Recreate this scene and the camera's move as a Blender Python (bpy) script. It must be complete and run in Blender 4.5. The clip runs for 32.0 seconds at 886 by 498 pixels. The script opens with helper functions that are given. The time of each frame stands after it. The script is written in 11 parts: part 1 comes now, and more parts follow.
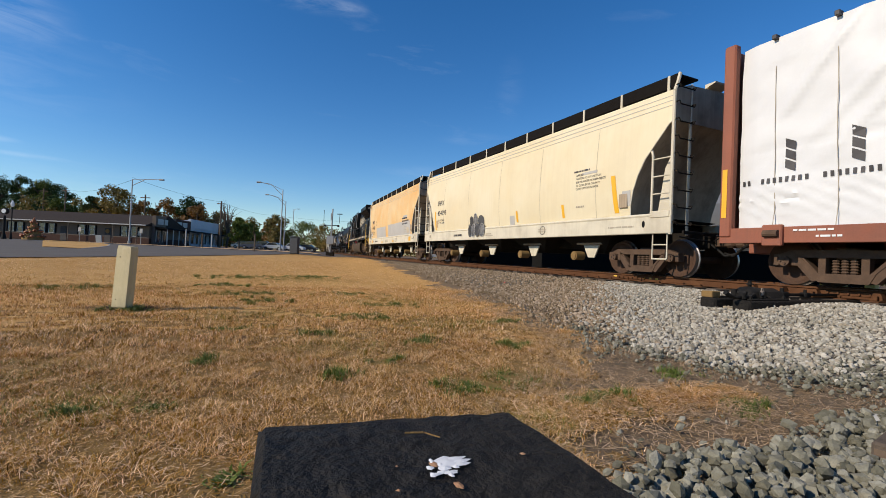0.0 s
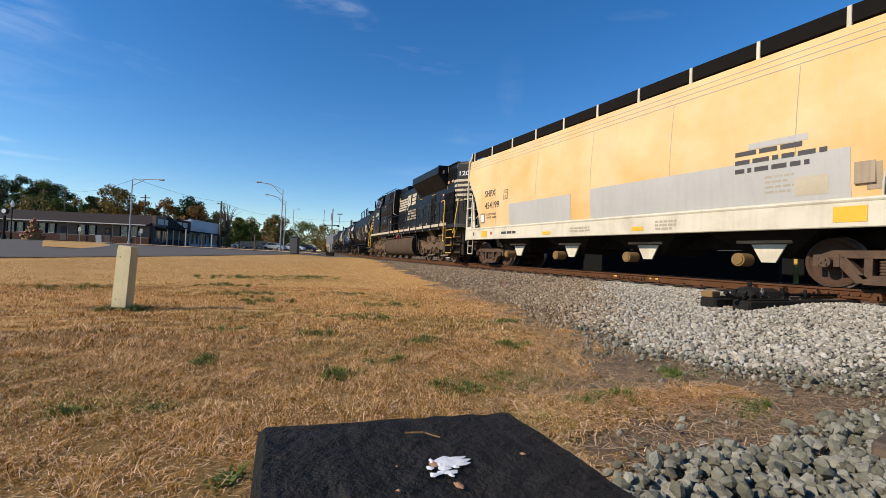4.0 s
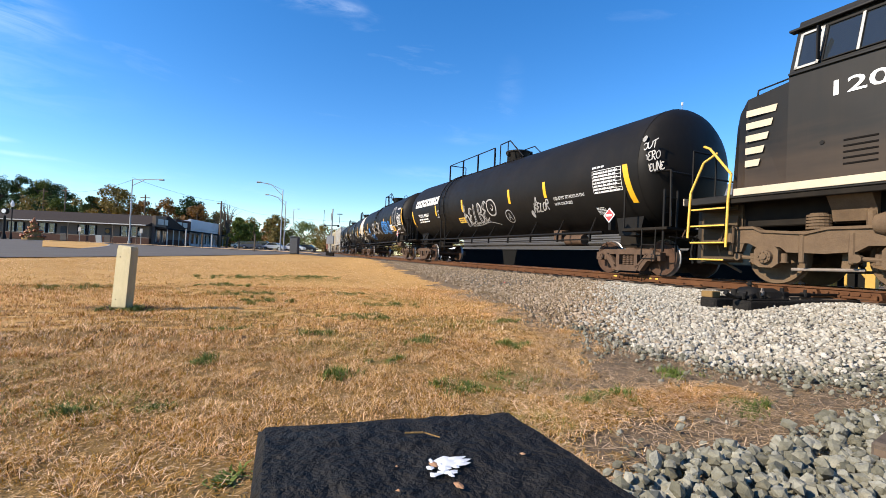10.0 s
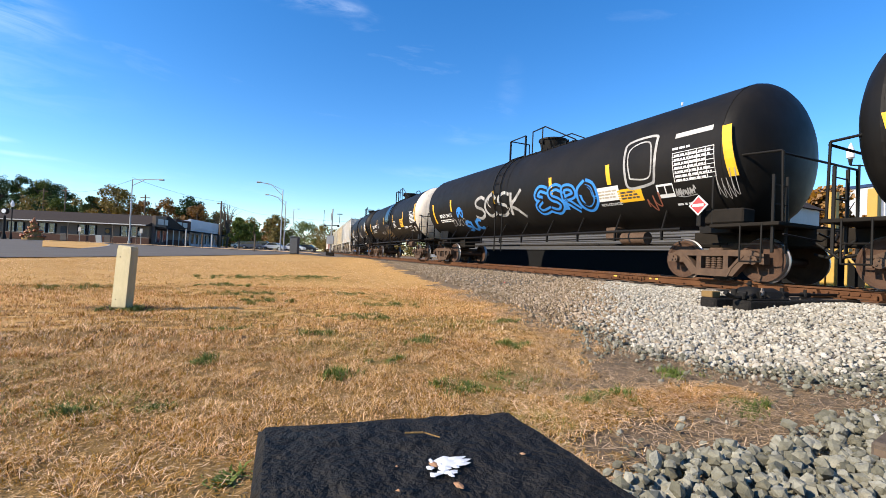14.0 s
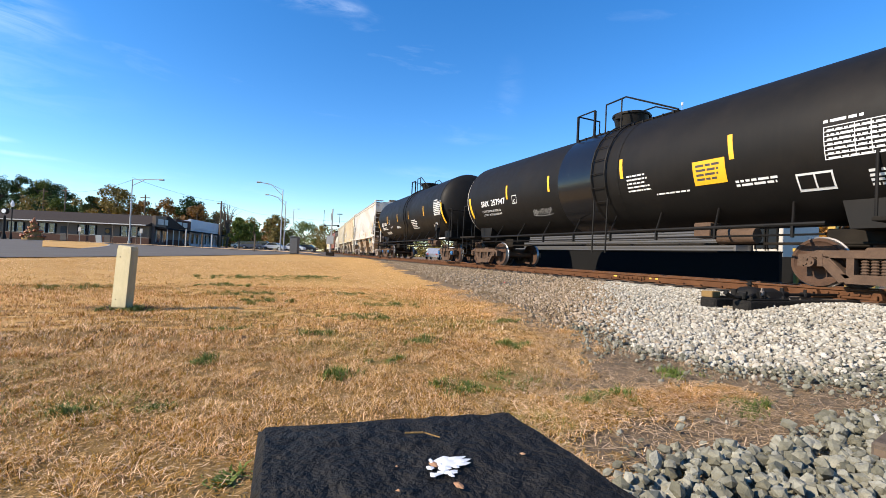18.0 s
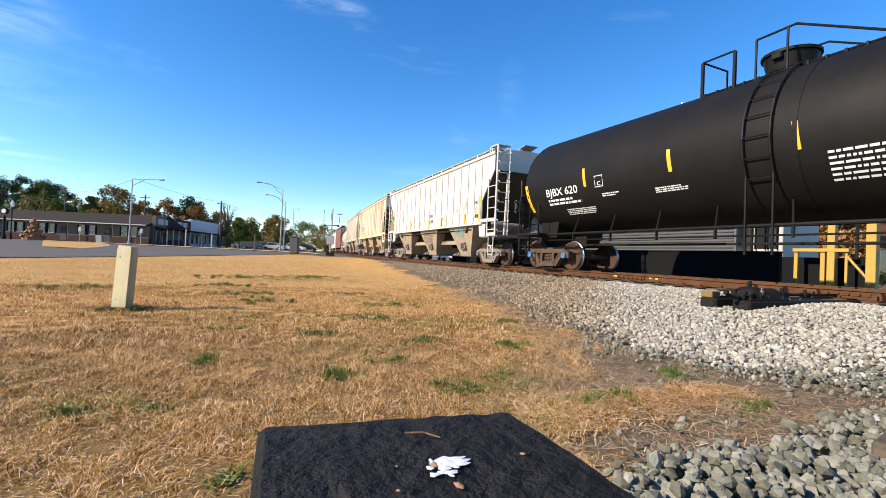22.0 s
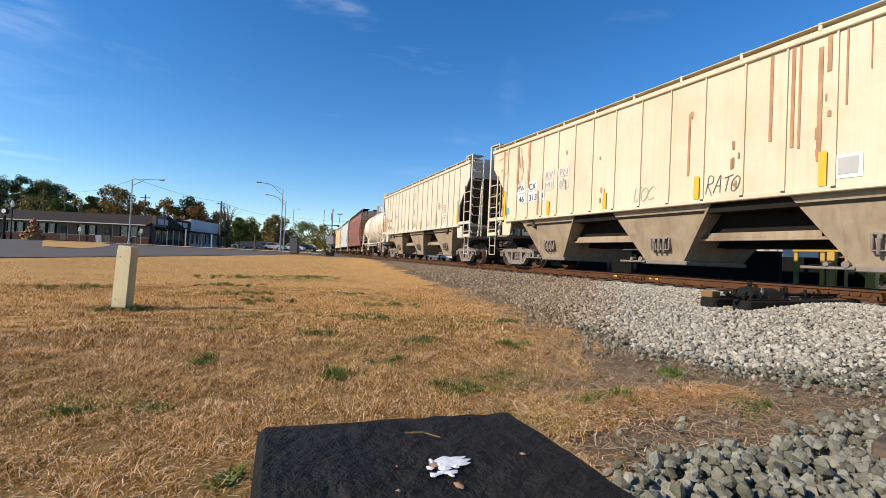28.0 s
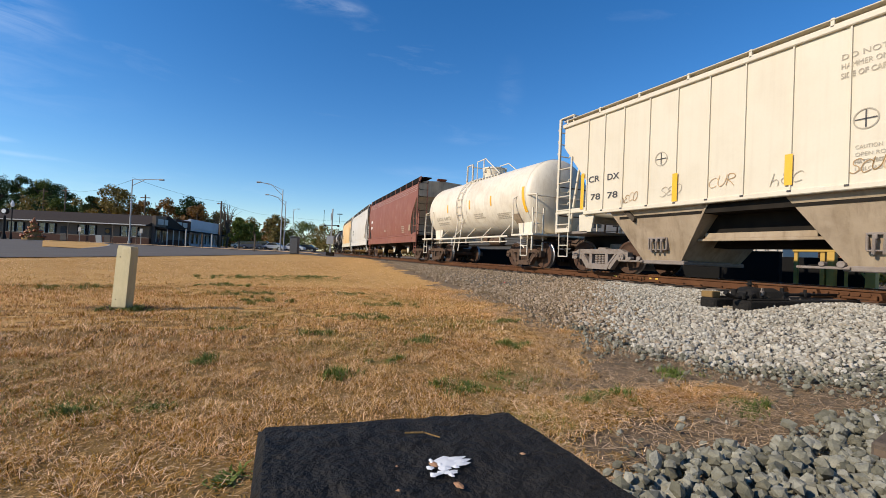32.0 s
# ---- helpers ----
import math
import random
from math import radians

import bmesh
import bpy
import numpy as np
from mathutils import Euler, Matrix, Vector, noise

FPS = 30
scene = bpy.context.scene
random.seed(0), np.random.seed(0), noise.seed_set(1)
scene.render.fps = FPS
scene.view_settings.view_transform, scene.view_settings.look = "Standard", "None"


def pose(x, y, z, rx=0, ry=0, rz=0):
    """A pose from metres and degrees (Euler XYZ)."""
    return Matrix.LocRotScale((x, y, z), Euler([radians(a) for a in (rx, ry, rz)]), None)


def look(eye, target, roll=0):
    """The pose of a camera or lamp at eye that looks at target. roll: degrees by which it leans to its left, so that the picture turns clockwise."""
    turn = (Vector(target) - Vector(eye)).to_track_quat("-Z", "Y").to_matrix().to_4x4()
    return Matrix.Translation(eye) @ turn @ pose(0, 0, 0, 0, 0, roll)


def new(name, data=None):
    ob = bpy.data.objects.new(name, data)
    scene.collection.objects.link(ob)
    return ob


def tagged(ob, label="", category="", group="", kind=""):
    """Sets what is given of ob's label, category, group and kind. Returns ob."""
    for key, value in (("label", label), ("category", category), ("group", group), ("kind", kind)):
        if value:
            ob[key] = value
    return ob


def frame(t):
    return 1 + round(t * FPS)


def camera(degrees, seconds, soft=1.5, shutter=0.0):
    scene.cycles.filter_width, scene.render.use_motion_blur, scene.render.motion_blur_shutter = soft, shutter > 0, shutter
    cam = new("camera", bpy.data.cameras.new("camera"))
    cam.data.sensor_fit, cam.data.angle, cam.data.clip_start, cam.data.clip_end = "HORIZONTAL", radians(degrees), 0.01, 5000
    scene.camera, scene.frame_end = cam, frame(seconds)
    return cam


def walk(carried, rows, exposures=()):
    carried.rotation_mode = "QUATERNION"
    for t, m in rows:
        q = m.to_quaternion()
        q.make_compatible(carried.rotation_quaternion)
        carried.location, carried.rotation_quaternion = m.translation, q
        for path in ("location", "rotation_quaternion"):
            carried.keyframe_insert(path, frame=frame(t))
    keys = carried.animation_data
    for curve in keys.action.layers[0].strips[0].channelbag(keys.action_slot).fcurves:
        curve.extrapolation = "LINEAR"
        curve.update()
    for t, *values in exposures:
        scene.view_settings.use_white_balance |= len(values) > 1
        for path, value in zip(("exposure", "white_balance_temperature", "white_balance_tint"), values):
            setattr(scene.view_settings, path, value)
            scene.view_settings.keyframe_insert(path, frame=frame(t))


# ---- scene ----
import itertools

# The track runs along +Y on the camera's right; the town lies to the left and ahead.
EYE = (0.0, 0.0, 0.762)
RAIL_TOP = 0.52
TRACK_X = 10.65
SPEED = 5.242
YAW, PITCH, ROLL = 25.16, 1.0, 2.59

# ---- camera ----
cam = camera(90.1, 32.0, soft=0.62)
aim = (math.sin(radians(YAW)) * math.cos(radians(PITCH)), math.cos(radians(YAW)) * math.cos(radians(PITCH)), math.sin(radians(PITCH)))
view = look(EYE, (EYE[0] + aim[0], EYE[1] + aim[1], EYE[2] + aim[2]), ROLL)
walk(cam, [(0.0, view), (32.0, view)], exposures=[(0.0, 0.04), (1.0, 0.18), (3.0, 0.19), (6.0, 0.30), (7.0, 0.62), (8.0, 0.76), (13.0, 0.86), (19.0, 0.88), (23.6, 0.72), (24.1, 0.60), (24.7, 0.42), (25.0, 0.40), (28.0, 0.36), (32.0, 0.24)])

# ---- light ----
SUN_EL, SUN_AZ = 31.0, -87.0
sun = new("sun", bpy.data.lights.new("sun", "SUN"))
sun.data.energy, sun.data.angle, sun.data.color = 4.3, radians(0.6), (1.0, 0.87, 0.70)
to_sun = Vector((math.sin(radians(SUN_AZ)) * math.cos(radians(SUN_EL)), math.cos(radians(SUN_AZ)) * math.cos(radians(SUN_EL)), math.sin(radians(SUN_EL))))
sun.matrix_world = look((-60, 5, 50), Vector((-60, 5, 50)) - to_sun)


# (azimuth, elevation, half width, half height, density) of the thicker wisps of cirrus
WISPS = ((5.5, 28.6, 8.5, 1.5, 0.36), (12.0, 28.3, 2.6, 0.9, 0.24), (-21.0, 8.9, 2.6, 0.40, 0.26), (-18.5, 7.7, 4.0, 0.36, 0.18), (-21.0, 20.0, 6.5, 3.6, 0.26), (-22.0, 15.0, 14.0, 6.0, 0.10), (29.0, 15.0, 6.0, 1.0, 0.10), (22.0, 10.5, 8.0, 1.3, 0.10), (33.0, 21.0, 2.2, 7.0, 0.05))


def make_world():
    world = bpy.data.worlds.new("sky")
    scene.world = world
    world.use_nodes = True
    nt = world.node_tree
    nodes, links = nt.nodes, nt.links
    nodes.clear()
    out = nodes.new("ShaderNodeOutputWorld")
    back = nodes.new("ShaderNodeBackground")
    sky = nodes.new("ShaderNodeTexSky")
    sky.sky_type, sky.sun_disc = "NISHITA", False
    sky.sun_elevation, sky.sun_rotation = radians(SUN_EL), radians(SUN_AZ)
    sky.air_density, sky.dust_density, sky.ozone_density = 1.0, 0.0, 4.0
    # thin cirrus
    coord = nodes.new("ShaderNodeTexCoord")
    mapping = nodes.new("ShaderNodeMapping")
    mapping.inputs["Scale"].default_value = (1.0, 1.0, 5.0)
    mapping.inputs["Location"].default_value = (0.95, 0.5, 0.3)
    warp = nodes.new("ShaderNodeTexNoise")
    warp.inputs["Scale"].default_value, warp.inputs["Detail"].default_value = 2.2, 7.0
    warp.inputs["Roughness"].default_value = 0.62
    warp.inputs["Distortion"].default_value = 0.8
    ramp = nodes.new("ShaderNodeValToRGB")
    ramp.color_ramp.elements[0].position, ramp.color_ramp.elements[1].position = 0.58, 0.9
    ramp.color_ramp.elements[1].color = (0.13, 0.13, 0.13, 1)
    mix = nodes.new("ShaderNodeMixRGB")
    mix.inputs["Color2"].default_value = (7.0, 7.6, 8.4, 1)
    links.new(coord.outputs["Generated"], mapping.inputs["Vector"])
    links.new(mapping.outputs[0], warp.inputs["Vector"])
    links.new(warp.outputs["Fac"], ramp.inputs["Fac"])
    # a few brighter wisps where the cirrus thickens
    norm = nodes.new("ShaderNodeVectorMath")
    norm.operation = "NORMALIZE"
    links.new(coord.outputs["Generated"], norm.inputs[0])
    fine = nodes.new("ShaderNodeTexNoise")
    fine.inputs["Scale"].default_value, fine.inputs["Detail"].default_value, fine.inputs["Roughness"].default_value = 7.0, 8.0, 0.6
    fine.inputs["Distortion"].default_value = 0.6
    stretch = nodes.new("ShaderNodeMapping")
    stretch.inputs["Scale"].default_value = (1.0, 1.0, 4.5)
    links.new(coord.outputs["Generated"], stretch.inputs["Vector"])
    links.new(stretch.outputs[0], fine.inputs["Vector"])
    total = ramp.outputs["Color"]
    for az, el, half_az, half_el, most in WISPS:
        d = nodes.new("ShaderNodeVectorMath")
        d.operation = "SUBTRACT"
        links.new(norm.outputs[0], d.inputs[0])
        d.inputs[1].default_value = (math.sin(radians(az)) * math.cos(radians(el)), math.cos(radians(az)) * math.cos(radians(el)), math.sin(radians(el)))
        sc = nodes.new("ShaderNodeVectorMath")
        sc.operation = "MULTIPLY"
        links.new(d.outputs[0], sc.inputs[0])
        sc.inputs[1].default_value = (57.3 / half_az, 57.3 / half_az, 57.3 / half_el)
        ln = nodes.new("ShaderNodeVectorMath")
        ln.operation = "LENGTH"
        links.new(sc.outputs[0], ln.inputs[0])
        fall = nodes.new("ShaderNodeMapRange")
        fall.interpolation_type = "SMOOTHSTEP"
        fall.inputs["From Min"].default_value, fall.inputs["From Max"].default_value = 1.0, 0.0
        links.new(ln.outputs["Value"], fall.inputs["Value"])
        torn = nodes.new("ShaderNodeMapRange")
        torn.inputs["From Min"].default_value, torn.inputs["From Max"].default_value = 0.38, 0.75
        torn.inputs["To Max"].default_value = most
        links.new(fine.outputs["Fac"], torn.inputs["Value"])
        mul = nodes.new("ShaderNodeMath")
        mul.operation = "MULTIPLY"
        links.new(fall.outputs[0], mul.inputs[0])
        links.new(torn.outputs[0], mul.inputs[1])
        add = nodes.new("ShaderNodeMath")
        add.use_clamp = True
        links.new(total, add.inputs[0])
        links.new(mul.outputs[0], add.inputs[1])
        total = add.outputs[0]
    links.new(total, mix.inputs["Fac"])
    deep = nodes.new("ShaderNodeHueSaturation")
    deep.inputs["Saturation"].default_value, deep.inputs["Hue"].default_value = 1.28, 0.505
    links.new(sky.outputs[0], deep.inputs["Color"])
    links.new(deep.outputs[0], mix.inputs["Color1"])
    links.new(mix.outputs[0], back.inputs["Color"])
    links.new(back.outputs[0], out.inputs["Surface"])
    back.inputs["Strength"].default_value = 0.13
    return back


make_world()

# ---- materials ----


def mat(name, base, rough=0.6, metal=0.0, tint=None, scale=3.0, amount=0.35, grain=60.0, grain_amount=0.15, bump=0.0, bump_scale=40.0,
        dirt=None, dirt_amount=0.0, dirt_scale=1.2, streak=0.0, vary=0.0, spec=0.5, coat=0.0):
    """A worn surface: base colour, broad blotches of tint, fine grain, dirt patches, streaks running down, and relief."""
    m = bpy.data.materials.new(name)
    m.use_nodes = True
    if rough >= 0.8:
        spec = min(spec, 0.12)
    nt = m.node_tree
    nodes, links = nt.nodes, nt.links
    bsdf = nodes["Principled BSDF"]
    bsdf.inputs["Metallic"].default_value = metal
    bsdf.inputs["Specular IOR Level"].default_value = spec
    bsdf.inputs["Coat Weight"].default_value = coat
    coord = nodes.new("ShaderNodeTexCoord")
    src = coord.outputs["Object"]

    def noise_node(sc, detail=6.0, stretch=None):
        n = nodes.new("ShaderNodeTexNoise")
        n.inputs["Scale"].default_value, n.inputs["Detail"].default_value = sc, detail
        n.inputs["Roughness"].default_value = 0.6
        if stretch:
            mp = nodes.new("ShaderNodeMapping")
            mp.inputs["Scale"].default_value = stretch
            links.new(src, mp.inputs["Vector"])
            links.new(mp.outputs[0], n.inputs["Vector"])
        else:
            links.new(src, n.inputs["Vector"])
        return n.outputs["Fac"]

    def ramp_node(fac, lo, hi):
        r = nodes.new("ShaderNodeMapRange")
        r.inputs["From Min"].default_value, r.inputs["From Max"].default_value = lo, hi
        links.new(fac, r.inputs["Value"])
        return r.outputs[0]

    def mix_node(fac, a, b, mode="MIX", k=1.0):
        x = nodes.new("ShaderNodeMixRGB")
        x.blend_type = mode
        if k != 1.0:
            mul = nodes.new("ShaderNodeMath")
            mul.operation = "MULTIPLY"
            links.new(fac, mul.inputs[0])
            mul.inputs[1].default_value = k
            fac = mul.outputs[0]
        links.new(fac, x.inputs["Fac"])
        for key, v in (("Color1", a), ("Color2", b)):
            if isinstance(v, tuple):
                x.inputs[key].default_value = (*v, 1)
            else:
                links.new(v, x.inputs[key])
        return x.outputs[0]

    tint = tint or tuple(c * 0.7 for c in base)
    col = mix_node(ramp_node(noise_node(scale), 0.35, 0.68), base, tint, k=amount)
    dark = tuple(c * 0.45 for c in base)
    col = mix_node(ramp_node(noise_node(grain, 3.0), 0.45, 0.75), col, dark, k=grain_amount)
    if streak:
        col = mix_node(ramp_node(noise_node(1.0, 5.0, (9.0, 9.0, 0.35)), 0.48, 0.72), col, dirt or dark, k=streak)
    if dirt and dirt_amount:
        col = mix_node(ramp_node(noise_node(dirt_scale, 8.0), 0.5, 0.66), col, dirt, k=dirt_amount)
    if vary:
        info = nodes.new("ShaderNodeObjectInfo")
        geo = nodes.new("ShaderNodeNewGeometry")
        add = nodes.new("ShaderNodeMath")
        links.new(info.outputs["Random"], add.inputs[0])
        links.new(geo.outputs["Random Per Island"], add.inputs[1])
        frac = nodes.new("ShaderNodeMath")
        frac.operation = "FRACT"
        links.new(add.outputs[0], frac.inputs[0])
        hsv = nodes.new("ShaderNodeHueSaturation")
        links.new(col, hsv.inputs["Color"])
        links.new(ramp_like(nodes, links, frac.outputs[0], 1 - vary, 1 + vary), hsv.inputs["Value"])
        links.new(ramp_like(nodes, links, frac.outputs[0], 1 + vary * 0.4, 1 - vary * 0.4), hsv.inputs["Saturation"])
        col = hsv.outputs[0]
    links.new(col, bsdf.inputs["Base Color"])
    links.new(ramp_like(nodes, links, noise_node(scale * 4, 4.0), max(0.02, rough - 0.12), min(1.0, rough + 0.12)), bsdf.inputs["Roughness"])
    if bump:
        b = nodes.new("ShaderNodeBump")
        b.inputs["Strength"].default_value, b.inputs["Distance"].default_value = bump, 0.02
        links.new(noise_node(bump_scale, 5.0), b.inputs["Height"])
        links.new(b.outputs[0], bsdf.inputs["Normal"])
    return m


def ramp_like(nodes, links, fac, lo, hi):
    r = nodes.new("ShaderNodeMapRange")
    r.inputs["To Min"].default_value, r.inputs["To Max"].default_value = lo, hi
    links.new(fac, r.inputs["Value"])
    return r.outputs[0]


def glass_mat(name, tint=(0.02, 0.025, 0.03)):
    m = mat(name, tint, 0.06, amount=0.1, grain_amount=0.0, spec=0.8)
    return m


M = {}
M["soil"] = mat("dry_soil", (0.26, 0.16, 0.06), 0.95, tint=(0.18, 0.105, 0.04), scale=0.6, amount=0.7, grain=45, grain_amount=0.5, bump=0.8, bump_scale=30)
M["dry_grass"] = mat("dry_grass", (0.63, 0.365, 0.11), 0.85, tint=(0.52, 0.24, 0.055), scale=0.9, amount=0.8, grain_amount=0.0, dirt=(0.36, 0.235, 0.085), dirt_amount=0.4, dirt_scale=1.9, vary=0.95)
M["thatch"] = mat("lawn_thatch", (0.42, 0.25, 0.08), 0.9, tint=(0.28, 0.15, 0.05), scale=1.4, amount=0.7, grain_amount=0.0, vary=0.8)
M["olive_grass"] = mat("olive_grass", (0.27, 0.23, 0.06), 0.8, tint=(0.20, 0.20, 0.045), scale=3, amount=0.6, grain_amount=0.0, vary=0.5)
M["turf"] = mat("matted_turf", (0.58, 0.345, 0.12), 0.95, tint=(0.44, 0.245, 0.08), scale=0.7, amount=0.8, grain=18, grain_amount=0.35, bump=0.6, bump_scale=25)
M["mulch"] = mat("dark_mulch", (0.06, 0.045, 0.035), 0.9, scale=5, amount=0.5, vary=0.5)
M["green_grass"] = mat("green_grass", (0.105, 0.15, 0.022), 0.7, tint=(0.17, 0.18, 0.04), scale=3, amount=0.6, grain_amount=0.0, vary=0.35, spec=0.3)
M["dirt"] = mat("bare_dirt", (0.22, 0.155, 0.095), 0.95, tint=(0.13, 0.10, 0.068), scale=2.5, amount=0.7, grain=50, grain_amount=0.4, bump=0.9, bump_scale=45)
M["straw"] = mat("straw_litter", (0.50, 0.335, 0.18), 0.9, scale=2, amount=0.6, vary=0.5)
M["stone_pale"] = mat("pale_ballast", (0.43, 0.395, 0.32), 0.85, tint=(0.27, 0.25, 0.205), scale=14, amount=0.6, grain=120, grain_amount=0.3, bump=0.2, bump_scale=120, dirt=(0.36, 0.27, 0.17), dirt_amount=0.5, dirt_scale=9, vary=0.35)
M["stone_dark"] = mat("dark_ballast", (0.235, 0.222, 0.165), 0.85, tint=(0.12, 0.117, 0.088), scale=30, amount=0.7, grain=160, grain_amount=0.5, bump=0.3, bump_scale=140, dirt=(0.29, 0.275, 0.225), dirt_amount=0.4, dirt_scale=22, vary=0.45)
M["stone_brown"] = mat("old_ballast", (0.34, 0.255, 0.165), 0.9, tint=(0.21, 0.15, 0.095), scale=9, amount=0.7, grain=120, grain_amount=0.3, bump=0.2, bump_scale=120, vary=0.45)
M["bed"] = mat("ballast_bed", (0.17, 0.145, 0.115), 0.95, tint=(0.11, 0.09, 0.07), scale=14, amount=0.6, grain=60, grain_amount=0.6, bump=1.0, bump_scale=22)
M["rail"] = mat("rusty_rail", (0.115, 0.050, 0.022), 0.8, 0.0, tint=(0.065, 0.030, 0.016), scale=4, amount=0.6, grain=80, grain_amount=0.3, bump=0.3, dirt=(0.17, 0.08, 0.036), dirt_amount=0.4)
M["rail_top"] = mat("worn_rail_head", (0.42, 0.40, 0.38), 0.3, 0.9, scale=6, amount=0.3)
M["tie"] = mat("old_tie", (0.10, 0.075, 0.055), 0.9, tint=(0.16, 0.13, 0.10), scale=3, amount=0.6, grain=40, grain_amount=0.4, bump=0.6, vary=0.25)
M["black_iron"] = mat("black_iron", (0.009, 0.009, 0.009), 0.65, 0.0, spec=0.15, tint=(0.022, 0.018, 0.014), scale=9, amount=0.5, bump=0.2)
M["black_timber"] = mat("black_timber", (0.012, 0.0108, 0.0098), 0.66, tint=(0.027, 0.024, 0.020), scale=26, amount=0.7, grain=160, grain_amount=0.4, bump=0.8, bump_scale=70, dirt=(0.04, 0.033, 0.025), dirt_amount=0.3, dirt_scale=45, spec=0.15)
M["white_paint"] = mat("white_paint", (0.75, 0.75, 0.74), 0.6, scale=20, amount=0.2)
M["asphalt"] = mat("asphalt", (0.130, 0.115, 0.097), 0.9, tint=(0.170, 0.150, 0.128), scale=0.5, amount=0.5, grain=120, grain_amount=0.3, bump=0.3)
M["concrete"] = mat("concrete", (0.40, 0.38, 0.35), 0.9, scale=1.5, amount=0.4, bump=0.2)
M["post_cream"] = mat("cream_pedestal", (0.50, 0.43, 0.25), 0.7, tint=(0.40, 0.33, 0.18), scale=5, amount=0.5, dirt=(0.25, 0.21, 0.14), dirt_amount=0.35, dirt_scale=3, streak=0.25)
M["cream"] = mat("cream_car_paint", (0.72, 0.64, 0.45), 0.6, tint=(0.68, 0.56, 0.33), scale=0.45, amount=0.7, grain=30, grain_amount=0.04, dirt=(0.50, 0.40, 0.25), dirt_amount=0.14, dirt_scale=0.8, streak=0.12)
M["amber"] = mat("faded_yellow_car_paint", (0.70, 0.40, 0.13), 0.6, tint=(0.72, 0.56, 0.30), scale=0.55, amount=0.95, grain=30, grain_amount=0.05, dirt=(0.64, 0.48, 0.29), dirt_amount=0.4, dirt_scale=0.45, streak=0.2)
M["pale_sill"] = mat("pale_sill_paint", (0.66, 0.60, 0.46), 0.6, scale=1.2, amount=0.4, dirt=(0.30, 0.24, 0.16), dirt_amount=0.25, streak=0.2)
M["grey_patch"] = mat("grey_patch_paint", (0.47, 0.455, 0.42), 0.6, scale=1.0, amount=0.3, streak=0.15)
M["white_car"] = mat("white_hopper_paint", (0.60, 0.572, 0.515), 0.6, tint=(0.53, 0.495, 0.43), scale=0.6, amount=0.6, grain=25, grain_amount=0.06, dirt=(0.45, 0.38, 0.27), dirt_amount=0.2, dirt_scale=0.9, streak=0.22)
M["ivory_car"] = mat("ivory_hopper_paint", (0.63, 0.57, 0.445), 0.6, tint=(0.57, 0.50, 0.375), scale=0.5, amount=0.5, grain=25, grain_amount=0.05, dirt=(0.45, 0.36, 0.24), dirt_amount=0.15, dirt_scale=1.2, streak=0.15)
M["rusty_car"] = mat("rust_streaked_paint", (0.66, 0.59, 0.435), 0.6, tint=(0.60, 0.49, 0.31), scale=0.5, amount=0.7, grain=22, grain_amount=0.08, dirt=(0.50, 0.33, 0.18), dirt_amount=0.3, dirt_scale=0.8, streak=0.25)
M["hopper_bay"] = mat("dusty_hopper_bay", (0.40, 0.315, 0.22), 0.8, tint=(0.28, 0.21, 0.135), scale=1.5, amount=0.7, dirt=(0.15, 0.105, 0.065), dirt_amount=0.45, streak=0.4)
# dirty slope sheet; the shade of the end pocket is mixed into this colour
M["slope_dark"] = mat("dirty_shaded_slope_sheet", (0.10, 0.08, 0.06), 0.9, tint=(0.06, 0.045, 0.032), scale=1.5, amount=0.7, streak=0.3)
# underframe black, shared by the slabs that stand in for shade
M["dark_under"] = mat("dark_underframe_and_shade", (0.014, 0.012, 0.010), 0.9, tint=(0.03, 0.024, 0.018), scale=3, amount=0.6)
M["truck"] = mat("rusty_truck_iron", (0.085, 0.055, 0.038), 0.8, tint=(0.14, 0.088, 0.058), scale=6, amount=0.7, grain=60, grain_amount=0.3, bump=0.3)
M["truck_grey"] = mat("dusty_truck_iron", (0.26, 0.22, 0.19), 0.8, tint=(0.18, 0.14, 0.11), scale=6, amount=0.7, grain=60, grain_amount=0.3, bump=0.3)
M["wheel"] = mat("rusty_wheel", (0.065, 0.038, 0.026), 0.8, tint=(0.10, 0.056, 0.036), scale=7, amount=0.7, bump=0.2)
M["wheel_rim"] = mat("bright_wheel_rim", (0.34, 0.31, 0.29), 0.4, 0.8, scale=8, amount=0.4)
M["tank_black"] = mat("black_tank_paint", (0.0085, 0.0078, 0.0070), 0.55, spec=0.15, tint=(0.0125, 0.011, 0.0095), scale=0.7, amount=0.7, grain=18, grain_amount=0.1, dirt=(0.021, 0.017, 0.0135), dirt_amount=0.3, dirt_scale=0.8, streak=0.2)
M["tank_gloss"] = mat("oily_black_paint", (0.010, 0.010, 0.011), 0.22, scale=1.0, amount=0.5, streak=0.3)
M["tank_white"] = mat("white_tank_paint", (0.72, 0.66, 0.54), 0.5, tint=(0.64, 0.55, 0.40), scale=0.8, amount=0.5, dirt=(0.36, 0.25, 0.14), dirt_amount=0.25, streak=0.25)
M["tank_cream"] = mat("cream_tank_head", (0.66, 0.60, 0.50), 0.5, scale=1.2, amount=0.4, dirt=(0.16, 0.12, 0.09), dirt_amount=0.35, streak=0.3)
M["loco"] = mat("black_loco_paint", (0.0068, 0.0070, 0.0068), 0.42, spec=0.2, tint=(0.0105, 0.0102, 0.0095), scale=0.8, amount=0.7, grain=30, grain_amount=0.1, dirt=(0.02, 0.017, 0.0135), dirt_amount=0.3, streak=0.2)
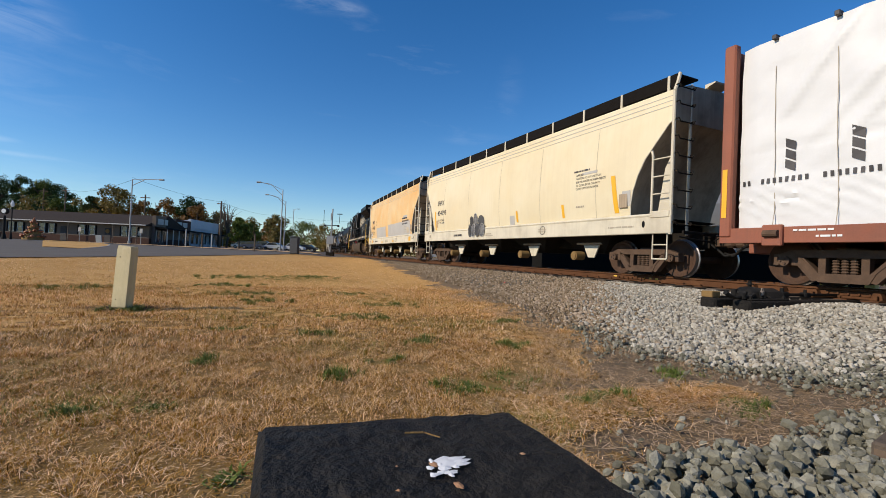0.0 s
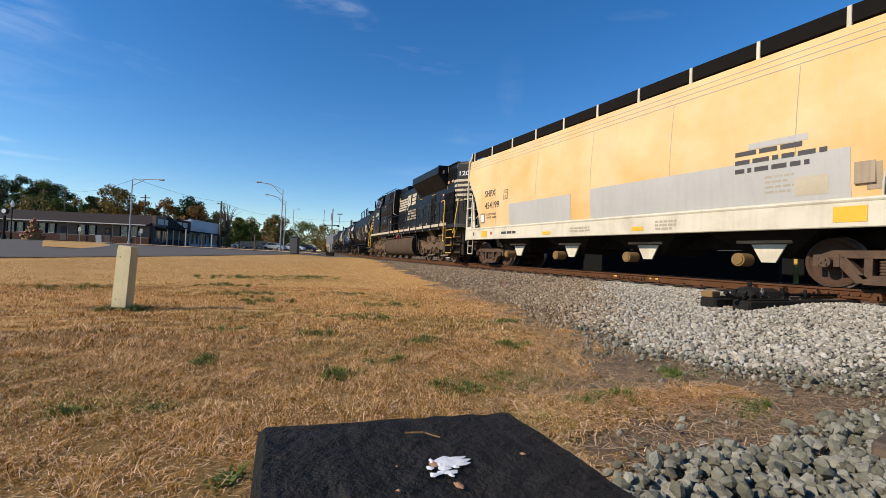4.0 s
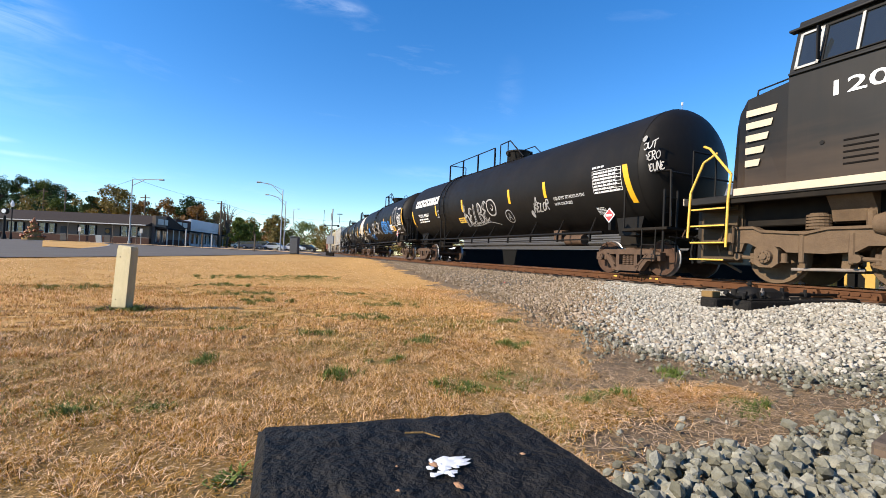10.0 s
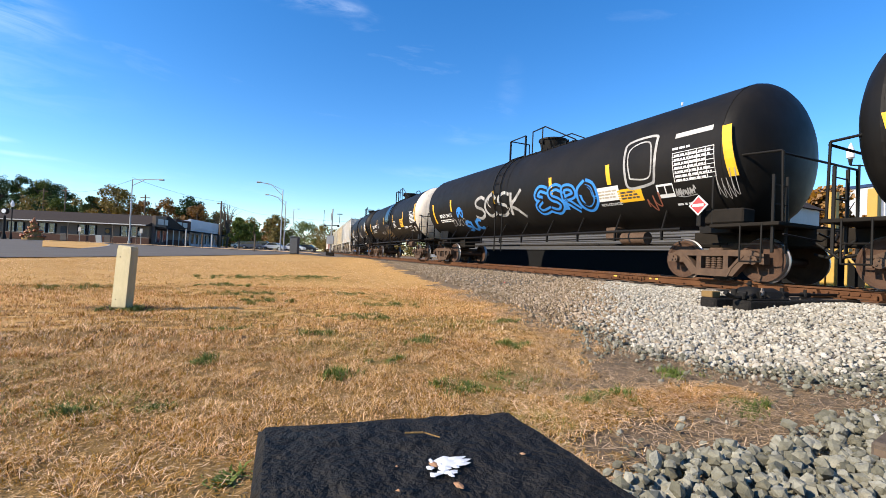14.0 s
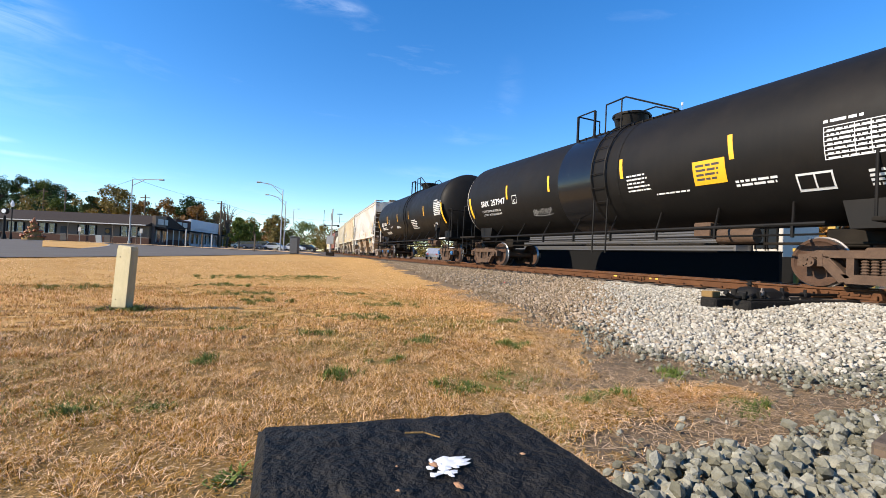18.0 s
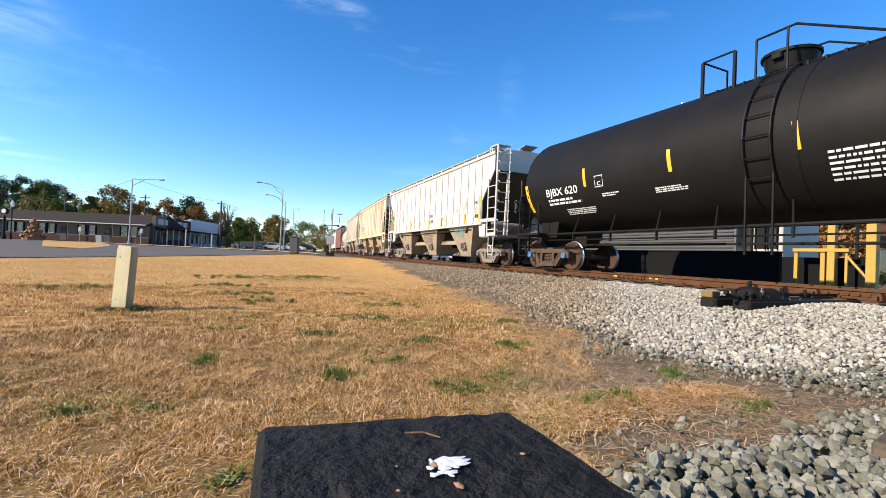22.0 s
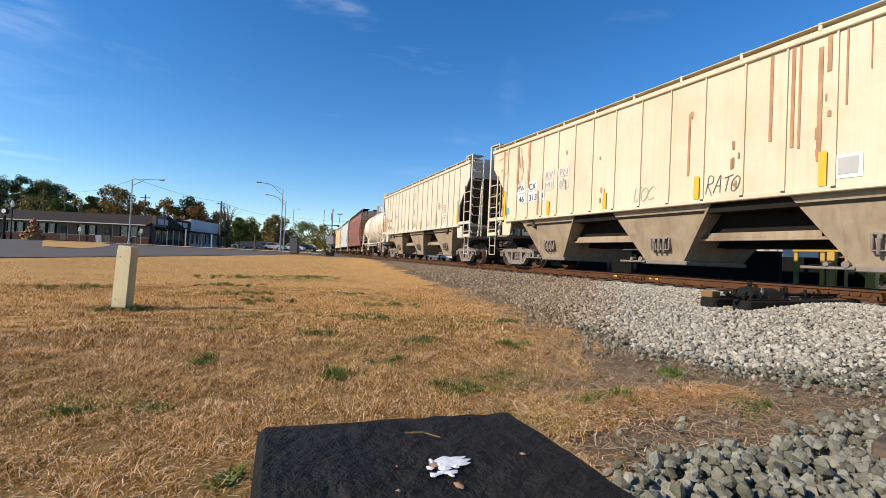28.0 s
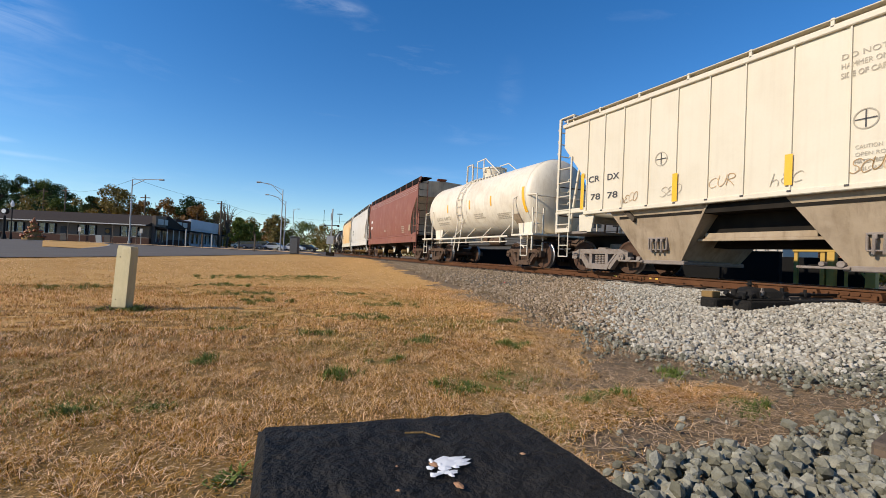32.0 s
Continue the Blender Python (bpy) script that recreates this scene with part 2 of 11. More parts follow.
M["loco_cab"] = mat("dusty_black_cab_paint", (0.0095, 0.0094, 0.0088), 0.5, spec=0.22, tint=(0.0145, 0.0132, 0.0112), scale=0.9, amount=0.7, dirt=(0.024, 0.0185, 0.0135), dirt_amount=0.3, streak=0.25)
M["loco_dusty"] = mat("dusty_loco_paint", (0.070, 0.050, 0.031), 0.75, spec=0.12, tint=(0.10, 0.070, 0.043), scale=1.2, amount=0.7, dirt=(0.09, 0.062, 0.04), dirt_amount=0.4, streak=0.3)
M["loco_truck"] = mat("dusty_loco_truck", (0.155, 0.105, 0.064), 0.85, tint=(0.095, 0.064, 0.041), scale=4, amount=0.7, grain=50, grain_amount=0.3, bump=0.3)


def add_dust(m, colour, z0, z1, most):
    """Road dust thrown up on a painted side, thickest at its foot and torn into streaks."""
    nt = m.node_tree
    nodes, links = nt.nodes, nt.links
    bsdf = nodes["Principled BSDF"]
    old = bsdf.inputs["Base Color"].links[0].from_socket
    coord, sep = nodes.new("ShaderNodeTexCoord"), nodes.new("ShaderNodeSeparateXYZ")
    links.new(coord.outputs["Object"], sep.inputs[0])
    mp, wob = nodes.new("ShaderNodeMapping"), nodes.new("ShaderNodeTexNoise")
    mp.inputs["Scale"].default_value = (1.0, 0.5, 3.0)
    wob.inputs["Scale"].default_value, wob.inputs["Detail"].default_value = 1.6, 6.0
    links.new(coord.outputs["Object"], mp.inputs["Vector"])
    links.new(mp.outputs[0], wob.inputs["Vector"])
    add = nodes.new("ShaderNodeMath")
    add.operation = "MULTIPLY_ADD"
    links.new(wob.outputs["Fac"], add.inputs[0])
    add.inputs[1].default_value = (z1 - z0) * 0.9
    links.new(sep.outputs["Z"], add.inputs[2])
    rng_node = nodes.new("ShaderNodeMapRange")
    rng_node.inputs["From Min"].default_value, rng_node.inputs["From Max"].default_value = z1 + (z1 - z0) * 0.45, z0 + (z1 - z0) * 0.45
    rng_node.inputs["To Min"].default_value, rng_node.inputs["To Max"].default_value = 0.0, most
    links.new(add.outputs[0], rng_node.inputs["Value"])
    mx = nodes.new("ShaderNodeMixRGB")
    links.new(rng_node.outputs[0], mx.inputs["Fac"])
    links.new(old, mx.inputs["Color1"])
    mx.inputs["Color2"].default_value = (*colour, 1)
    links.new(mx.outputs[0], bsdf.inputs["Base Color"])


add_dust(M["loco_cab"], (0.075, 0.048, 0.028), 1.4, 2.9, 0.8)
add_dust(M["loco"], (0.030, 0.024, 0.018), 1.7, 2.9, 0.5)
M["grille_slat"] = mat("sooty_grille_slat", (0.030, 0.023, 0.017), 0.85, tint=(0.05, 0.037, 0.026), scale=5, amount=0.6)
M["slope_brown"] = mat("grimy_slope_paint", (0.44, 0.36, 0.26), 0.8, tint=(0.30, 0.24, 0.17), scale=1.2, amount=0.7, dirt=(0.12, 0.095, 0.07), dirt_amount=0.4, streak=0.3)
M["loco_sticker"] = mat("orange_white_sticker", (0.62, 0.46, 0.30), 0.6, tint=(0.55, 0.22, 0.08), scale=22, amount=0.9)
M["worn_streak"] = mat("worn_bare_paint", (0.30, 0.30, 0.29), 0.7, tint=(0.12, 0.12, 0.115), scale=16, amount=0.8)
M["mesh_dark"] = mat("radiator_mesh", (0.011, 0.009, 0.0075), 0.9, scale=6, amount=0.5, grain=90, grain_amount=0.5, bump=0.6, bump_scale=120)
M["stripe"] = mat("cream_stripe_paint", (0.54, 0.46, 0.33), 0.55, scale=2, amount=0.4, dirt=(0.3, 0.24, 0.16), dirt_amount=0.25)
M["white_mark"] = mat("white_lettering", (0.72, 0.72, 0.70), 0.6, scale=6, amount=0.2)
M["faint_mark"] = mat("faded_lettering", (0.42, 0.365, 0.275), 0.7, scale=6, amount=0.4)
M["dark_mark"] = mat("dark_lettering", (0.055, 0.05, 0.05), 0.6, scale=6, amount=0.3)
M["yellow"] = mat("yellow_reflector", (0.80, 0.43, 0.02), 0.4, scale=5, amount=0.2)
M["yellow_paint"] = mat("yellow_handrail_paint", (0.72, 0.44, 0.06), 0.5, scale=5, amount=0.3)
M["red_mark"] = mat("red_placard", (0.5, 0.05, 0.05), 0.5, scale=5, amount=0.2)
M["blue_spray"] = mat("blue_spray_paint", (0.03, 0.22, 0.62), 0.6, scale=5, amount=0.3)
M["white_spray"] = mat("white_spray_paint", (0.44, 0.43, 0.41), 0.7, tint=(0.17, 0.165, 0.16), scale=3.5, amount=0.9)
M["grey_spray"] = mat("grey_spray_paint", (0.10, 0.10, 0.10), 0.7, scale=3, amount=0.5)
M["teal_spray"] = mat("teal_spray_paint", (0.15, 0.38, 0.36), 0.7, scale=3, amount=0.6)
M["flat_red"] = mat("oxide_red_car_paint", (0.24, 0.075, 0.04), 0.7, tint=(0.33, 0.11, 0.06), scale=1.5, amount=0.6, grain=40, grain_amount=0.2, dirt=(0.12, 0.06, 0.04), dirt_amount=0.3, streak=0.25)
M["brown_car"] = mat("brown_red_car_paint", (0.20, 0.065, 0.04), 0.65, tint=(0.26, 0.09, 0.055), scale=0.8, amount=0.5, dirt=(0.34, 0.20, 0.14), dirt_amount=0.2, streak=0.2)
M["wrap"] = mat("white_lumber_wrap", (0.68, 0.68, 0.67), 0.5, tint=(0.58, 0.585, 0.59), scale=1.2, amount=0.4, grain_amount=0.04, bump=0.35, bump_scale=3.0)
M["steel"] = mat("galvanised_steel", (0.34, 0.34, 0.33), 0.55, 0.3, scale=4, amount=0.3)
M["silver"] = mat("fluted_silver", (0.20, 0.20, 0.20), 0.4, 0.6, scale=1.5, amount=0.3)
M["brick_dark"] = mat("dark_brick", (0.07, 0.038, 0.029), 0.9, tint=(0.10, 0.054, 0.04), scale=8, amount=0.6, grain=60, grain_amount=0.3)
M["siding"] = mat("taupe_siding", (0.17, 0.125, 0.092), 0.8, tint=(0.20, 0.15, 0.11), scale=2, amount=0.4)
M["shingle"] = mat("dark_shingles", (0.042, 0.032, 0.026), 0.95, tint=(0.058, 0.044, 0.036), scale=3, amount=0.6, grain=20, grain_amount=0.4, bump=0.5, bump_scale=12)
M["trim_white"] = mat("white_trim", (0.42, 0.41, 0.38), 0.6, scale=3, amount=0.2)
M["wall_white"] = mat("white_block_wall", (0.55, 0.56, 0.58), 0.8, scale=1.5, amount=0.3, streak=0.15)
M["shop_dark"] = mat("dark_shop_front", (0.05, 0.04, 0.036), 0.7, scale=3, amount=0.4)
# near-black for awnings and for the shaded wall before the coach
M["awning"] = mat("awning_and_shade_black", (0.010, 0.010, 0.010), 0.9, scale=3, amount=0.3)
M["glass"] = glass_mat("dark_glass")
M["wood_pole"] = mat("weathered_pole", (0.16, 0.115, 0.08), 0.9, scale=4, amount=0.5, streak=0.3)
M["bark"] = mat("bark", (0.10, 0.075, 0.055), 0.95, scale=8, amount=0.5, bump=0.6)
M["leaf_green"] = mat("green_leaves", (0.085, 0.12, 0.022), 0.8, tint=(0.15, 0.15, 0.032), scale=0.6, amount=0.7, grain_amount=0.0, vary=0.5)
M["leaf_dark"] = mat("dark_green_leaves", (0.03, 0.055, 0.016), 0.8, tint=(0.05, 0.075, 0.022), scale=0.6, amount=0.7, grain_amount=0.0, vary=0.5)
M["leaf_gold"] = mat("golden_leaves", (0.24, 0.165, 0.045), 0.8, tint=(0.14, 0.125, 0.038), scale=0.6, amount=0.8, grain_amount=0.0, vary=0.5)
M["leaf_rust"] = mat("rust_leaves", (0.29, 0.135, 0.038), 0.8, tint=(0.19, 0.115, 0.036), scale=0.6, amount=0.8, grain_amount=0.0, vary=0.5)
M["pumpkin"] = mat("pumpkin_orange", (0.30, 0.085, 0.02), 0.6, scale=4, amount=0.6, vary=0.4)
M["hay"] = mat("straw_bale", (0.24, 0.15, 0.06), 0.9, scale=6, amount=0.6, bump=0.6)
M["brick_orange"] = mat("orange_brick", (0.36, 0.13, 0.065), 0.85, tint=(0.28, 0.10, 0.05), scale=6, amount=0.6, grain=50, grain_amount=0.25)
M["yellow_wood"] = mat("yellow_painted_wood", (0.50, 0.31, 0.055), 0.6, tint=(0.40, 0.25, 0.05), scale=4, amount=0.5)
M["car_blue"] = mat("dark_blue_car_paint", (0.02, 0.03, 0.08), 0.25, scale=2, amount=0.2, coat=0.5)
M["car_black"] = mat("black_car_paint", (0.012, 0.012, 0.014), 0.25, scale=2, amount=0.2, coat=0.5)
M["car_silver"] = mat("silver_car_paint", (0.45, 0.46, 0.48), 0.3, 0.4, scale=2, amount=0.2, coat=0.5)
M["car_white"] = mat("white_car_paint", (0.7, 0.7, 0.7), 0.3, scale=2, amount=0.1, coat=0.5)
M["tyre"] = mat("tyre_rubber", (0.02, 0.02, 0.02), 0.9, scale=6, amount=0.3)
M["blue_cap"] = mat("blue_bearing_cap", (0.06, 0.20, 0.42), 0.6, scale=9, amount=0.4)

M["cabinet_grey"] = mat("dark_grey_cabinet", (0.085, 0.088, 0.09), 0.8, tint=(0.13, 0.13, 0.13), scale=9, amount=0.7)
M["faint_rust"] = mat("faint_rust_bleed", (0.60, 0.47, 0.32), 0.8, tint=(0.50, 0.31, 0.17), scale=6, amount=0.8, streak=0.3)
M["rust_streak"] = mat("rust_streak", (0.40, 0.21, 0.11), 0.8, tint=(0.50, 0.33, 0.20), scale=3, amount=0.8, streak=0.4)

# ---- geometry helpers ----


class Geo:
    """Collects vertices and faces of one mesh."""

    def __init__(self):
        self.v, self.f = [], []

    def add(self, verts, faces):
        n = len(self.v)
        self.v.extend(verts)
        self.f.extend([tuple(i + n for i in f) for f in faces])
        return self

    def box(self, x0, x1, y0, y1, z0, z1, c=0.0):
        cx, cy, cz = (x0 + x1) / 2, (y0 + y1) / 2, (z0 + z1) / 2
        hx, hy, hz = abs(x1 - x0) / 2, abs(y1 - y0) / 2, abs(z1 - z0) / 2
        c = min(c, hx * 0.9, hy * 0.9, hz * 0.9)
        if c <= 0:
            vs = [(cx + sx * hx, cy + sy * hy, cz + sz * hz) for sx in (-1, 1) for sy in (-1, 1) for sz in (-1, 1)]
            return self.add(vs, [(0, 1, 3, 2), (4, 6, 7, 5), (0, 4, 5, 1), (2, 3, 7, 6), (0, 2, 6, 4), (1, 5, 7, 3)])
        vs, idx = [], {}
        for s in itertools.product((-1, 1), repeat=3):
            for a in range(3):
                h = [hx - c, hy - c, hz - c]
                h[a] += c
                idx[s, a] = len(vs)
                vs.append((cx + s[0] * h[0], cy + s[1] * h[1], cz + s[2] * h[2]))
        fs = []
        for a in range(3):
            b, d = (a + 1) % 3, (a + 2) % 3
            for sg in (-1, 1):
                ring = []
                for sb, sd in ((-1, -1), (1, -1), (1, 1), (-1, 1)):
                    s = [0, 0, 0]
                    s[a], s[b], s[d] = sg, sb, sd
                    ring.append(idx[tuple(s), a])
                fs.append(tuple(ring if sg > 0 else ring[::-1]))
            for sb, sd in itertools.product((-1, 1), repeat=2):
                s0, s1 = [0, 0, 0], [0, 0, 0]
                s0[a], s1[a] = -1, 1
                s0[b] = s1[b] = sb
                s0[d] = s1[d] = sd
                s0, s1 = tuple(s0), tuple(s1)
                q = (idx[s0, b], idx[s1, b], idx[s1, d], idx[s0, d])
                fs.append(q if sb * sd < 0 else q[::-1])
        for s in itertools.product((-1, 1), repeat=3):
            q = (idx[s, 0], idx[s, 1], idx[s, 2])
            fs.append(q if s[0] * s[1] * s[2] > 0 else q[::-1])
        return self.add(vs, fs)

    def tube(self, p0, p1, r, n=10, r1=None, caps=True):
        p0, p1 = Vector(p0), Vector(p1)
        r1 = r if r1 is None else r1
        d = (p1 - p0).normalized()
        a = d.orthogonal().normalized()
        b = d.cross(a)
        vs = []
        for p, rr in ((p0, r), (p1, r1)):
            for i in range(n):
                t = 2 * math.pi * i / n
                vs.append(tuple(p + (a * math.cos(t) + b * math.sin(t)) * rr))
        fs = [(i, (i + 1) % n, n + (i + 1) % n, n + i) for i in range(n)]
        if caps:
            fs += [tuple(range(n))[::-1], tuple(range(n, 2 * n))]
        return self.add(vs, fs)

    def pipe(self, pts, r, n=8):
        for a, b in zip(pts, pts[1:]):
            self.tube(a, b, r, n)
        return self

    def prism(self, prof, x0, x1):
        """A profile in the y-z plane drawn along x."""
        n = len(prof)
        vs = [(x0, y, z) for y, z in prof] + [(x1, y, z) for y, z in prof]
        fs = [(i, (i + 1) % n, n + (i + 1) % n, n + i) for i in range(n)]
        return self.add(vs, fs + [tuple(range(n))[::-1], tuple(range(n, 2 * n))])

    def along(self, prof, y0, y1):
        """A profile in the x-z plane drawn along y."""
        n = len(prof)
        vs = [(x, y0, z) for x, z in prof] + [(x, y1, z) for x, z in prof]
        fs = [(i, (i + 1) % n, n + (i + 1) % n, n + i) for i in range(n)]
        return self.add(vs, fs + [tuple(range(n))[::-1], tuple(range(n, 2 * n))])

    def rings(self, rings, close=True, caps=True):
        """Skin a row of rings with equal numbers of points."""
        n = len(rings[0])
        vs = [tuple(p) for r in rings for p in r]
        fs = []
        m = n if close else n - 1
        for k in range(len(rings) - 1):
            for i in range(m):
                fs.append((k * n + i, k * n + (i + 1) % n, (k + 1) * n + (i + 1) % n, (k + 1) * n + i))
        if caps:
            fs += [tuple(range(n))[::-1], tuple(range((len(rings) - 1) * n, len(rings) * n))]
        return self.add(vs, fs)

    def mesh(self, name, smooth=False):
        me = bpy.data.meshes.new(name)
        me.from_pydata(self.v, [], self.f)
        bm = bmesh.new()
        bm.from_mesh(me)
        bmesh.ops.recalc_face_normals(bm, faces=bm.faces)
        bm.to_mesh(me)
        bm.free()
        if smooth:
            me.polygons.foreach_set("use_smooth", [True] * len(me.polygons))
            me.set_sharp_from_angle(angle=radians(38))
        return me


def part(name, geo, material, parent=None, label="", loc=None, smooth=False):
    me = geo.mesh(name, smooth) if isinstance(geo, Geo) else geo
    if not me.materials:
        me.materials.append(M[material])
    ob = new(name, me)
    if parent is not None:
        ob.parent = parent
    if loc is not None:
        ob.location = loc
    if label:
        tagged(ob, label)
    return ob


def thing(name, label, category, m=None, group="", kind=""):
    ob = new(name)
    ob.empty_display_size = 0.2
    if m is not None:
        ob.matrix_basis = m
    return tagged(ob, label, category, group, kind)


# A plan frame for the town: r metres to the right and d metres ahead of the camera post.
def town(r, d, z=0.0):
    c, s = math.cos(radians(YAW)), math.sin(radians(YAW))
    return Vector((r * c + d * s, -r * s + d * c, z))


def town_pose(r, d, z=0.0, turn=0.0):
    """Local x to the right along the town's front, y away from the camera post."""
    p = town(r, d, z)
    return pose(p.x, p.y, p.z, 0, 0, -YAW + turn)


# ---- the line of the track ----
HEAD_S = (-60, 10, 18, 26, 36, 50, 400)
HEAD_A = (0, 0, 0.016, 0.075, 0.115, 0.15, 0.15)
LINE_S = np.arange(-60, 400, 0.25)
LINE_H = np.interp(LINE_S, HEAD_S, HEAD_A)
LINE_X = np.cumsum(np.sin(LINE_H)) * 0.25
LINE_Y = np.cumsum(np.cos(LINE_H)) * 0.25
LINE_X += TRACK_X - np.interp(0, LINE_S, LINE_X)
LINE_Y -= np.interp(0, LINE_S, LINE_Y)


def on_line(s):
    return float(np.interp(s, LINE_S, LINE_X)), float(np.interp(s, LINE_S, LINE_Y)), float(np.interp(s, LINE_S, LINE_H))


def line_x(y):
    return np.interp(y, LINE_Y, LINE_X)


def at_ground(x, y):
    return float(ground_z(x, y))


def smooth01(a, b, t):
    u = np.clip((t - a) / (b - a), 0, 1)
    return u * u * (3 - 2 * u)


def ground_z(x, y):
    """The height of the ground: flat lawn, a low rise towards the town, the ballast's shoulder by the track."""
    x, y = np.asarray(x, float), np.asarray(y, float)
    off = x - line_x(y)
    rise = 0.52 * smooth01(14, 75, np.hypot(x * 0.7, y))
    bed = 0.26 * smooth01(-6.6 + 0.0 * y, -2.0, off)
    far_side = smooth01(1.5, 3.5, off)
    z = np.maximum(rise * (1 - smooth01(-7, -3, off)), 0) + bed
    z = z * (1 - far_side) + 0.25 * far_side
    return z + 0.5 * smooth01(90, 260, np.hypot(x, y)) * (off < 0)

# ---- ground ----


def make_ground():
    xs = np.concatenate([-np.geomspace(1500, 30, 16), np.arange(-28, -6, 1.0), np.arange(-6, 0.5, 0.25), np.arange(0.5, 5.0, 0.07), np.arange(5, 16, 0.25), np.arange(16, 40, 1.5), np.geomspace(42, 1500, 16)])
    ys = np.concatenate([-np.geomspace(1500, 12, 12), np.arange(-10, 0, 0.5), np.arange(0, 9, 0.08), np.arange(9, 12, 0.25), np.arange(12, 60, 1.0), np.geomspace(61, 2500, 24)])
    gx, gy = np.meshgrid(xs, ys, indexing="ij")
    gz = ground_z(gx, gy)
    near = (np.abs(gx) < 16) & (gy < 25)
    bump = np.array([noise.noise((a * 0.9, b * 0.9, 0.0)) for a, b in zip(gx.ravel(), gy.ravel())]).reshape(gx.shape)
    gz = gz + np.where(near, 0.018 * bump, 0.0) - 0.01
    nx, ny = gx.shape
    verts = np.stack([gx, gy, gz], -1).reshape(-1, 3)
    i = np.arange(nx * ny).reshape(nx, ny)
    faces = np.stack([i[:-1, :-1], i[1:, :-1], i[1:, 1:], i[:-1, 1:]], -1).reshape(-1, 4)
    me = bpy.data.meshes.new("ground")
    me.from_pydata(verts.tolist(), [], faces.tolist())
    me.materials.append(M["soil"])
    me.materials.append(M["dirt"])
    me.materials.append(M["turf"])
    mid = verts[faces].mean(1)
    rough = np.random.default_rng(3).normal(0, 0.7, len(faces))
    bare = dirt_zone(mid[:, 0], mid[:, 1])
    thin = mid[:, 1] + 0.8 * np.sin(mid[:, 0] * 2.1) * np.sin(mid[:, 1] * 1.7) + rough < 5.2
    me.polygons.foreach_set("material_index", np.where(bare, 1, np.where(thin, 0, 2)).astype(np.int32))
    me.polygons.foreach_set("use_smooth", [True] * len(faces))
    return tagged(new("ground", me), "dry tan lawn over pale sandy soil", "ground", kind="structure")


def lawn_edge(y):
    """How far right the lawn reaches at a given distance along the track."""
    base = np.interp(y, (-5, 0.6, 1.4, 1.6, 2.2, 3.05, 4.2, 5.3, 9.8, 13.0, 21.0, 60.0), (0.3, 0.7, 1.2, 1.6, 2.15, 2.8, 3.4, 3.8, 4.8, 5.3, 7.1, 16.2))
    return base + 0.18 * np.sin(y * 2.3) + 0.1 * np.sin(y * 5.1 + 1)


def gravel_edge(y):
    """Where the pale ballast begins."""
    base = np.interp(y, (-5, 0.0, 1.1, 1.4, 1.75, 2.1, 2.6, 3.5, 5.0, 6.6, 9.0, 14.0, 21.0, 60.0), (4.4, 4.3, 4.1, 3.75, 3.35, 3.15, 3.14, 3.35, 3.95, 4.45, 4.95, 5.9, 7.6, 16.5))
    return base + 0.08 * np.sin(y * 3.7)


def dirt_zone(x, y):
    wander = 0.16 * np.sin(x * 6.1 + y * 9.7) + 0.12 * np.sin(x * 17.3 - y * 13.1) + 0.1 * np.sin(x * 29.0 + y * 31.0)
    return (x > lawn_edge(y) - 0.05 + wander) & (x < line_x(y) + 40)


make_ground()


def place_stones(name, pts, sizes, material, label, parent=None, kind="stuff"):
    """Many angular stones in one mesh."""
    rng = np.random.default_rng(len(pts))
    t = (1 + 5 ** 0.5) / 2
    ico = np.array([(-1, t, 0), (1, t, 0), (-1, -t, 0), (1, -t, 0), (0, -1, t), (0, 1, t), (0, -1, -t), (0, 1, -t), (t, 0, -1), (t, 0, 1), (-t, 0, -1), (-t, 0, 1)]) / 1.9
    tri = np.array([(0, 11, 5), (0, 5, 1), (0, 1, 7), (0, 7, 10), (0, 10, 11), (1, 5, 9), (5, 11, 4), (11, 10, 2), (10, 7, 6), (7, 1, 8),
                    (3, 9, 4), (3, 4, 2), (3, 2, 6), (3, 6, 8), (3, 8, 9), (4, 9, 5), (2, 4, 11), (6, 2, 10), (8, 6, 7), (9, 8, 1)])
    if len(pts) > 7500 and sizes.mean() > 0.029:
        ico = np.array([(1, 0, 0), (-1, 0, 0), (0, 1, 0), (0, -1, 0), (0, 0, 1), (0, 0, -1)], float)
        tri = np.array([(0, 2, 4), (2, 1, 4), (1, 3, 4), (3, 0, 4), (2, 0, 5), (1, 2, 5), (3, 1, 5), (0, 3, 5)])
    m = len(ico)
    n = len(pts)
    shape = ico[None] * rng.uniform(0.62, 1.2, (n, m, 1)) * rng.uniform(0.55, 1.2, (n, 1, 3)) * sizes[:, None, None]
    q = rng.normal(size=(n, 4))
    q /= np.linalg.norm(q, axis=1, keepdims=True)
    w, x, y, z = q.T
    rot = np.stack([np.stack([1 - 2 * (y * y + z * z), 2 * (x * y - z * w), 2 * (x * z + y * w)], -1),
                    np.stack([2 * (x * y + z * w), 1 - 2 * (x * x + z * z), 2 * (y * z - x * w)], -1),
                    np.stack([2 * (x * z - y * w), 2 * (y * z + x * w), 1 - 2 * (x * x + y * y)], -1)], 1)
    v = np.einsum("nij,nkj->nki", rot, shape) + pts[:, None, :]
    return tri_mesh(name, v.reshape(-1, 3), (tri[None] + m * np.arange(n)[:, None, None]).reshape(-1, 3), material, label, kind)


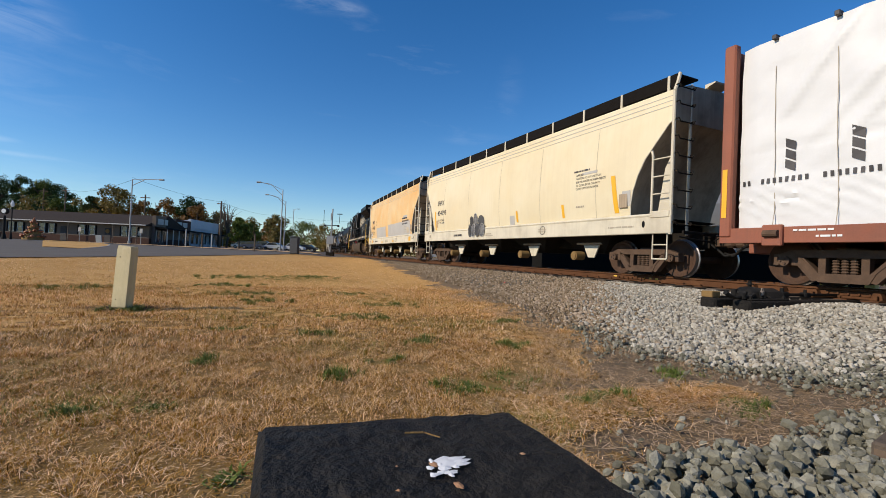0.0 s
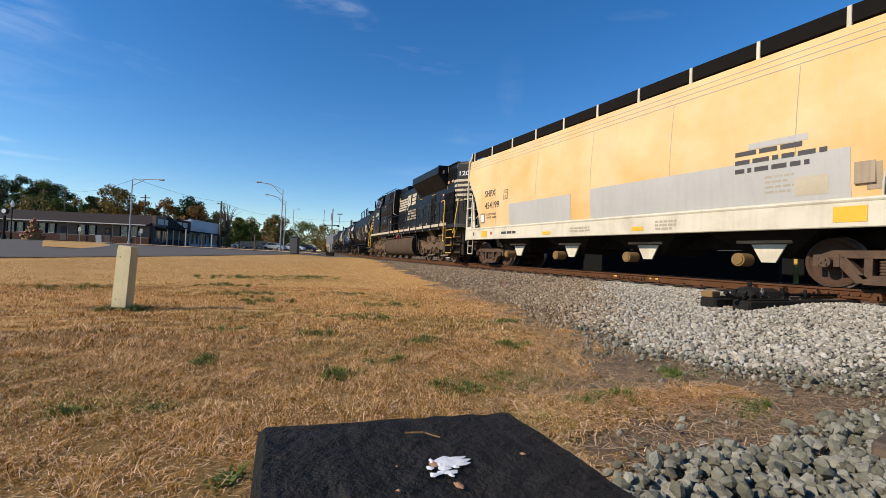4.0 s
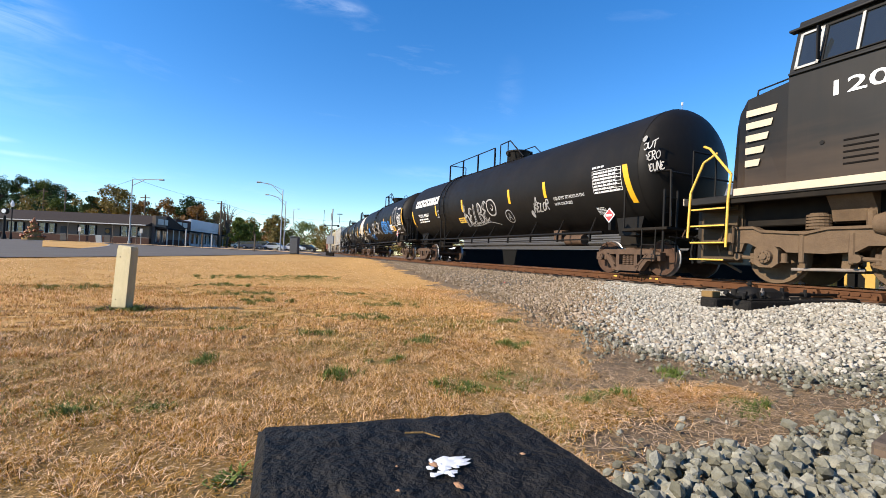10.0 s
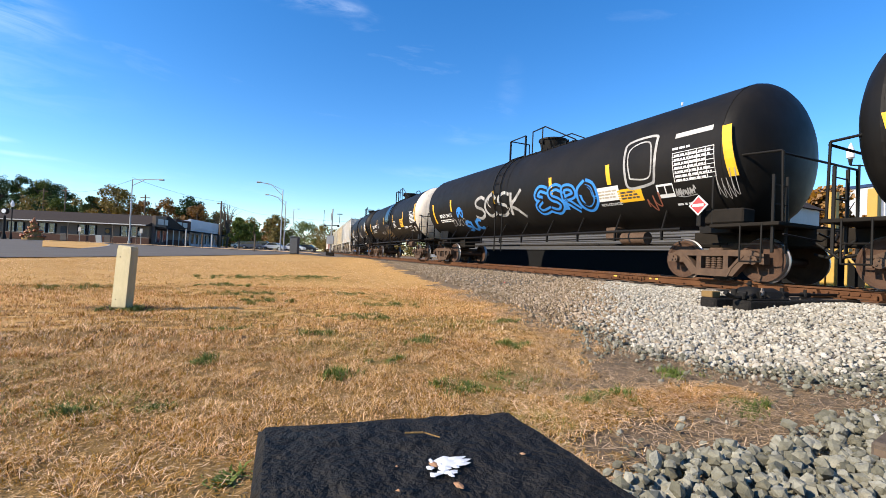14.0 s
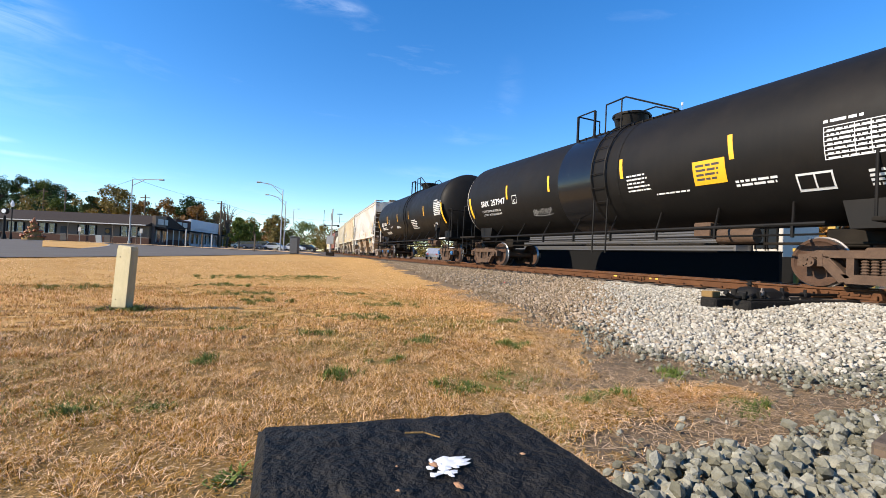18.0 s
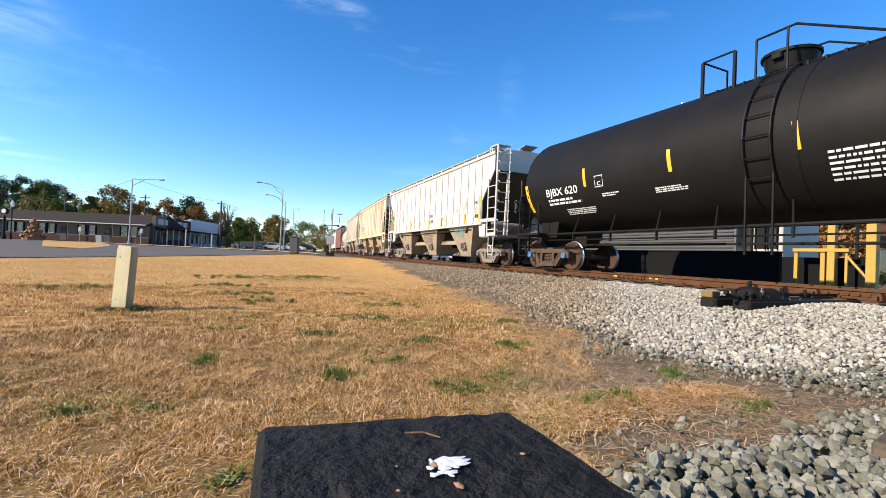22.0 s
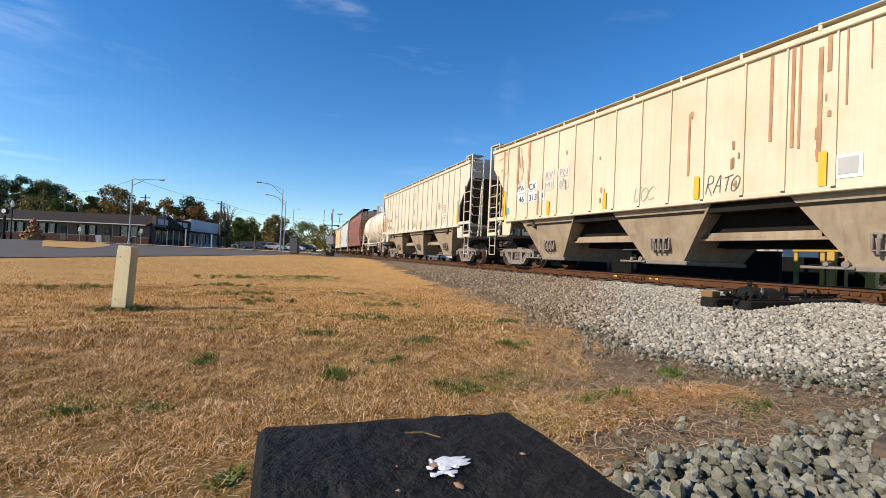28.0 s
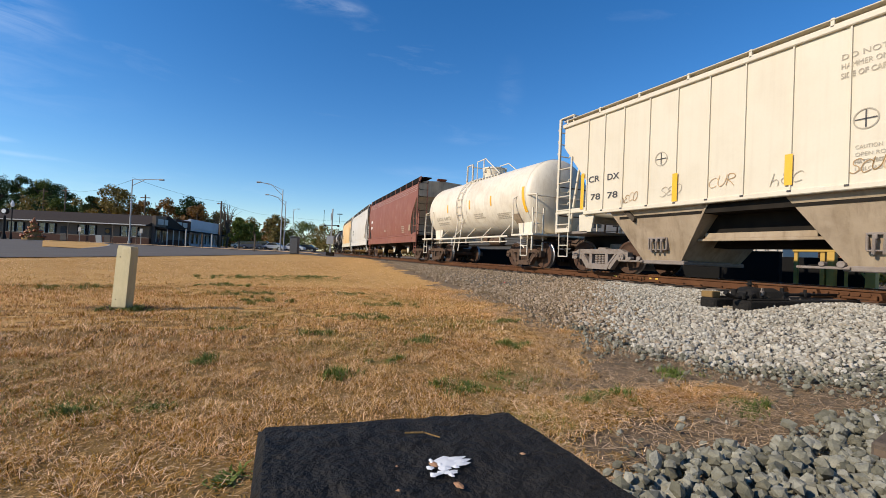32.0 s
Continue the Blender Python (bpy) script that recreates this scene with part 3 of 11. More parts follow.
def tri_mesh(name, v, f, material, label, kind="stuff", category="gravel"):
    me = bpy.data.meshes.new(name)
    me.vertices.add(len(v))
    me.vertices.foreach_set("co", np.asarray(v, np.float32).ravel())
    me.loops.add(len(f) * 3)
    me.loops.foreach_set("vertex_index", np.asarray(f, np.int32).ravel())
    me.polygons.add(len(f))
    me.polygons.foreach_set("loop_start", np.arange(0, len(f) * 3, 3, dtype=np.int32))
    me.update(calc_edges=True)
    me.shade_flat()
    me.materials.append(M[material])
    ob = new(name, me)
    if label:
        tagged(ob, label, category, kind=kind)
    return ob


def make_bed():
    """The ballast bed under the track as one raised strip."""
    g = Geo()
    rows = []
    for y in np.concatenate([np.arange(-30, 40, 0.5), np.arange(40, 260, 4)]):
        cx = float(line_x(y))
        ex = float(gravel_edge(y)) if y < 60 else cx - 4.5
        row = []
        for u in np.linspace(0, 1, 14):
            x = ex + (cx - 1.2 - ex) * u
            row.append((x, y, float(ground_z(x, y)) + 0.012 - 0.05 * max(0.0, 1 - u * 5)))
        row += [(cx - 0.7, y, 0.255), (cx + 0.7, y, 0.255), (cx + 1.9, y, 0.27), (cx + 4.5, y, 0.268)]
        rows.append(row)
    g.rings(rows, close=False, caps=False)
    me = g.mesh("ballast_bed", True)
    ob = part("ballast_bed", me, "bed")
    return tagged(ob, "grey-brown stone ballast bed under the railway track", "ballast", kind="structure")


bed = make_bed()


def scatter(rng, n, x0, x1, y0, y1, keep):
    x, y = rng.uniform(x0, x1, n), rng.uniform(y0, y1, n)
    m = keep(x, y)
    return x[m], y[m]


def make_stones():
    rng = np.random.default_rng(5)
    # fresh pale stone by the switch, brown older stone further on
    x, y = scatter(rng, 62000, 2.4, 9.8, -1.5, 9.0, lambda x, y: (x > gravel_edge(y) + 0.1 + rng.normal(0, 0.2, len(x))) & (x < line_x(y) - 1.25) & ((y > x / 2.9 - 0.5) | (rng.random(len(x)) < 0.3)))
    pale = x - 0.1 - y + rng.normal(0, 0.45, len(x)) > 0
    dark = (y < 2.0 - 0.12 * (x - 3.2) + rng.normal(0, 0.13, len(x))) & (rng.random(len(x)) < 0.86) | (x < gravel_edge(y) + 0.25 + rng.normal(0, 0.15, len(x))) & (y < 4.0)
    for nm, m, mt, lab in (("pale_ballast_stones", pale & ~dark, "stone_pale", "fresh pale grey crushed stone ballast beside the rail"),
                           ("old_ballast_stones", ~pale & ~dark, "stone_brown", "older brown-grey ballast stones along the track"),
                           ("dark_ballast_stones", dark, "stone_dark", "dark grey crushed stones at the ballast's foot")):
        xx, yy = x[m], y[m]
        s = (0.011 + 0.024 * rng.random(len(xx)) ** 1.3) * (0.86 if nm.startswith("dark") else 1.0)
        place_stones(nm, np.stack([xx, yy, ground_z(xx, yy) + rng.uniform(0, 0.034, len(xx))], -1), s, mt, lab)
    x, y = scatter(rng, 30000, 4.0, 12.5, 9.0, 30.0, lambda x, y: (x > gravel_edge(y) + rng.normal(0, 0.1, len(x))) & (x < line_x(y) - 1.25))
    place_stones("far_ballast_stones", np.stack([x, y, ground_z(x, y) + rng.uniform(0, 0.035, len(x))], -1), rng.uniform(0.02, 0.045, len(x)), "stone_brown", "brown-grey ballast stones along the distant track")
    # between the ties and beyond the far rail
    x, y = scatter(rng, 9000, 8.9, 14.5, -2, 16, lambda x, y: (np.abs(x - line_x(y) + 0.0) > 0.0) & (x > line_x(y) - 1.25))
    place_stones("track_stones", np.stack([x, y, np.where(x < line_x(y) + 1.5, 0.26, ground_z(x, y) + 0.02)], -1), rng.uniform(0.02, 0.04, len(x)), "stone_brown", "ballast stones between the wooden ties")
    # loose stones on the dirt, and the dark heap beside the post
    x, y = scatter(rng, 9000, 0.8, 4.6, 0.3, 9.0, lambda x, y: (x > lawn_edge(y) - 0.1) & (x < gravel_edge(y) + 0.2) & (rng.random(len(x)) < 0.15 + 0.85 * np.clip(1 - (gravel_edge(y) - x) / 1.0, 0, 1)))
    place_stones("loose_stones", np.stack([x, y, ground_z(x, y) + 0.002], -1), 0.003 + 0.022 * rng.random(len(x)) ** 3, "stone_dark", "loose small stones on the bare dirt")
    x, y = scatter(rng, 8500, 0.75, 4.2, -0.4, 1.5, lambda x, y: (y < 1.13 + rng.normal(0, 0.05, len(x)) + 0.05 * np.sin(x * 5) - 0.25 * np.clip(1.5 - x, 0, 1)) & ((x - 0.1) ** 2 + (y - 0.1) ** 2 > 0.2))
    sz = 0.012 + 0.026 * rng.random(len(x)) ** 1.2
    place_stones("dark_stone_heap", np.stack([x, y, ground_z(x, y) + 0.02 + rng.uniform(-0.012, 0.036, len(x))], -1), sz, "stone_dark", "heap of dark grey-green crushed stone")
    # single dark stones spilled on the dirt in front of the heap
    for k, (sx, sy, q) in enumerate(((1.92, 1.40, 0.026), (2.15, 1.42, 0.02), (1.25, 1.19, 0.022), (1.33, 1.22, 0.024), (1.40, 1.18, 0.02), (1.72, 1.27, 0.018), (1.50, 1.33, 0.015), (2.9, 1.9, 0.02), (1.62, 1.36, 0.016), (1.85, 1.24, 0.02))):
        st = place_stones("loose_stone", np.array([(sx, sy, at_ground(sx, sy) + q * 0.55)]), np.array([q]), "stone_dark", "dark grey crushed stone lying on the dirt", kind="")
        st.data.update()


make_stones()


def blades(name, x, y, height, width, material, label, lean=0.5, seed=1):
    """Bent grass blades, two quads and a tip each."""
    rng = np.random.default_rng(seed)
    n = len(x)
    z = ground_z(x, y) - 0.008
    az = rng.uniform(0, 2 * math.pi, n)
    clump = np.sin(x * 11.3 + 1.7 * np.sin(y * 3.1)) * np.sin(y * 9.1 + 1.9 * np.sin(x * 4.3)) + 0.7 * np.sin(x * 23.0 + 2.0 * np.sin(y * 7.0)) * np.sin(y * 19.0 - 2.0 * np.sin(x * 6.0))
    h = height * rng.uniform(0.45, 1.2, n) * np.clip(0.95 + 0.7 * clump, 0.22, 2.1)
    bend = h * rng.uniform(0.2, 1.0, n) * lean * 1.6
    fa = az + rng.uniform(-0.6, 0.6, n)
    dx, dy = np.cos(az), np.sin(az)
    wx, wy = -np.sin(fa) * width / 2, np.cos(fa) * width / 2
    v = np.zeros((n, 5, 3))
    for k, (u, ww) in enumerate(((0, 1), (0, -1), (0.55, 0.8), (0.55, -0.8), (1.0, 0.0))):
        off = bend * u * u
        v[:, k, 0] = x + dx * off + wx * ww
        v[:, k, 1] = y + dy * off + wy * ww
        v[:, k, 2] = z + h * u * (1 - 0.25 * u * lean)
    f = np.array([(0, 1, 3), (0, 3, 2), (2, 3, 4)])
    return tri_mesh(name, v.reshape(-1, 3), (f[None] + 5 * np.arange(n)[:, None, None]).reshape(-1, 3), material, label, category="grass")


def make_grass():
    rng = np.random.default_rng(11)
    hollow = lambda x, y: np.array([noise.noise((a * 1.3, b * 1.3, 4.0)) for a, b in zip(x, y)])

    def lawn(n, y0, y1, x0f, thin=0.0, crowd=1.15):
        y = y0 + (y1 - y0) * rng.random(n) ** crowd
        x = x0f(y) + rng.random(n) * (lawn_edge(y) + 0.25 - x0f(y))
        m = (x < lawn_edge(y) - np.abs(rng.normal(0, 0.4, n)) + 0.25 + 0.3 * np.sin(x * 7 + y * 5) * np.sin(y * 9 - x * 3))
        m &= ~((np.hypot((x + 1.08) * 0.5, (y - 6.2)) < 0.19 + 0.05 * np.sin(x * 17)))
        m &= ~((np.abs(x) < 0.35) & (np.abs(y) < 0.4))
        if thin:
            m &= rng.random(n) < 1 - thin * np.clip(hollow(x, y), 0, 1)
        return x[m], y[m]

    left = lambda y: -0.42 * y - 1.6
    x, y = lawn(190000, 0.25, 3.9, left, 0.4, 0.60)
    blades("near_lawn", x, y, 0.032, 0.0027, "dry_grass", "tan dormant lawn grass, matted and dry", 1.4, 2)
    x, y = lawn(42000, 0.25, 4.5, left, 0.3, 0.85)
    lying_straw("lawn_thatch", x, y, "thatch", "dead grass thatch matted between the blades", 0.020)
    x, y = lawn(150000, 3.7, 9.5, left, 0.4, 1.05)
    blades("middle_lawn", x, y, 0.038, 0.0042, "dry_grass", "tan dormant lawn grass", 1.0, 3)
    x, y = lawn(80000, 9.0, 26.0, left)
    blades("far_lawn", x, y, 0.022, 0.008, "dry_grass", "tan dormant lawn grass", 0.9, 4)
    x, y = lawn(26000, 25.0, 70.0, left)
    blades("distant_lawn", x, y, 0.012, 0.03, "dry_grass", "tan dormant lawn grass", 0.8, 5)
    # faint olive patches where the grass is still alive
    xs, ys = [], []
    for cx, cy, rx, ry in ((0.9, 3.6, 0.6, 0.4), (0.2, 5.5, 0.7, 0.5), (0.0, 8.2, 1.0, 0.7), (-1.9, 9.0, 1.6, 0.7), (1.6, 2.4, 0.3, 0.25), (1.35, 1.75, 0.16, 0.2), (2.1, 4.6, 0.6, 0.5), (-1.3, 3.2, 0.5, 0.4), (1.6, 12.0, 1.4, 1.0), (2.4, 6.9, 0.8, 0.6), (-0.6, 2.6, 0.3, 0.3)):
        n = int(2600 * min(1.0, rx * ry * 3) + 400)
        xs.append(cx + rng.normal(0, rx * 0.6, n))
        ys.append(cy + rng.normal(0, ry * 0.6, n))
    x, y = np.concatenate(xs), np.concatenate(ys)
    blades("olive_grass", x, y, 0.034, 0.004, "olive_grass", "olive half-green grass mixed into the dry lawn", 1.0, 16)
    # green tufts
    spots = [(1.39, 2.33, 0.30, 0.10), (1.14, 2.29, 0.16, 0.06), (1.67, 2.45, 0.14, 0.07), (1.32, 5.26, 0.3, 0.12), (1.56, 5.0, 0.22, 0.1), (0.16, 8.05, 0.6, 0.3), (-0.13, 9.8, 0.5, 0.3), (-0.32, 2.45, 0.1, 0.05), (0.62, 2.74, 0.12, 0.06), (-0.63, 2.47, 0.08, 0.04),
             (1.88, 13.4, 0.9, 0.5), (1.98, 1.92, 0.12, 0.05), (2.01, 1.79, 0.16, 0.05), (1.75, 1.86, 0.12, 0.05), (2.62, 1.54, 0.16, 0.06), (2.5, 1.46, 0.1, 0.04), (2.82, 2.13, 0.14, 0.06), (3.0, 4.57, 0.2, 0.1), (1.53, 3.63, 0.2, 0.08), (-0.12, 3.3, 0.12, 0.06), (1.0, 3.02, 0.16, 0.07),
             (0.35, 6.9, 0.5, 0.14), (1.9, 8.0, 0.6, 0.2), (-2.3, 9.0, 0.6, 0.2), (0.2, 12.5, 1.2, 0.4), (2.2, 6.4, 0.4, 0.15), (0.0, 4.6, 0.2, 0.08), (-1.05, 6.05, 0.2, 0.06), (0.75, 4.2, 0.16, 0.07), (2.3, 3.3, 0.2, 0.1)]
    xs, ys = [], []
    for cx, cy, rx, ry in spots:
        for j in range(max(3, int(80 * min(1.0, (rx * ry) ** 0.5)))):
            qx, qy, rr = cx + rng.normal(0, rx * 0.5), cy + rng.normal(0, max(ry, rx * 0.6) * 0.6), rng.uniform(0.01, 0.055)
            n = int(rng.uniform(20, 75))
            xs.append(qx + rng.normal(0, rr, n))
            ys.append(qy + rng.normal(0, rr, n))
    x, y = np.concatenate(xs), np.concatenate(ys)
    blades("green_grass_tufts", x, y, 0.046, 0.0055, "green_grass", "scattered green grass tufts in the dry lawn", 0.7, 6)
    # straw lying on the dirt
    x, y = scatter(rng, 150000, 0.6, 4.6, 0.3, 9.5, lambda x, y: (x > lawn_edge(y) - 0.5) & (x < gravel_edge(y) + 0.15) & (rng.random(len(x)) < 0.75 - 0.35 * np.sin(x * 3.1 + y * 2.3)))
    lying_straw("straw_litter", x, y, "straw", "dead brown straw lying on bare dirt", 0.05)
    x, y = scatter(rng, 30000, 0.6, 4.8, 0.4, 10.0, lambda x, y: (x > lawn_edge(y) - 0.4) & (x < gravel_edge(y) + 0.1) & (np.sin(x * 4.3 + y * 2.1) + np.sin(y * 5.7 - x * 3.3) + rng.normal(0, 0.6, len(x)) > 0.9))
    blades("sparse_dead_grass", x, y, 0.035, 0.003, "dry_grass", "sparse dead grass on the bare dirt", 1.0, 10)
    a, q = rng.uniform(0, 2 * math.pi, 5000), np.abs(rng.normal(0, 0.22, 5000))
    lying_straw("mulch_ring", -1.08 + 1.5 * q * np.cos(a), 6.2 + 0.8 * q * np.sin(a), "mulch", "dark bark mulch round the cable pedestal")
    # a tongue of orange dead grass over the dirt
    x = rng.uniform(1.3, 2.95, 9000)
    y = 1.80 - 0.04 * (x - 1.6) + rng.normal(0, 0.10 * np.clip(1.35 - 0.35 * (x - 1.3), 0.3, 1.3), len(x))
    lying_straw("orange_straw", x, y, "dry_grass", "orange dead grass lying in a drift", 0.04)
    keep = rng.random(len(x)) < 0.6
    blades("dead_tuft", x[keep], y[keep], 0.034, 0.0035, "dry_grass", "orange dead grass tuft", 1.2, 9)
    # broad-leaved weeds by the post and the pedestal
    for cx, cy, n, q in ((0.0, 1.60, 170, 0.05), (-1.05, 6.05, 200, 0.10), (-1.28, 6.02, 80, 0.06)):
        a = rng.uniform(0, 2 * math.pi, n)
        r = np.abs(rng.normal(0, q, n))
        blades("weed", cx + r * np.cos(a), cy + r * np.sin(a), 0.06 if n != 170 else 0.045, 0.012, "green_grass", "green broad-leaved weed in the dry lawn", 1.0, 30 + n)


def lying_straw(name, x, y, material, label, longest=0.042):
    """Thin stalks lying on the ground."""
    rng = np.random.default_rng(len(x))
    n = len(x)
    a, L, w = rng.uniform(0, math.pi, n), rng.uniform(0.006, longest, n), rng.uniform(0.0006, 0.0018, n)
    z = ground_z(x, y) + rng.uniform(-0.004, 0.018, n)
    dz = rng.normal(0, 0.12, n) * L
    c, s = np.cos(a), np.sin(a)
    v = np.zeros((n, 4, 3))
    for k, (u, t) in enumerate(((-1, -1), (1, -1), (1, 1), (-1, 1))):
        v[:, k, 0] = x + c * L * u - s * w * t
        v[:, k, 1] = y + s * L * u + c * w * t
        v[:, k, 2] = z + dz * u
    f = np.array([(0, 1, 2), (0, 2, 3)])
    return tri_mesh(name, v.reshape(-1, 3), (f[None] + 4 * np.arange(n)[:, None, None]).reshape(-1, 3), material, label, category="straw")


make_grass()

# ---- track ----


def rail_section(s=1.0):
    return [(-0.07, -0.17), (0.07, -0.17), (0.07, -0.155), (0.012, -0.135), (0.011, -0.05), (0.036, -0.035), (0.036, -0.006), (0.03, 0.0), (-0.03, 0.0), (-0.036, -0.006), (-0.036, -0.035), (-0.011, -0.05), (-0.012, -0.135), (-0.07, -0.155)]


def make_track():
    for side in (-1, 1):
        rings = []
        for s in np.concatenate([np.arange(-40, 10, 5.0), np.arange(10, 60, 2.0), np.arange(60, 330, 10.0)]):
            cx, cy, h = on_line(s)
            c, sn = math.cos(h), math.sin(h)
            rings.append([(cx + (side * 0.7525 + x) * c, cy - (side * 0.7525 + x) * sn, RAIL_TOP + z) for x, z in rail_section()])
        g = Geo().rings(rings)
        me = g.mesh("rail")
        me.materials.append(M["rail"])
        me.materials.append(M["rail_top"])
        for p in me.polygons:
            if p.normal.z > 0.9 and p.center.z > RAIL_TOP - 0.004:
                p.material_index = 1
        ob = new("rail", me)
        tagged(ob, "rust-brown steel rail with a worn bright head", "rail", "rails of the track", "structure")
    tie = Geo().box(-1.3, 1.3, -0.115, 0.115, -0.17, 0.0, 0.012).mesh("tie")
    tie.materials.append(M["tie"])
    plate = Geo().box(-0.18, 0.18, -0.1, 0.1, 0.0, 0.018, 0.004).mesh("tie_plate")
    plate.materials.append(M["rail"])
    spike = Geo().box(-0.012, 0.012, -0.012, 0.012, 0.0, 0.04).box(-0.03, 0.012, -0.02, 0.02, 0.03, 0.045).mesh("spike")
    spike.materials.append(M["rail"])
    track = thing("track_ties", "weathered dark wooden railway ties under the rails", "railway tie", kind="structure")
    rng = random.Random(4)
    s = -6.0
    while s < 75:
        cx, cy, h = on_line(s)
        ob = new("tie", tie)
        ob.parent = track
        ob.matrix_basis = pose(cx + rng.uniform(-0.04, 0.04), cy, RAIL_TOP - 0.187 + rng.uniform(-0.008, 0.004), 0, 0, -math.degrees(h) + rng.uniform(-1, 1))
        if s < 26:
            for x in (-0.7525, 0.7525):
                p = new("tie_plate", plate)
                p.parent = ob
                p.location = (x, 0, 0.0)
            for x in (-0.85, -0.66):
                p = new("spike", spike)
                p.parent = ob
                p.location = (x, rng.uniform(-0.06, 0.06), 0.016)
        s += 0.53


make_track()

# ---- railway cars: local x across (camera side negative), y along with + to the rear, z from the rail's top ----

TRAIN = []      # (thing, place along the line at the start, half distance between trucks)
WHEELS = []     # (wheelset, radius)


def text_mesh(name, body, size, material, width=None):
    cu = bpy.data.curves.new(name, "FONT")
    cu.body, cu.size, cu.align_x, cu.align_y, cu.extrude = body, size, "LEFT", "BOTTOM_BASELINE", 0.0
    cu.resolution_u, cu.offset = 3, 0.0 if set(body) & set("MWN") else size * 0.014
    ob = bpy.data.objects.new(name, cu)
    me = bpy.data.meshes.new_from_object(ob)
    bpy.data.objects.remove(ob)
    bpy.data.curves.remove(cu)
    co = np.empty(len(me.vertices) * 3)
    me.vertices.foreach_get("co", co)
    co = co.reshape(-1, 3)
    if width and len(co):
        co[:, 0] *= width / (co[:, 0].max() - co[:, 0].min())
    me.materials.clear()
    me.materials.append(M[material])
    return me, co


def bulge(z):
    """Half width of a round-sided hopper at a height."""
    return 1.50 + 0.13 * math.sin(math.pi * min(1, max(0, (z - 1.3) / 3.1)) ** 0.8)


def skin(surface, u, v, lift=0.006):
    """A point on a car's camera side: u along the car (towards the front of the train is right), v up."""
    kind, w, cz = surface
    if kind == "bay":
        return (-1.46 + (1.66 - v) * w - lift - 0.006, -u, v)
    if kind == "flat":
        return (-w - lift, -u, v)
    if kind == "bulge":
        return (-bulge(v) - lift, -u, v)
    a = (v - cz) / w
    r = w + lift
    return (-r * math.cos(a), -u, cz + r * math.sin(a))


def lettering(body, u, v, size, material, parent, surface, width=None, name="lettering", lift=0.006):
    me, co = text_mesh(name, body, size, material, width)
    out = [skin(surface, u + a, v + b, lift) for a, b, c in co]
    me.vertices.foreach_set("co", np.array(out, np.float32).ravel())
    me.update()
    return part(name, me, material, parent)


def patch(u0, u1, v0, v1, material, parent, surface, name="mark", lift=0.005, n=6, shear=0.0, label=""):
    """A painted rectangle that follows the car's side."""
    g = Geo()
    for k in range(n):
        a, b = v0 + (v1 - v0) * k / n, v0 + (v1 - v0) * (k + 1) / n
        sa, sb = shear * (a - v0), shear * (b - v0)
        g.add([skin(surface, u0 + sa, a, lift), skin(surface, u1 + sa, a, lift), skin(surface, u1 + sb, b, lift), skin(surface, u0 + sb, b, lift)], [(0, 1, 2, 3)])
    me = g.mesh(name)
    return part(name, me, material, parent, label)


def bars(u, v, width, rows, h, material, parent, surface, name="small_print", seed=0, gap=1.7, cols=1):
    """Unreadable small print as broken bars."""
    rng = random.Random(seed + int(u * 100))
    g = Geo()
    for r in range(rows):
        vv = v - r * h * gap
        x = u
        end = u + width * rng.uniform(0.75, 1.0)
        while x < end:
            w = min(end - x, h * rng.uniform(0.8, 4.5))
            g.add([skin(surface, x, vv), skin(surface, x + w, vv), skin(surface, x + w, vv + h), skin(surface, x, vv + h)], [(0, 1, 2, 3)])
            x += w + h * 0.6
    return part(name, g.mesh(name), material, parent)


def ribbon(pts, width, material, parent, surface, name="graffiti", lift=0.007, geo=None):
    """A sprayed line through the points (u, v) on the side."""
    P = [Vector((p[0], p[1])) for p in pts]
    line = []
    for i in range(len(P) - 1):
        p0, p1, p2, p3 = P[max(i - 1, 0)], P[i], P[i + 1], P[min(i + 2, len(P) - 1)]
        for k in range(6):
            t = k / 6
            line.append(0.5 * ((2 * p1) + (p2 - p0) * t + (2 * p0 - 5 * p1 + 4 * p2 - p3) * t * t + (3 * p1 - p0 - 3 * p2 + p3) * t ** 3))
    line.append(P[-1])
    g = geo or Geo()
    n0 = len(g.v)
    for i, p in enumerate(line):
        d = (line[min(i + 1, len(line) - 1)] - line[max(i - 1, 0)])
        d = d.normalized() if d.length > 1e-6 else Vector((1, 0))
        nrm = Vector((-d.y, d.x)) * width / 2
        g.v.append(skin(surface, p.x + nrm.x, p.y + nrm.y, lift))
        g.v.append(skin(surface, p.x - nrm.x, p.y - nrm.y, lift))
    for i in range(len(line) - 1):
        a = n0 + 2 * i
        g.f.append((a, a + 1, a + 3, a + 2))
    if geo is None:
        return part(name, g.mesh(name), material, parent)


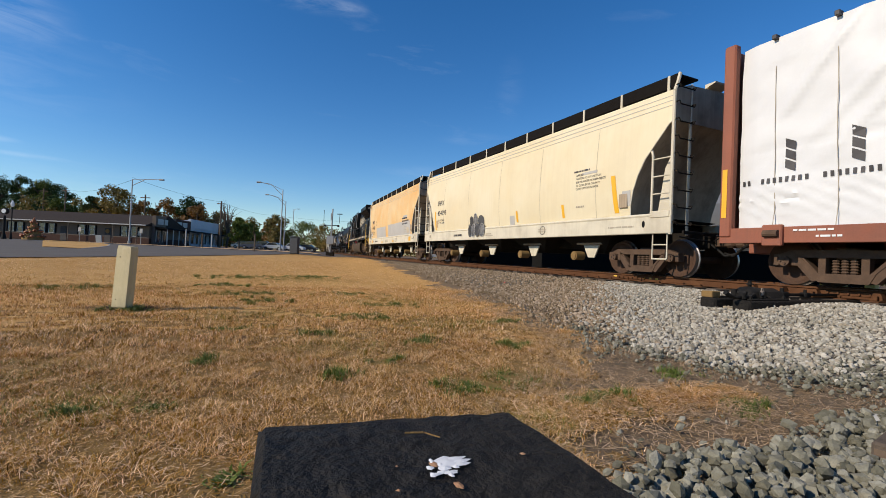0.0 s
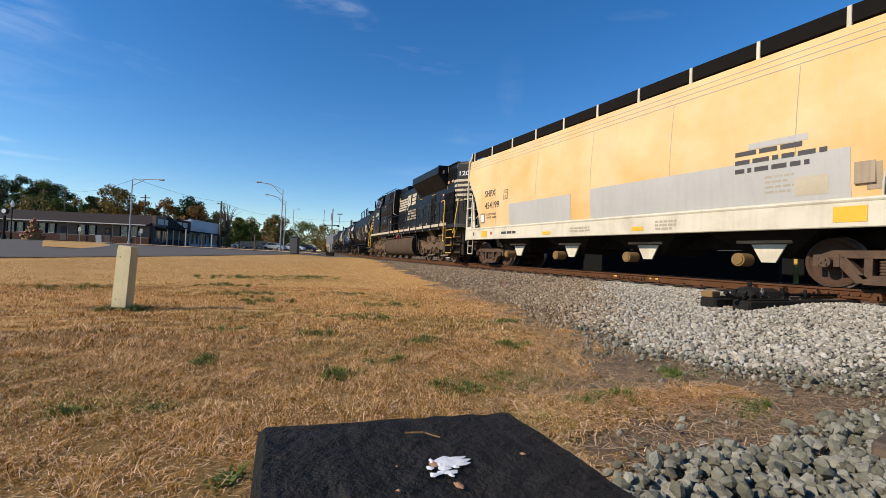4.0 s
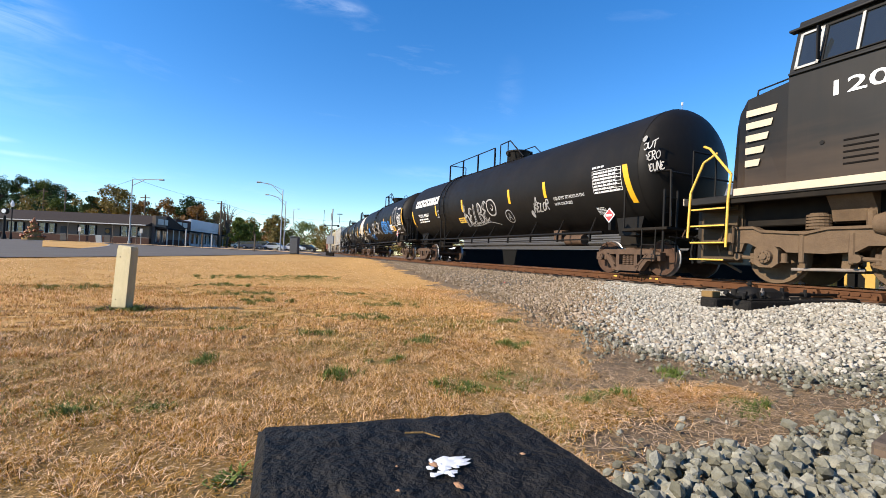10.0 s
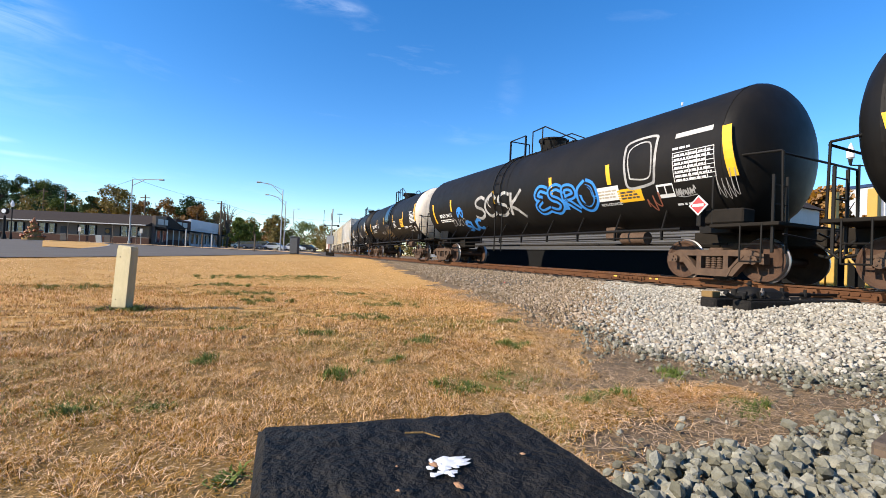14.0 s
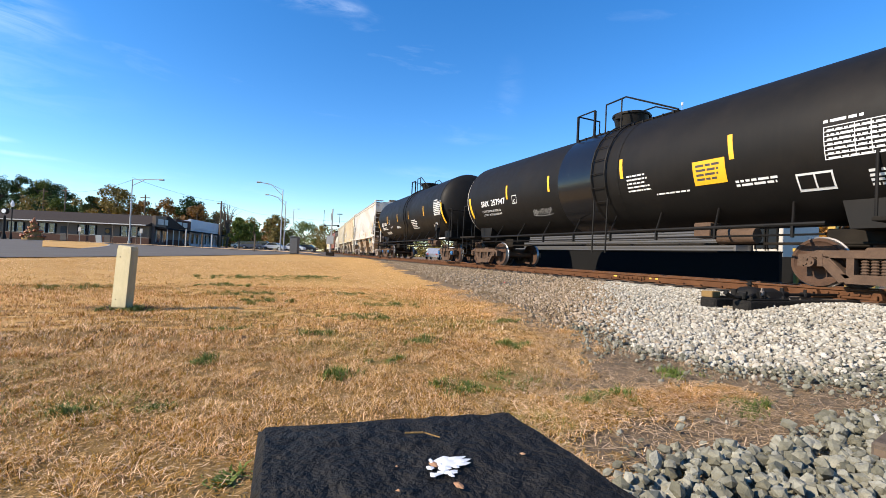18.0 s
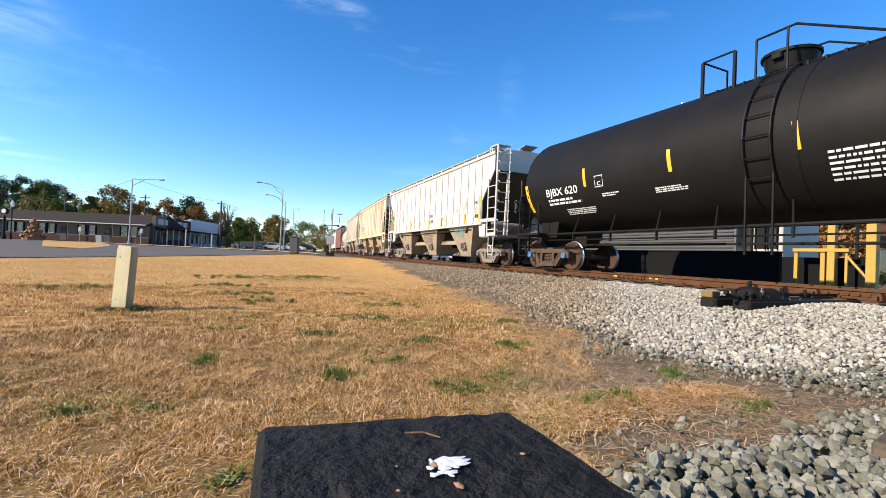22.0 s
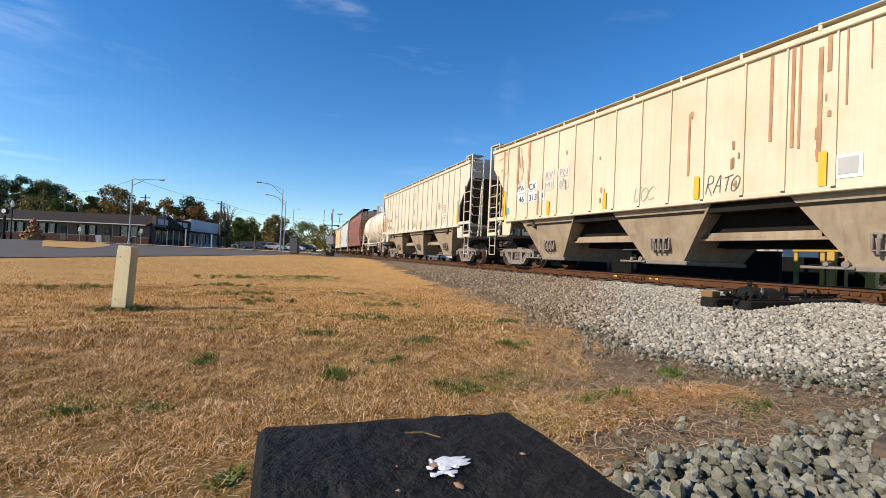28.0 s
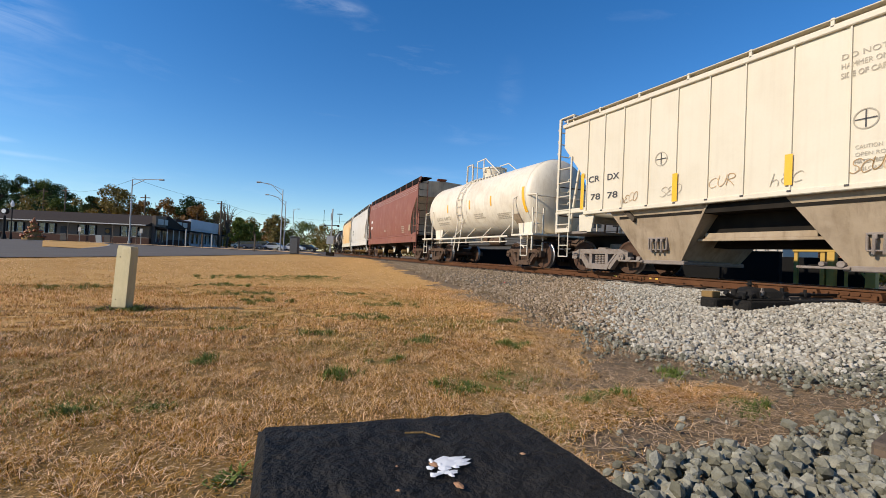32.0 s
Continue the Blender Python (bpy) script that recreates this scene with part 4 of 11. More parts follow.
STROKES = {
    "S": [[(1, 0.88), (0.6, 1), (0.15, 0.85), (0.2, 0.6), (0.7, 0.45), (0.9, 0.2), (0.5, 0), (0, 0.12)]],
    "C": [[(1, 0.8), (0.6, 1), (0.1, 0.75), (0, 0.35), (0.4, 0), (1, 0.15)]],
    "K": [[(0.1, 1), (0.08, 0.5), (0.05, 0)], [(0.95, 1.05), (0.5, 0.7), (0.1, 0.45), (0.6, 0.2), (1.15, -0.15)]],
    "E": [[(0.95, 0.9), (0.4, 1), (0.05, 0.7), (0.55, 0.55)], [(0.5, 0.55), (0.0, 0.3), (0.3, 0), (1, 0.12)]],
    "R": [[(0.05, 0), (0.08, 0.5), (0.1, 1), (0.7, 0.95), (0.8, 0.65), (0.15, 0.5), (0.55, 0.25), (1, -0.1)]],
    "O": [[(0.5, 1), (0.05, 0.7), (0.1, 0.2), (0.5, 0), (0.95, 0.3), (0.9, 0.8), (0.5, 1)]],
    "H": [[(0.1, 1.15), (0.08, 0.5), (0.05, 0)], [(0.07, 0.4), (0.5, 0.6), (0.85, 0.4), (0.9, 0)]],
    "L": [[(0.3, 1), (0.1, 0.4), (0.1, 0.05), (0.9, 0)]],
    "A": [[(0, 0), (0.3, 0.6), (0.55, 1), (0.75, 0.5), (1, -0.05)], [(0.2, 0.4), (0.85, 0.38)]],
    "U": [[(0, 1), (0.05, 0.3), (0.4, 0), (0.85, 0.3), (0.95, 1)]],
    "D": [[(0.1, 1), (0.05, 0), (0.7, 0.15), (0.95, 0.6), (0.6, 0.95), (0.1, 1)]],
    "T": [[(0, 0.9), (0.5, 0.95), (1, 1.05)], [(0.5, 0.95), (0.45, 0.5), (0.5, 0)]],
    "B": [[(0.1, 0), (0.1, 1), (0.7, 0.95), (0.75, 0.65), (0.2, 0.52), (0.85, 0.4), (0.85, 0.1), (0.1, 0)]],
    "N": [[(0.05, 0), (0.1, 1), (0.5, 0.5), (0.9, 0), (0.95, 1)]],
    "I": [[(0.5, 1), (0.45, 0.5), (0.5, 0)]],
    "Y": [[(0, 1), (0.3, 0.6), (0.5, 0.55)], [(1, 1), (0.6, 0.55), (0.2, -0.3)]],
}


def tag(word, u, v, w, h, material, parent, surface, width=0.05, slant=0.1, seed=0, rise=0.0, name="graffiti"):
    """Sprayed letters drawn stroke by stroke with an unsteady hand."""
    rng = random.Random(seed + len(word))
    g = Geo()
    step = w / len(word)
    for k, ch in enumerate(word):
        if ch not in STROKES:
            continue
        sx, sy, dy = step * rng.uniform(0.82, 1.0), h * rng.uniform(0.85, 1.08), rng.uniform(-0.06, 0.06) * h + rise * k / len(word)
        for line in STROKES[ch]:
            pts = [(u + k * step + a * sx + slant * b * h + rng.uniform(-0.02, 0.02) * step, v + dy + b * sy + rng.uniform(-0.02, 0.02) * h) for a, b in line]
            ribbon(pts, width * rng.uniform(0.85, 1.15), material, parent, surface, geo=g)
    return part(name, g.mesh(name), material, parent)


def blob(u, v, rx, ry, material, parent, surface, lift=0.006, n=16, seed=0, name="graffiti"):
    """A filled sprayed egg with a wavering outline."""
    rng = random.Random(seed)
    ph = rng.uniform(0, 6)
    pts = [(u + rx * (1 + 0.08 * math.sin(3 * a + ph)) * math.cos(a), v + ry * (1 + 0.07 * math.sin(2 * a + ph)) * math.sin(a)) for a in np.linspace(0, 2 * math.pi, n + 1)[:-1]]
    return part(name, Geo().add([skin(surface, a, b, lift) for a, b in pts], [tuple(range(n))]), material, parent)


def scrawl(u, v, w, h, material, parent, surface, n=4, width=0.05, seed=0, name="graffiti"):
    """A quick tag of joined loops and tails that cannot be read."""
    rng = random.Random(seed)
    g = Geo()
    pts = []
    for k in range(n * 2 + 1):
        x = u + w * k / (n * 2)
        pts += [(x - w * 0.03, v + h * rng.uniform(0.0, 0.25)), (x + w * rng.uniform(0.0, 0.05), v + h * rng.uniform(0.6, 1.05)), (x + w * rng.uniform(0.02, 0.09), v + h * rng.uniform(0.35, 0.7))]
    ribbon(pts, width * 0.7, material, parent, surface, geo=g)
    if n > 2:
        ribbon([(u - w * 0.05, v + h * 0.1), (u + w * 0.4, v - h * 0.12), (u + w * 1.08, v + h * 0.02)], width * 0.6, material, parent, surface, geo=g)
    return part(name, g.mesh(name), material, parent)


def wheelset_mesh(r):
    g = Geo()
    n = 28
    for sx in (-1, 1):
        prof = [(0.0, 0.69), (0.10, 0.69), (0.13, 0.72), (r * 0.62, 0.735), (r * 0.80, 0.70), (r * 0.86, 0.685), (r + 0.025, 0.685), (r + 0.025, 0.715), (r, 0.73), (r - 0.012, 0.82), (r * 0.86, 0.82), (r * 0.82, 0.80), (r * 0.62, 0.775), (0.14, 0.80), (0.11, 0.83), (0.0, 0.83)]
        rings = [[(sx * x, q * math.cos(2 * math.pi * i / n), q * math.sin(2 * math.pi * i / n)) for i in range(n)] for q, x in prof if q > 0.001]
        g.rings(rings)
    g.tube((-0.7, 0, 0), (0.7, 0, 0), 0.085, 12)
    me = g.mesh("wheelset", True)
    me.materials.append(M["wheel"])
    me.materials.append(M["wheel_rim"])
    for p in me.polygons:
        d = math.hypot(p.center.y, p.center.z)
        if d > r * 0.985 or (d > r * 0.9 and abs(p.normal.x) < 0.3):
            p.material_index = 1
    return me


WHEEL_ME = wheelset_mesh(0.457)
LOCO_WHEEL_ME = wheelset_mesh(0.53)
LOCO_WHEEL_ME.materials[0] = M["loco_truck"]
LOCO_WHEEL_ME.materials[1] = M["loco_truck"]


def cap_mesh(n=3):
    g = Geo()
    g.tube((-0.09, 0, 0), (0.085, 0, 0), 0.095, 14)
    for sx in (-1, 1):
        for k in range(n):
            a = 2 * math.pi * k / n
            g.tube((sx * 0.085, 0.05 * math.cos(a), 0.05 * math.sin(a)), (sx * 0.115, 0.05 * math.cos(a), 0.05 * math.sin(a)), 0.018, 6)
    return g.mesh("bearing_cap")


def side_frame_mesh():
    """The cast side frame of a freight truck, with two windows beside the spring nest."""
    g = Geo()
    y0, z0 = 0.889, 0.457

    def bar(pts, x0=-0.06, x1=0.06):
        g.prism(pts, x0, x1)
    # top chord, diagonals, bottom chord, columns
    bar([(-y0 - 0.17, z0 + 0.10), (-0.80, z0 + 0.21), (0.80, z0 + 0.21), (y0 + 0.17, z0 + 0.10), (y0 + 0.17, z0 + 0.0), (0.70, z0 + 0.075), (-0.70, z0 + 0.075), (-y0 - 0.17, z0 + 0.0)], -0.085, 0.085)
    bar([(-0.44, 0.25), (0.44, 0.25), (0.36, 0.09), (-0.36, 0.09)], -0.10, 0.10)
    for s in (-1, 1):
        bar([(s * 0.84, z0 + 0.10), (s * 0.62, z0 + 0.10), (s * 0.26, 0.14), (s * 0.46, 0.10)], -0.085, 0.085)
        bar([(s * 0.36, z0 + 0.12), (s * 0.25, z0 + 0.12), (s * 0.25, 0.18), (s * 0.36, 0.18)], -0.08, 0.08)
        bar([(s * 0.70, z0 + 0.085), (s * 0.66, z0 + 0.085), (s * 0.30, 0.20), (s * 0.36, 0.18)], -0.10, 0.10)
        # journal jaw round the bearing
        bar([(s * (y0 - 0.19), z0 + 0.15), (s * (y0 + 0.19), z0 + 0.13), (s * (y0 + 0.20), z0 - 0.08), (s * (y0 + 0.11), z0 - 0.08), (s * (y0 + 0.11), z0 + 0.08), (s * (y0 - 0.11), z0 + 0.08), (s * (y0 - 0.11), z0 - 0.08), (s * (y0 - 0.20), z0 - 0.08)], -0.095, 0.095)
    return g.mesh("side_frame")


def spring_mesh():
    """One coil spring as a ribbed column."""
    n = 10
    rings = []
    for k in range(13):
        r = 0.062 if k % 2 else 0.042
        rings.append([(r * math.cos(2 * math.pi * i / n), r * math.sin(2 * math.pi * i / n), 0.2 + k * 0.025) for i in range(n)])
    return Geo().rings(rings).mesh("coil_spring")


SHARED = {}


def shared(src, material):
    """The same mesh in another material, made once."""
    key = (src.name, material)
    if key not in SHARED:
        me = src.copy()
        me.materials.append(M[material])
        SHARED[key] = me
    return SHARED[key]


SIDE_ME, SPRING_ME = side_frame_mesh(), spring_mesh()
CAP_ME = cap_mesh()


def truck(car, y, material="truck", cap="truck", wheel_me=None):
    """A two-axle freight truck under a car."""
    bol = part("truck", Geo().box(-0.98, 0.98, -0.16, 0.16, 0.48, 0.72, 0.03).box(-0.35, 0.35, -0.3, 0.3, 0.66, 0.86, 0.03), material, car, loc=(0, y, 0))
    for sx in (-1, 1):
        part("side_frame", shared(SIDE_ME, material), material, bol, loc=(sx * 1.0, 0, 0))
        for yy in (-0.13, 0.0, 0.13):
            part("coil_spring", shared(SPRING_ME, material), material, bol, loc=(sx * 1.0, yy, 0))
        part("brake_beam", Geo().box(sx * 0.5 - 0.35, sx * 0.5 + 0.35, 0.40, 0.46, 0.30, 0.40, 0.01), material, bol)
    for dy in (-0.889, 0.889):
        w = part("wheelset", WHEEL_ME, "wheel", bol, loc=(0, dy, 0.457))
        WHEELS.append((w, 0.457))
        for sx in (-1, 1):
            c = part("bearing_cap", shared(CAP_ME, cap), cap, bol, loc=(sx * 1.065, dy, 0.457))
            WHEELS.append((c, 0.457))
    return bol


def coupler(car, y, sgn):
    g = Geo().box(-0.16, 0.16, y, y + sgn * 0.35, 0.78, 1.02, 0.02).box(-0.10, 0.10, y + sgn * 0.3, y + sgn * 0.62, 0.82, 0.98, 0.03)
    g.box(-0.15, 0.17, y + sgn * 0.55, y + sgn * 0.78, 0.76, 1.03, 0.05)
    c = part("coupler", g, "truck", car)
    h = Geo().pipe([(-0.3, y, 0.9), (-0.32, y + sgn * 0.25, 0.72), (-0.30, y + sgn * 0.45, 0.55), (-0.22, y + sgn * 0.7, 0.62)], 0.03, 8)
    part("air_hose", h, "black_iron", car)
    lever = Geo().pipe([(-1.45, y + sgn * 0.1, 0.95), (-0.5, y + sgn * 0.25, 0.86), (-0.2, y + sgn * 0.35, 1.05)], 0.018, 6)
    part("uncoupling_lever", lever, "black_iron", car)
    return c


def ladder(car, x, y, z0, z1, w, axis, material, n=None, name="ladder", rail=0.02):
    """Two rails and rungs; axis 'y' lies along the car's side, 'x' across its end."""
    dy, dx = (w, 0) if axis == "y" else (0, w)
    lad = part(name, Geo().box(x - 0.02, x + 0.02, y - 0.025, y + 0.025, z0, z1, 0.004).box(x + dx - 0.02, x + dx + 0.02, y + dy - 0.025, y + dy + 0.025, z0, z1, 0.004), material, car)
    n = n or max(2, int((z1 - z0) / 0.36))
    for k in range(n):
        z = z0 + (z1 - z0) * (k + 0.5) / n
        part("rung", Geo().tube((x, y, z), (x + dx, y + dy, z), 0.012, 6), material, lad)
    return lad


def stirrup(car, x, y, z0, material):
    part("sill_step", Geo().pipe([(x, y - 0.2, z0), (x, y - 0.2, 0.42), (x, y + 0.2, 0.42), (x, y + 0.2, z0)], 0.018, 6).tube((x, y - 0.2, 0.76), (x, y + 0.2, 0.76), 0.016, 6), material, car)


def hopper_round(name, s0, label, paint, sill, marks, half=7.5, bays=4, truck_mat="truck"):
    """A covered hopper with smooth bulging sides."""
    car = thing(name, label, "hopper car", group="cars of the freight train")
    TRAIN.append((car, s0, half - 1.24))
    # the body is skinned from cross-sections; its floor rises to the ends
    cuts = np.array((0.02, 0.14, 0.3, 0.45, 0.6, 0.75, 0.86, 0.96, 1.04, 1.1, 1.15, 1.19, 1.22, 1.5))
    ys = np.concatenate([-half + cuts, np.linspace(-half + 2.2, half - 2.2, 9), (half - cuts)[::-1]])
    rings = []
    for y in ys:
        e = half - abs(y)
        zb = float(np.interp(e, (0, 0.14, 0.45, 0.75, 0.96, 1.1, 1.19, 1.22), (3.68, 3.6, 3.22, 2.86, 2.48, 2.12, 1.76, 1.44)))
        zt = 4.42
        zs = np.linspace(zb, zt, 11)
        ring = [(-bulge(z), y, z) for z in zs] + [(-1.1, y, 4.56), (0, y, 4.62), (1.1, y, 4.56)] + [(bulge(z), y, z) for z in zs[::-1]]
        rings.append(ring)
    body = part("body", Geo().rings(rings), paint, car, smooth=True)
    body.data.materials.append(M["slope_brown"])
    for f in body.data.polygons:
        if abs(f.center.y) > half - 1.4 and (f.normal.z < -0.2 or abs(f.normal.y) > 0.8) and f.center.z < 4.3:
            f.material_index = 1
    # slope sheets and bays below
    for sg in (-1, 1):
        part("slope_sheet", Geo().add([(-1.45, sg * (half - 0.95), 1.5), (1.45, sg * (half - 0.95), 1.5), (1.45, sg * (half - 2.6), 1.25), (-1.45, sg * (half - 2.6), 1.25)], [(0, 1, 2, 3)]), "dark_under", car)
    for z, x in ((4.03, 1.539), (4.15, 1.526), (4.27, 1.514)):
        part("roof_rib", Geo().box(-x - 0.008, -x + 0.03, -half + 0.05, half - 0.05, z, z + 0.014, 0.003), "grey_patch", car)
    part("side_bead", Geo().tube((-1.575, -half + 0.4, 1.47), (-1.575, half - 0.4, 1.47), 0.045, 8), sill, car)
    for k in range(5):
        u = -half + 2.4 + k * 2.55
        patch(u, u + 0.012, 1.5, 4.0, "faint_mark", car, ("bulge", 0, 0), "side_seam", n=10, lift=0.004)
    for sx in (-1, 1):
        part("side_sill", Geo().box(sx * 1.50, sx * 1.60, -half, half, 1.02, 1.46, 0.015), sill, car)
    part("center_sill", Geo().box(-0.35, 0.35, -half - 0.1, half + 0.1, 0.72, 1.12, 0.02), "dark_under", car)
    # this dark slab stands for the shade below the body
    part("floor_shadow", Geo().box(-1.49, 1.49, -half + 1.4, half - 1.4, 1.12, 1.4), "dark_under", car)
    n = bays
    for k in range(n):
        cy = (k - (n - 1) / 2) * (2 * half - 3.56) / n
        w = (2 * half - 3.56) / n * 0.46
        part("hopper_bay", Geo().rings([[(-1.4, cy - w, 1.2), (1.4, cy - w, 1.2), (1.4, cy + w, 1.2), (-1.4, cy + w, 1.2)], [(-0.75, cy - 0.35, 0.55), (0.75, cy - 0.35, 0.55), (0.75, cy + 0.35, 0.55), (-0.75, cy + 0.35, 0.55)]]), "dark_under", car)
        gate = part("outlet_gate", Geo().prism([(cy - 0.42, 0.78), (cy + 0.22, 0.78), (cy + 0.02, 0.42), (cy - 0.24, 0.42)], -1.04, -1.0), "pale_sill", car, "pale outlet gate plate")
        part("gate_cap", Geo().tube((-1.34, cy + 0.30, 0.46), (-1.0, cy + 0.30, 0.46), 0.135, 16).tube((-1.36, cy + 0.30, 0.46), (-1.34, cy + 0.30, 0.46), 0.10, 12), "hay", gate, smooth=True)
        part("gate_frame", Geo().box(-1.06, -0.96, cy - 0.52, cy + 0.52, 0.80, 0.92, 0.012).box(-1.08, -1.0, cy - 0.1, cy + 0.05, 0.92, 1.06, 0.01).box(-1.08, -1.0, cy - 0.35, cy - 0.25, 0.92, 1.02, 0.01), "hopper_bay", gate)
        part("gate_lock", Geo().pipe([(-1.08, cy - 0.2, 0.98), (-1.14, cy - 0.2, 1.1), (-1.14, cy + 0.12, 1.12), (-1.08, cy + 0.16, 0.98)], 0.02, 6), "truck", gate)
    # running board on the roof with brackets
    part("running_board", Geo().box(-1.42, -0.75, -half + 0.05, half - 0.05, 4.74, 4.79, 0.01).box(-1.44, -1.40, -half + 0.05, half - 0.05, 4.50, 4.80), "mesh_dark", car)
    for k in range(11):
        y = -half + 0.3 + (2 * half - 0.6) * k / 10
        part("running_board_bracket", Geo().box(-1.465, -1.42, y - 0.035, y + 0.035, 4.42, 4.80, 0.008), sill, car)
    part("roof_hatch", Geo().box(-0.5, 0.5, -half + 1.2, half - 1.2, 4.6, 4.74, 0.04), paint, car)
    for sg in (-1, 1):
        ye = sg * (half - 0.04)
        for x in (-1.56, 1.56):
            part("end_post", Geo().pipe([(x, ye, 1.0), (x, ye, 4.35), (x * 0.93, ye, 4.62), (x * 0.90, ye, 4.80)], 0.042, 8), sill, car)
        part("inner_post", Geo().box(-1.02, -0.97, ye - 0.03, ye + 0.03, 1.0, 4.60, 0.008), sill, car)
        for k in range(9):
            z = 1.25 + k * 0.40
            part("end_rung", Geo().pipe([(-1.54, ye + sg * 0.02, z + 0.04), (-1.54, ye + sg * 0.12, z + 0.04), (-1.50, ye + sg * 0.12, z - 0.03), (-1.04, ye + sg * 0.12, z - 0.03), (-1.0, ye + sg * 0.12, z + 0.04), (-1.0, ye + sg * 0.02, z + 0.04)], 0.016, 6), "dark_under" if sg < 0 else sill, car)
        lad = part("side_ladder", Geo().pipe([(-1.60, ye - sg * 0.50, 1.46), (-1.60, ye - sg * 0.50, 2.9), (-1.58, ye - sg * 0.58, 3.12)], 0.03, 8), sill, car)
        for k in range(4):
            part("rung", Geo().tube((-1.60, ye - sg * 0.50, 1.55 + k * 0.42), (-1.58, ye, 1.55 + k * 0.42), 0.017, 6), sill, lad)
        part("ladder_foot", Geo().box(-1.62, -1.56, ye - sg * 0.54, ye, 1.40, 1.56, 0.012), sill, lad)
        part("gusset_plate", Geo().prism([(ye - sg * 0.08, 1.46), (ye - sg * 0.48, 1.46), (ye - sg * 0.30, 2.6), (ye - sg * 0.08, 3.0)], -1.42, -1.38), sill, car)
        part("cut_edge", Geo().pipe([(-bulge(z) - 0.004, sg * (half - e), z) for e, z in ((0.0, 3.68), (0.14, 3.6), (0.45, 3.22), (0.75, 2.86), (0.96, 2.48), (1.1, 2.12), (1.19, 1.76), (1.21, 1.5))], 0.018, 6), sill, car)
        part("oval_hole", Geo().rings([[(-1.604, ye - sg * 0.72 + 0.045 * math.cos(a), 1.26 + 0.085 * math.sin(a)) for a in np.linspace(0, 2 * math.pi, 13)[:-1]], [(-1.60, ye - sg * 0.72 + 0.045 * math.cos(a), 1.26 + 0.085 * math.sin(a)) for a in np.linspace(0, 2 * math.pi, 13)[:-1]]]), "awning", car)
        part("roof_end_plate", Geo().prism([(ye - sg * 0.05, 4.62), (ye + sg * 0.2, 4.70), (ye + sg * 0.22, 4.73), (ye - sg * 0.05, 4.72)], -0.45, 0.1), sill, car)
        if sg < 0:
            part("card_board", Geo().box(-1.625, -1.585, sg * (half - 1.55), sg * (half - 1.28), 1.72, 2.08, 0.006), "hopper_bay", car)
        part("end_platform", Geo().box(-1.5, 1.5, ye - 0.25, ye + 0.3 * sg, 1.0, 1.08, 0.01), "dark_under", car)
        stirrup(car, -1.52, ye - sg * 0.3, 1.05, sill)
        coupler(car, sg * half, sg)
        truck(car, sg * (half - 1.24), truck_mat)
    bw = Geo().pipe([(-0.5 + 0.27 * math.cos(a), half + 0.08, 2.45 + 0.27 * math.sin(a)) for a in np.linspace(0, 2 * math.pi, 19)], 0.022, 6)
    for a in np.linspace(0, 2 * math.pi, 6)[:-1]:
        bw.tube((-0.5, half + 0.08, 2.45), (-0.5 + 0.27 * math.cos(a), half + 0.08, 2.45 + 0.27 * math.sin(a)), 0.014, 6)
    part("brake_wheel", bw, "black_iron", car)
    part("brake_gear", Geo().box(-0.75, -0.25, half - 0.35, half + 0.04, 1.5, 2.2, 0.03).tube((-1.1, half - 0.9, 1.6), (-0.3, half - 0.9, 1.6), 0.2, 14), "truck", car)
    surface = ("bulge", 0, 0)
    sill_s = ("flat", 1.602, 0)
    marks(car, surface, sill_s)
    return car


RIBS = [sg * q for sg in (-1, 1) for q in (0.41, 1.25, 2.08, 2.82, 3.58, 4.34, 5.13, 5.8, 6.43)]


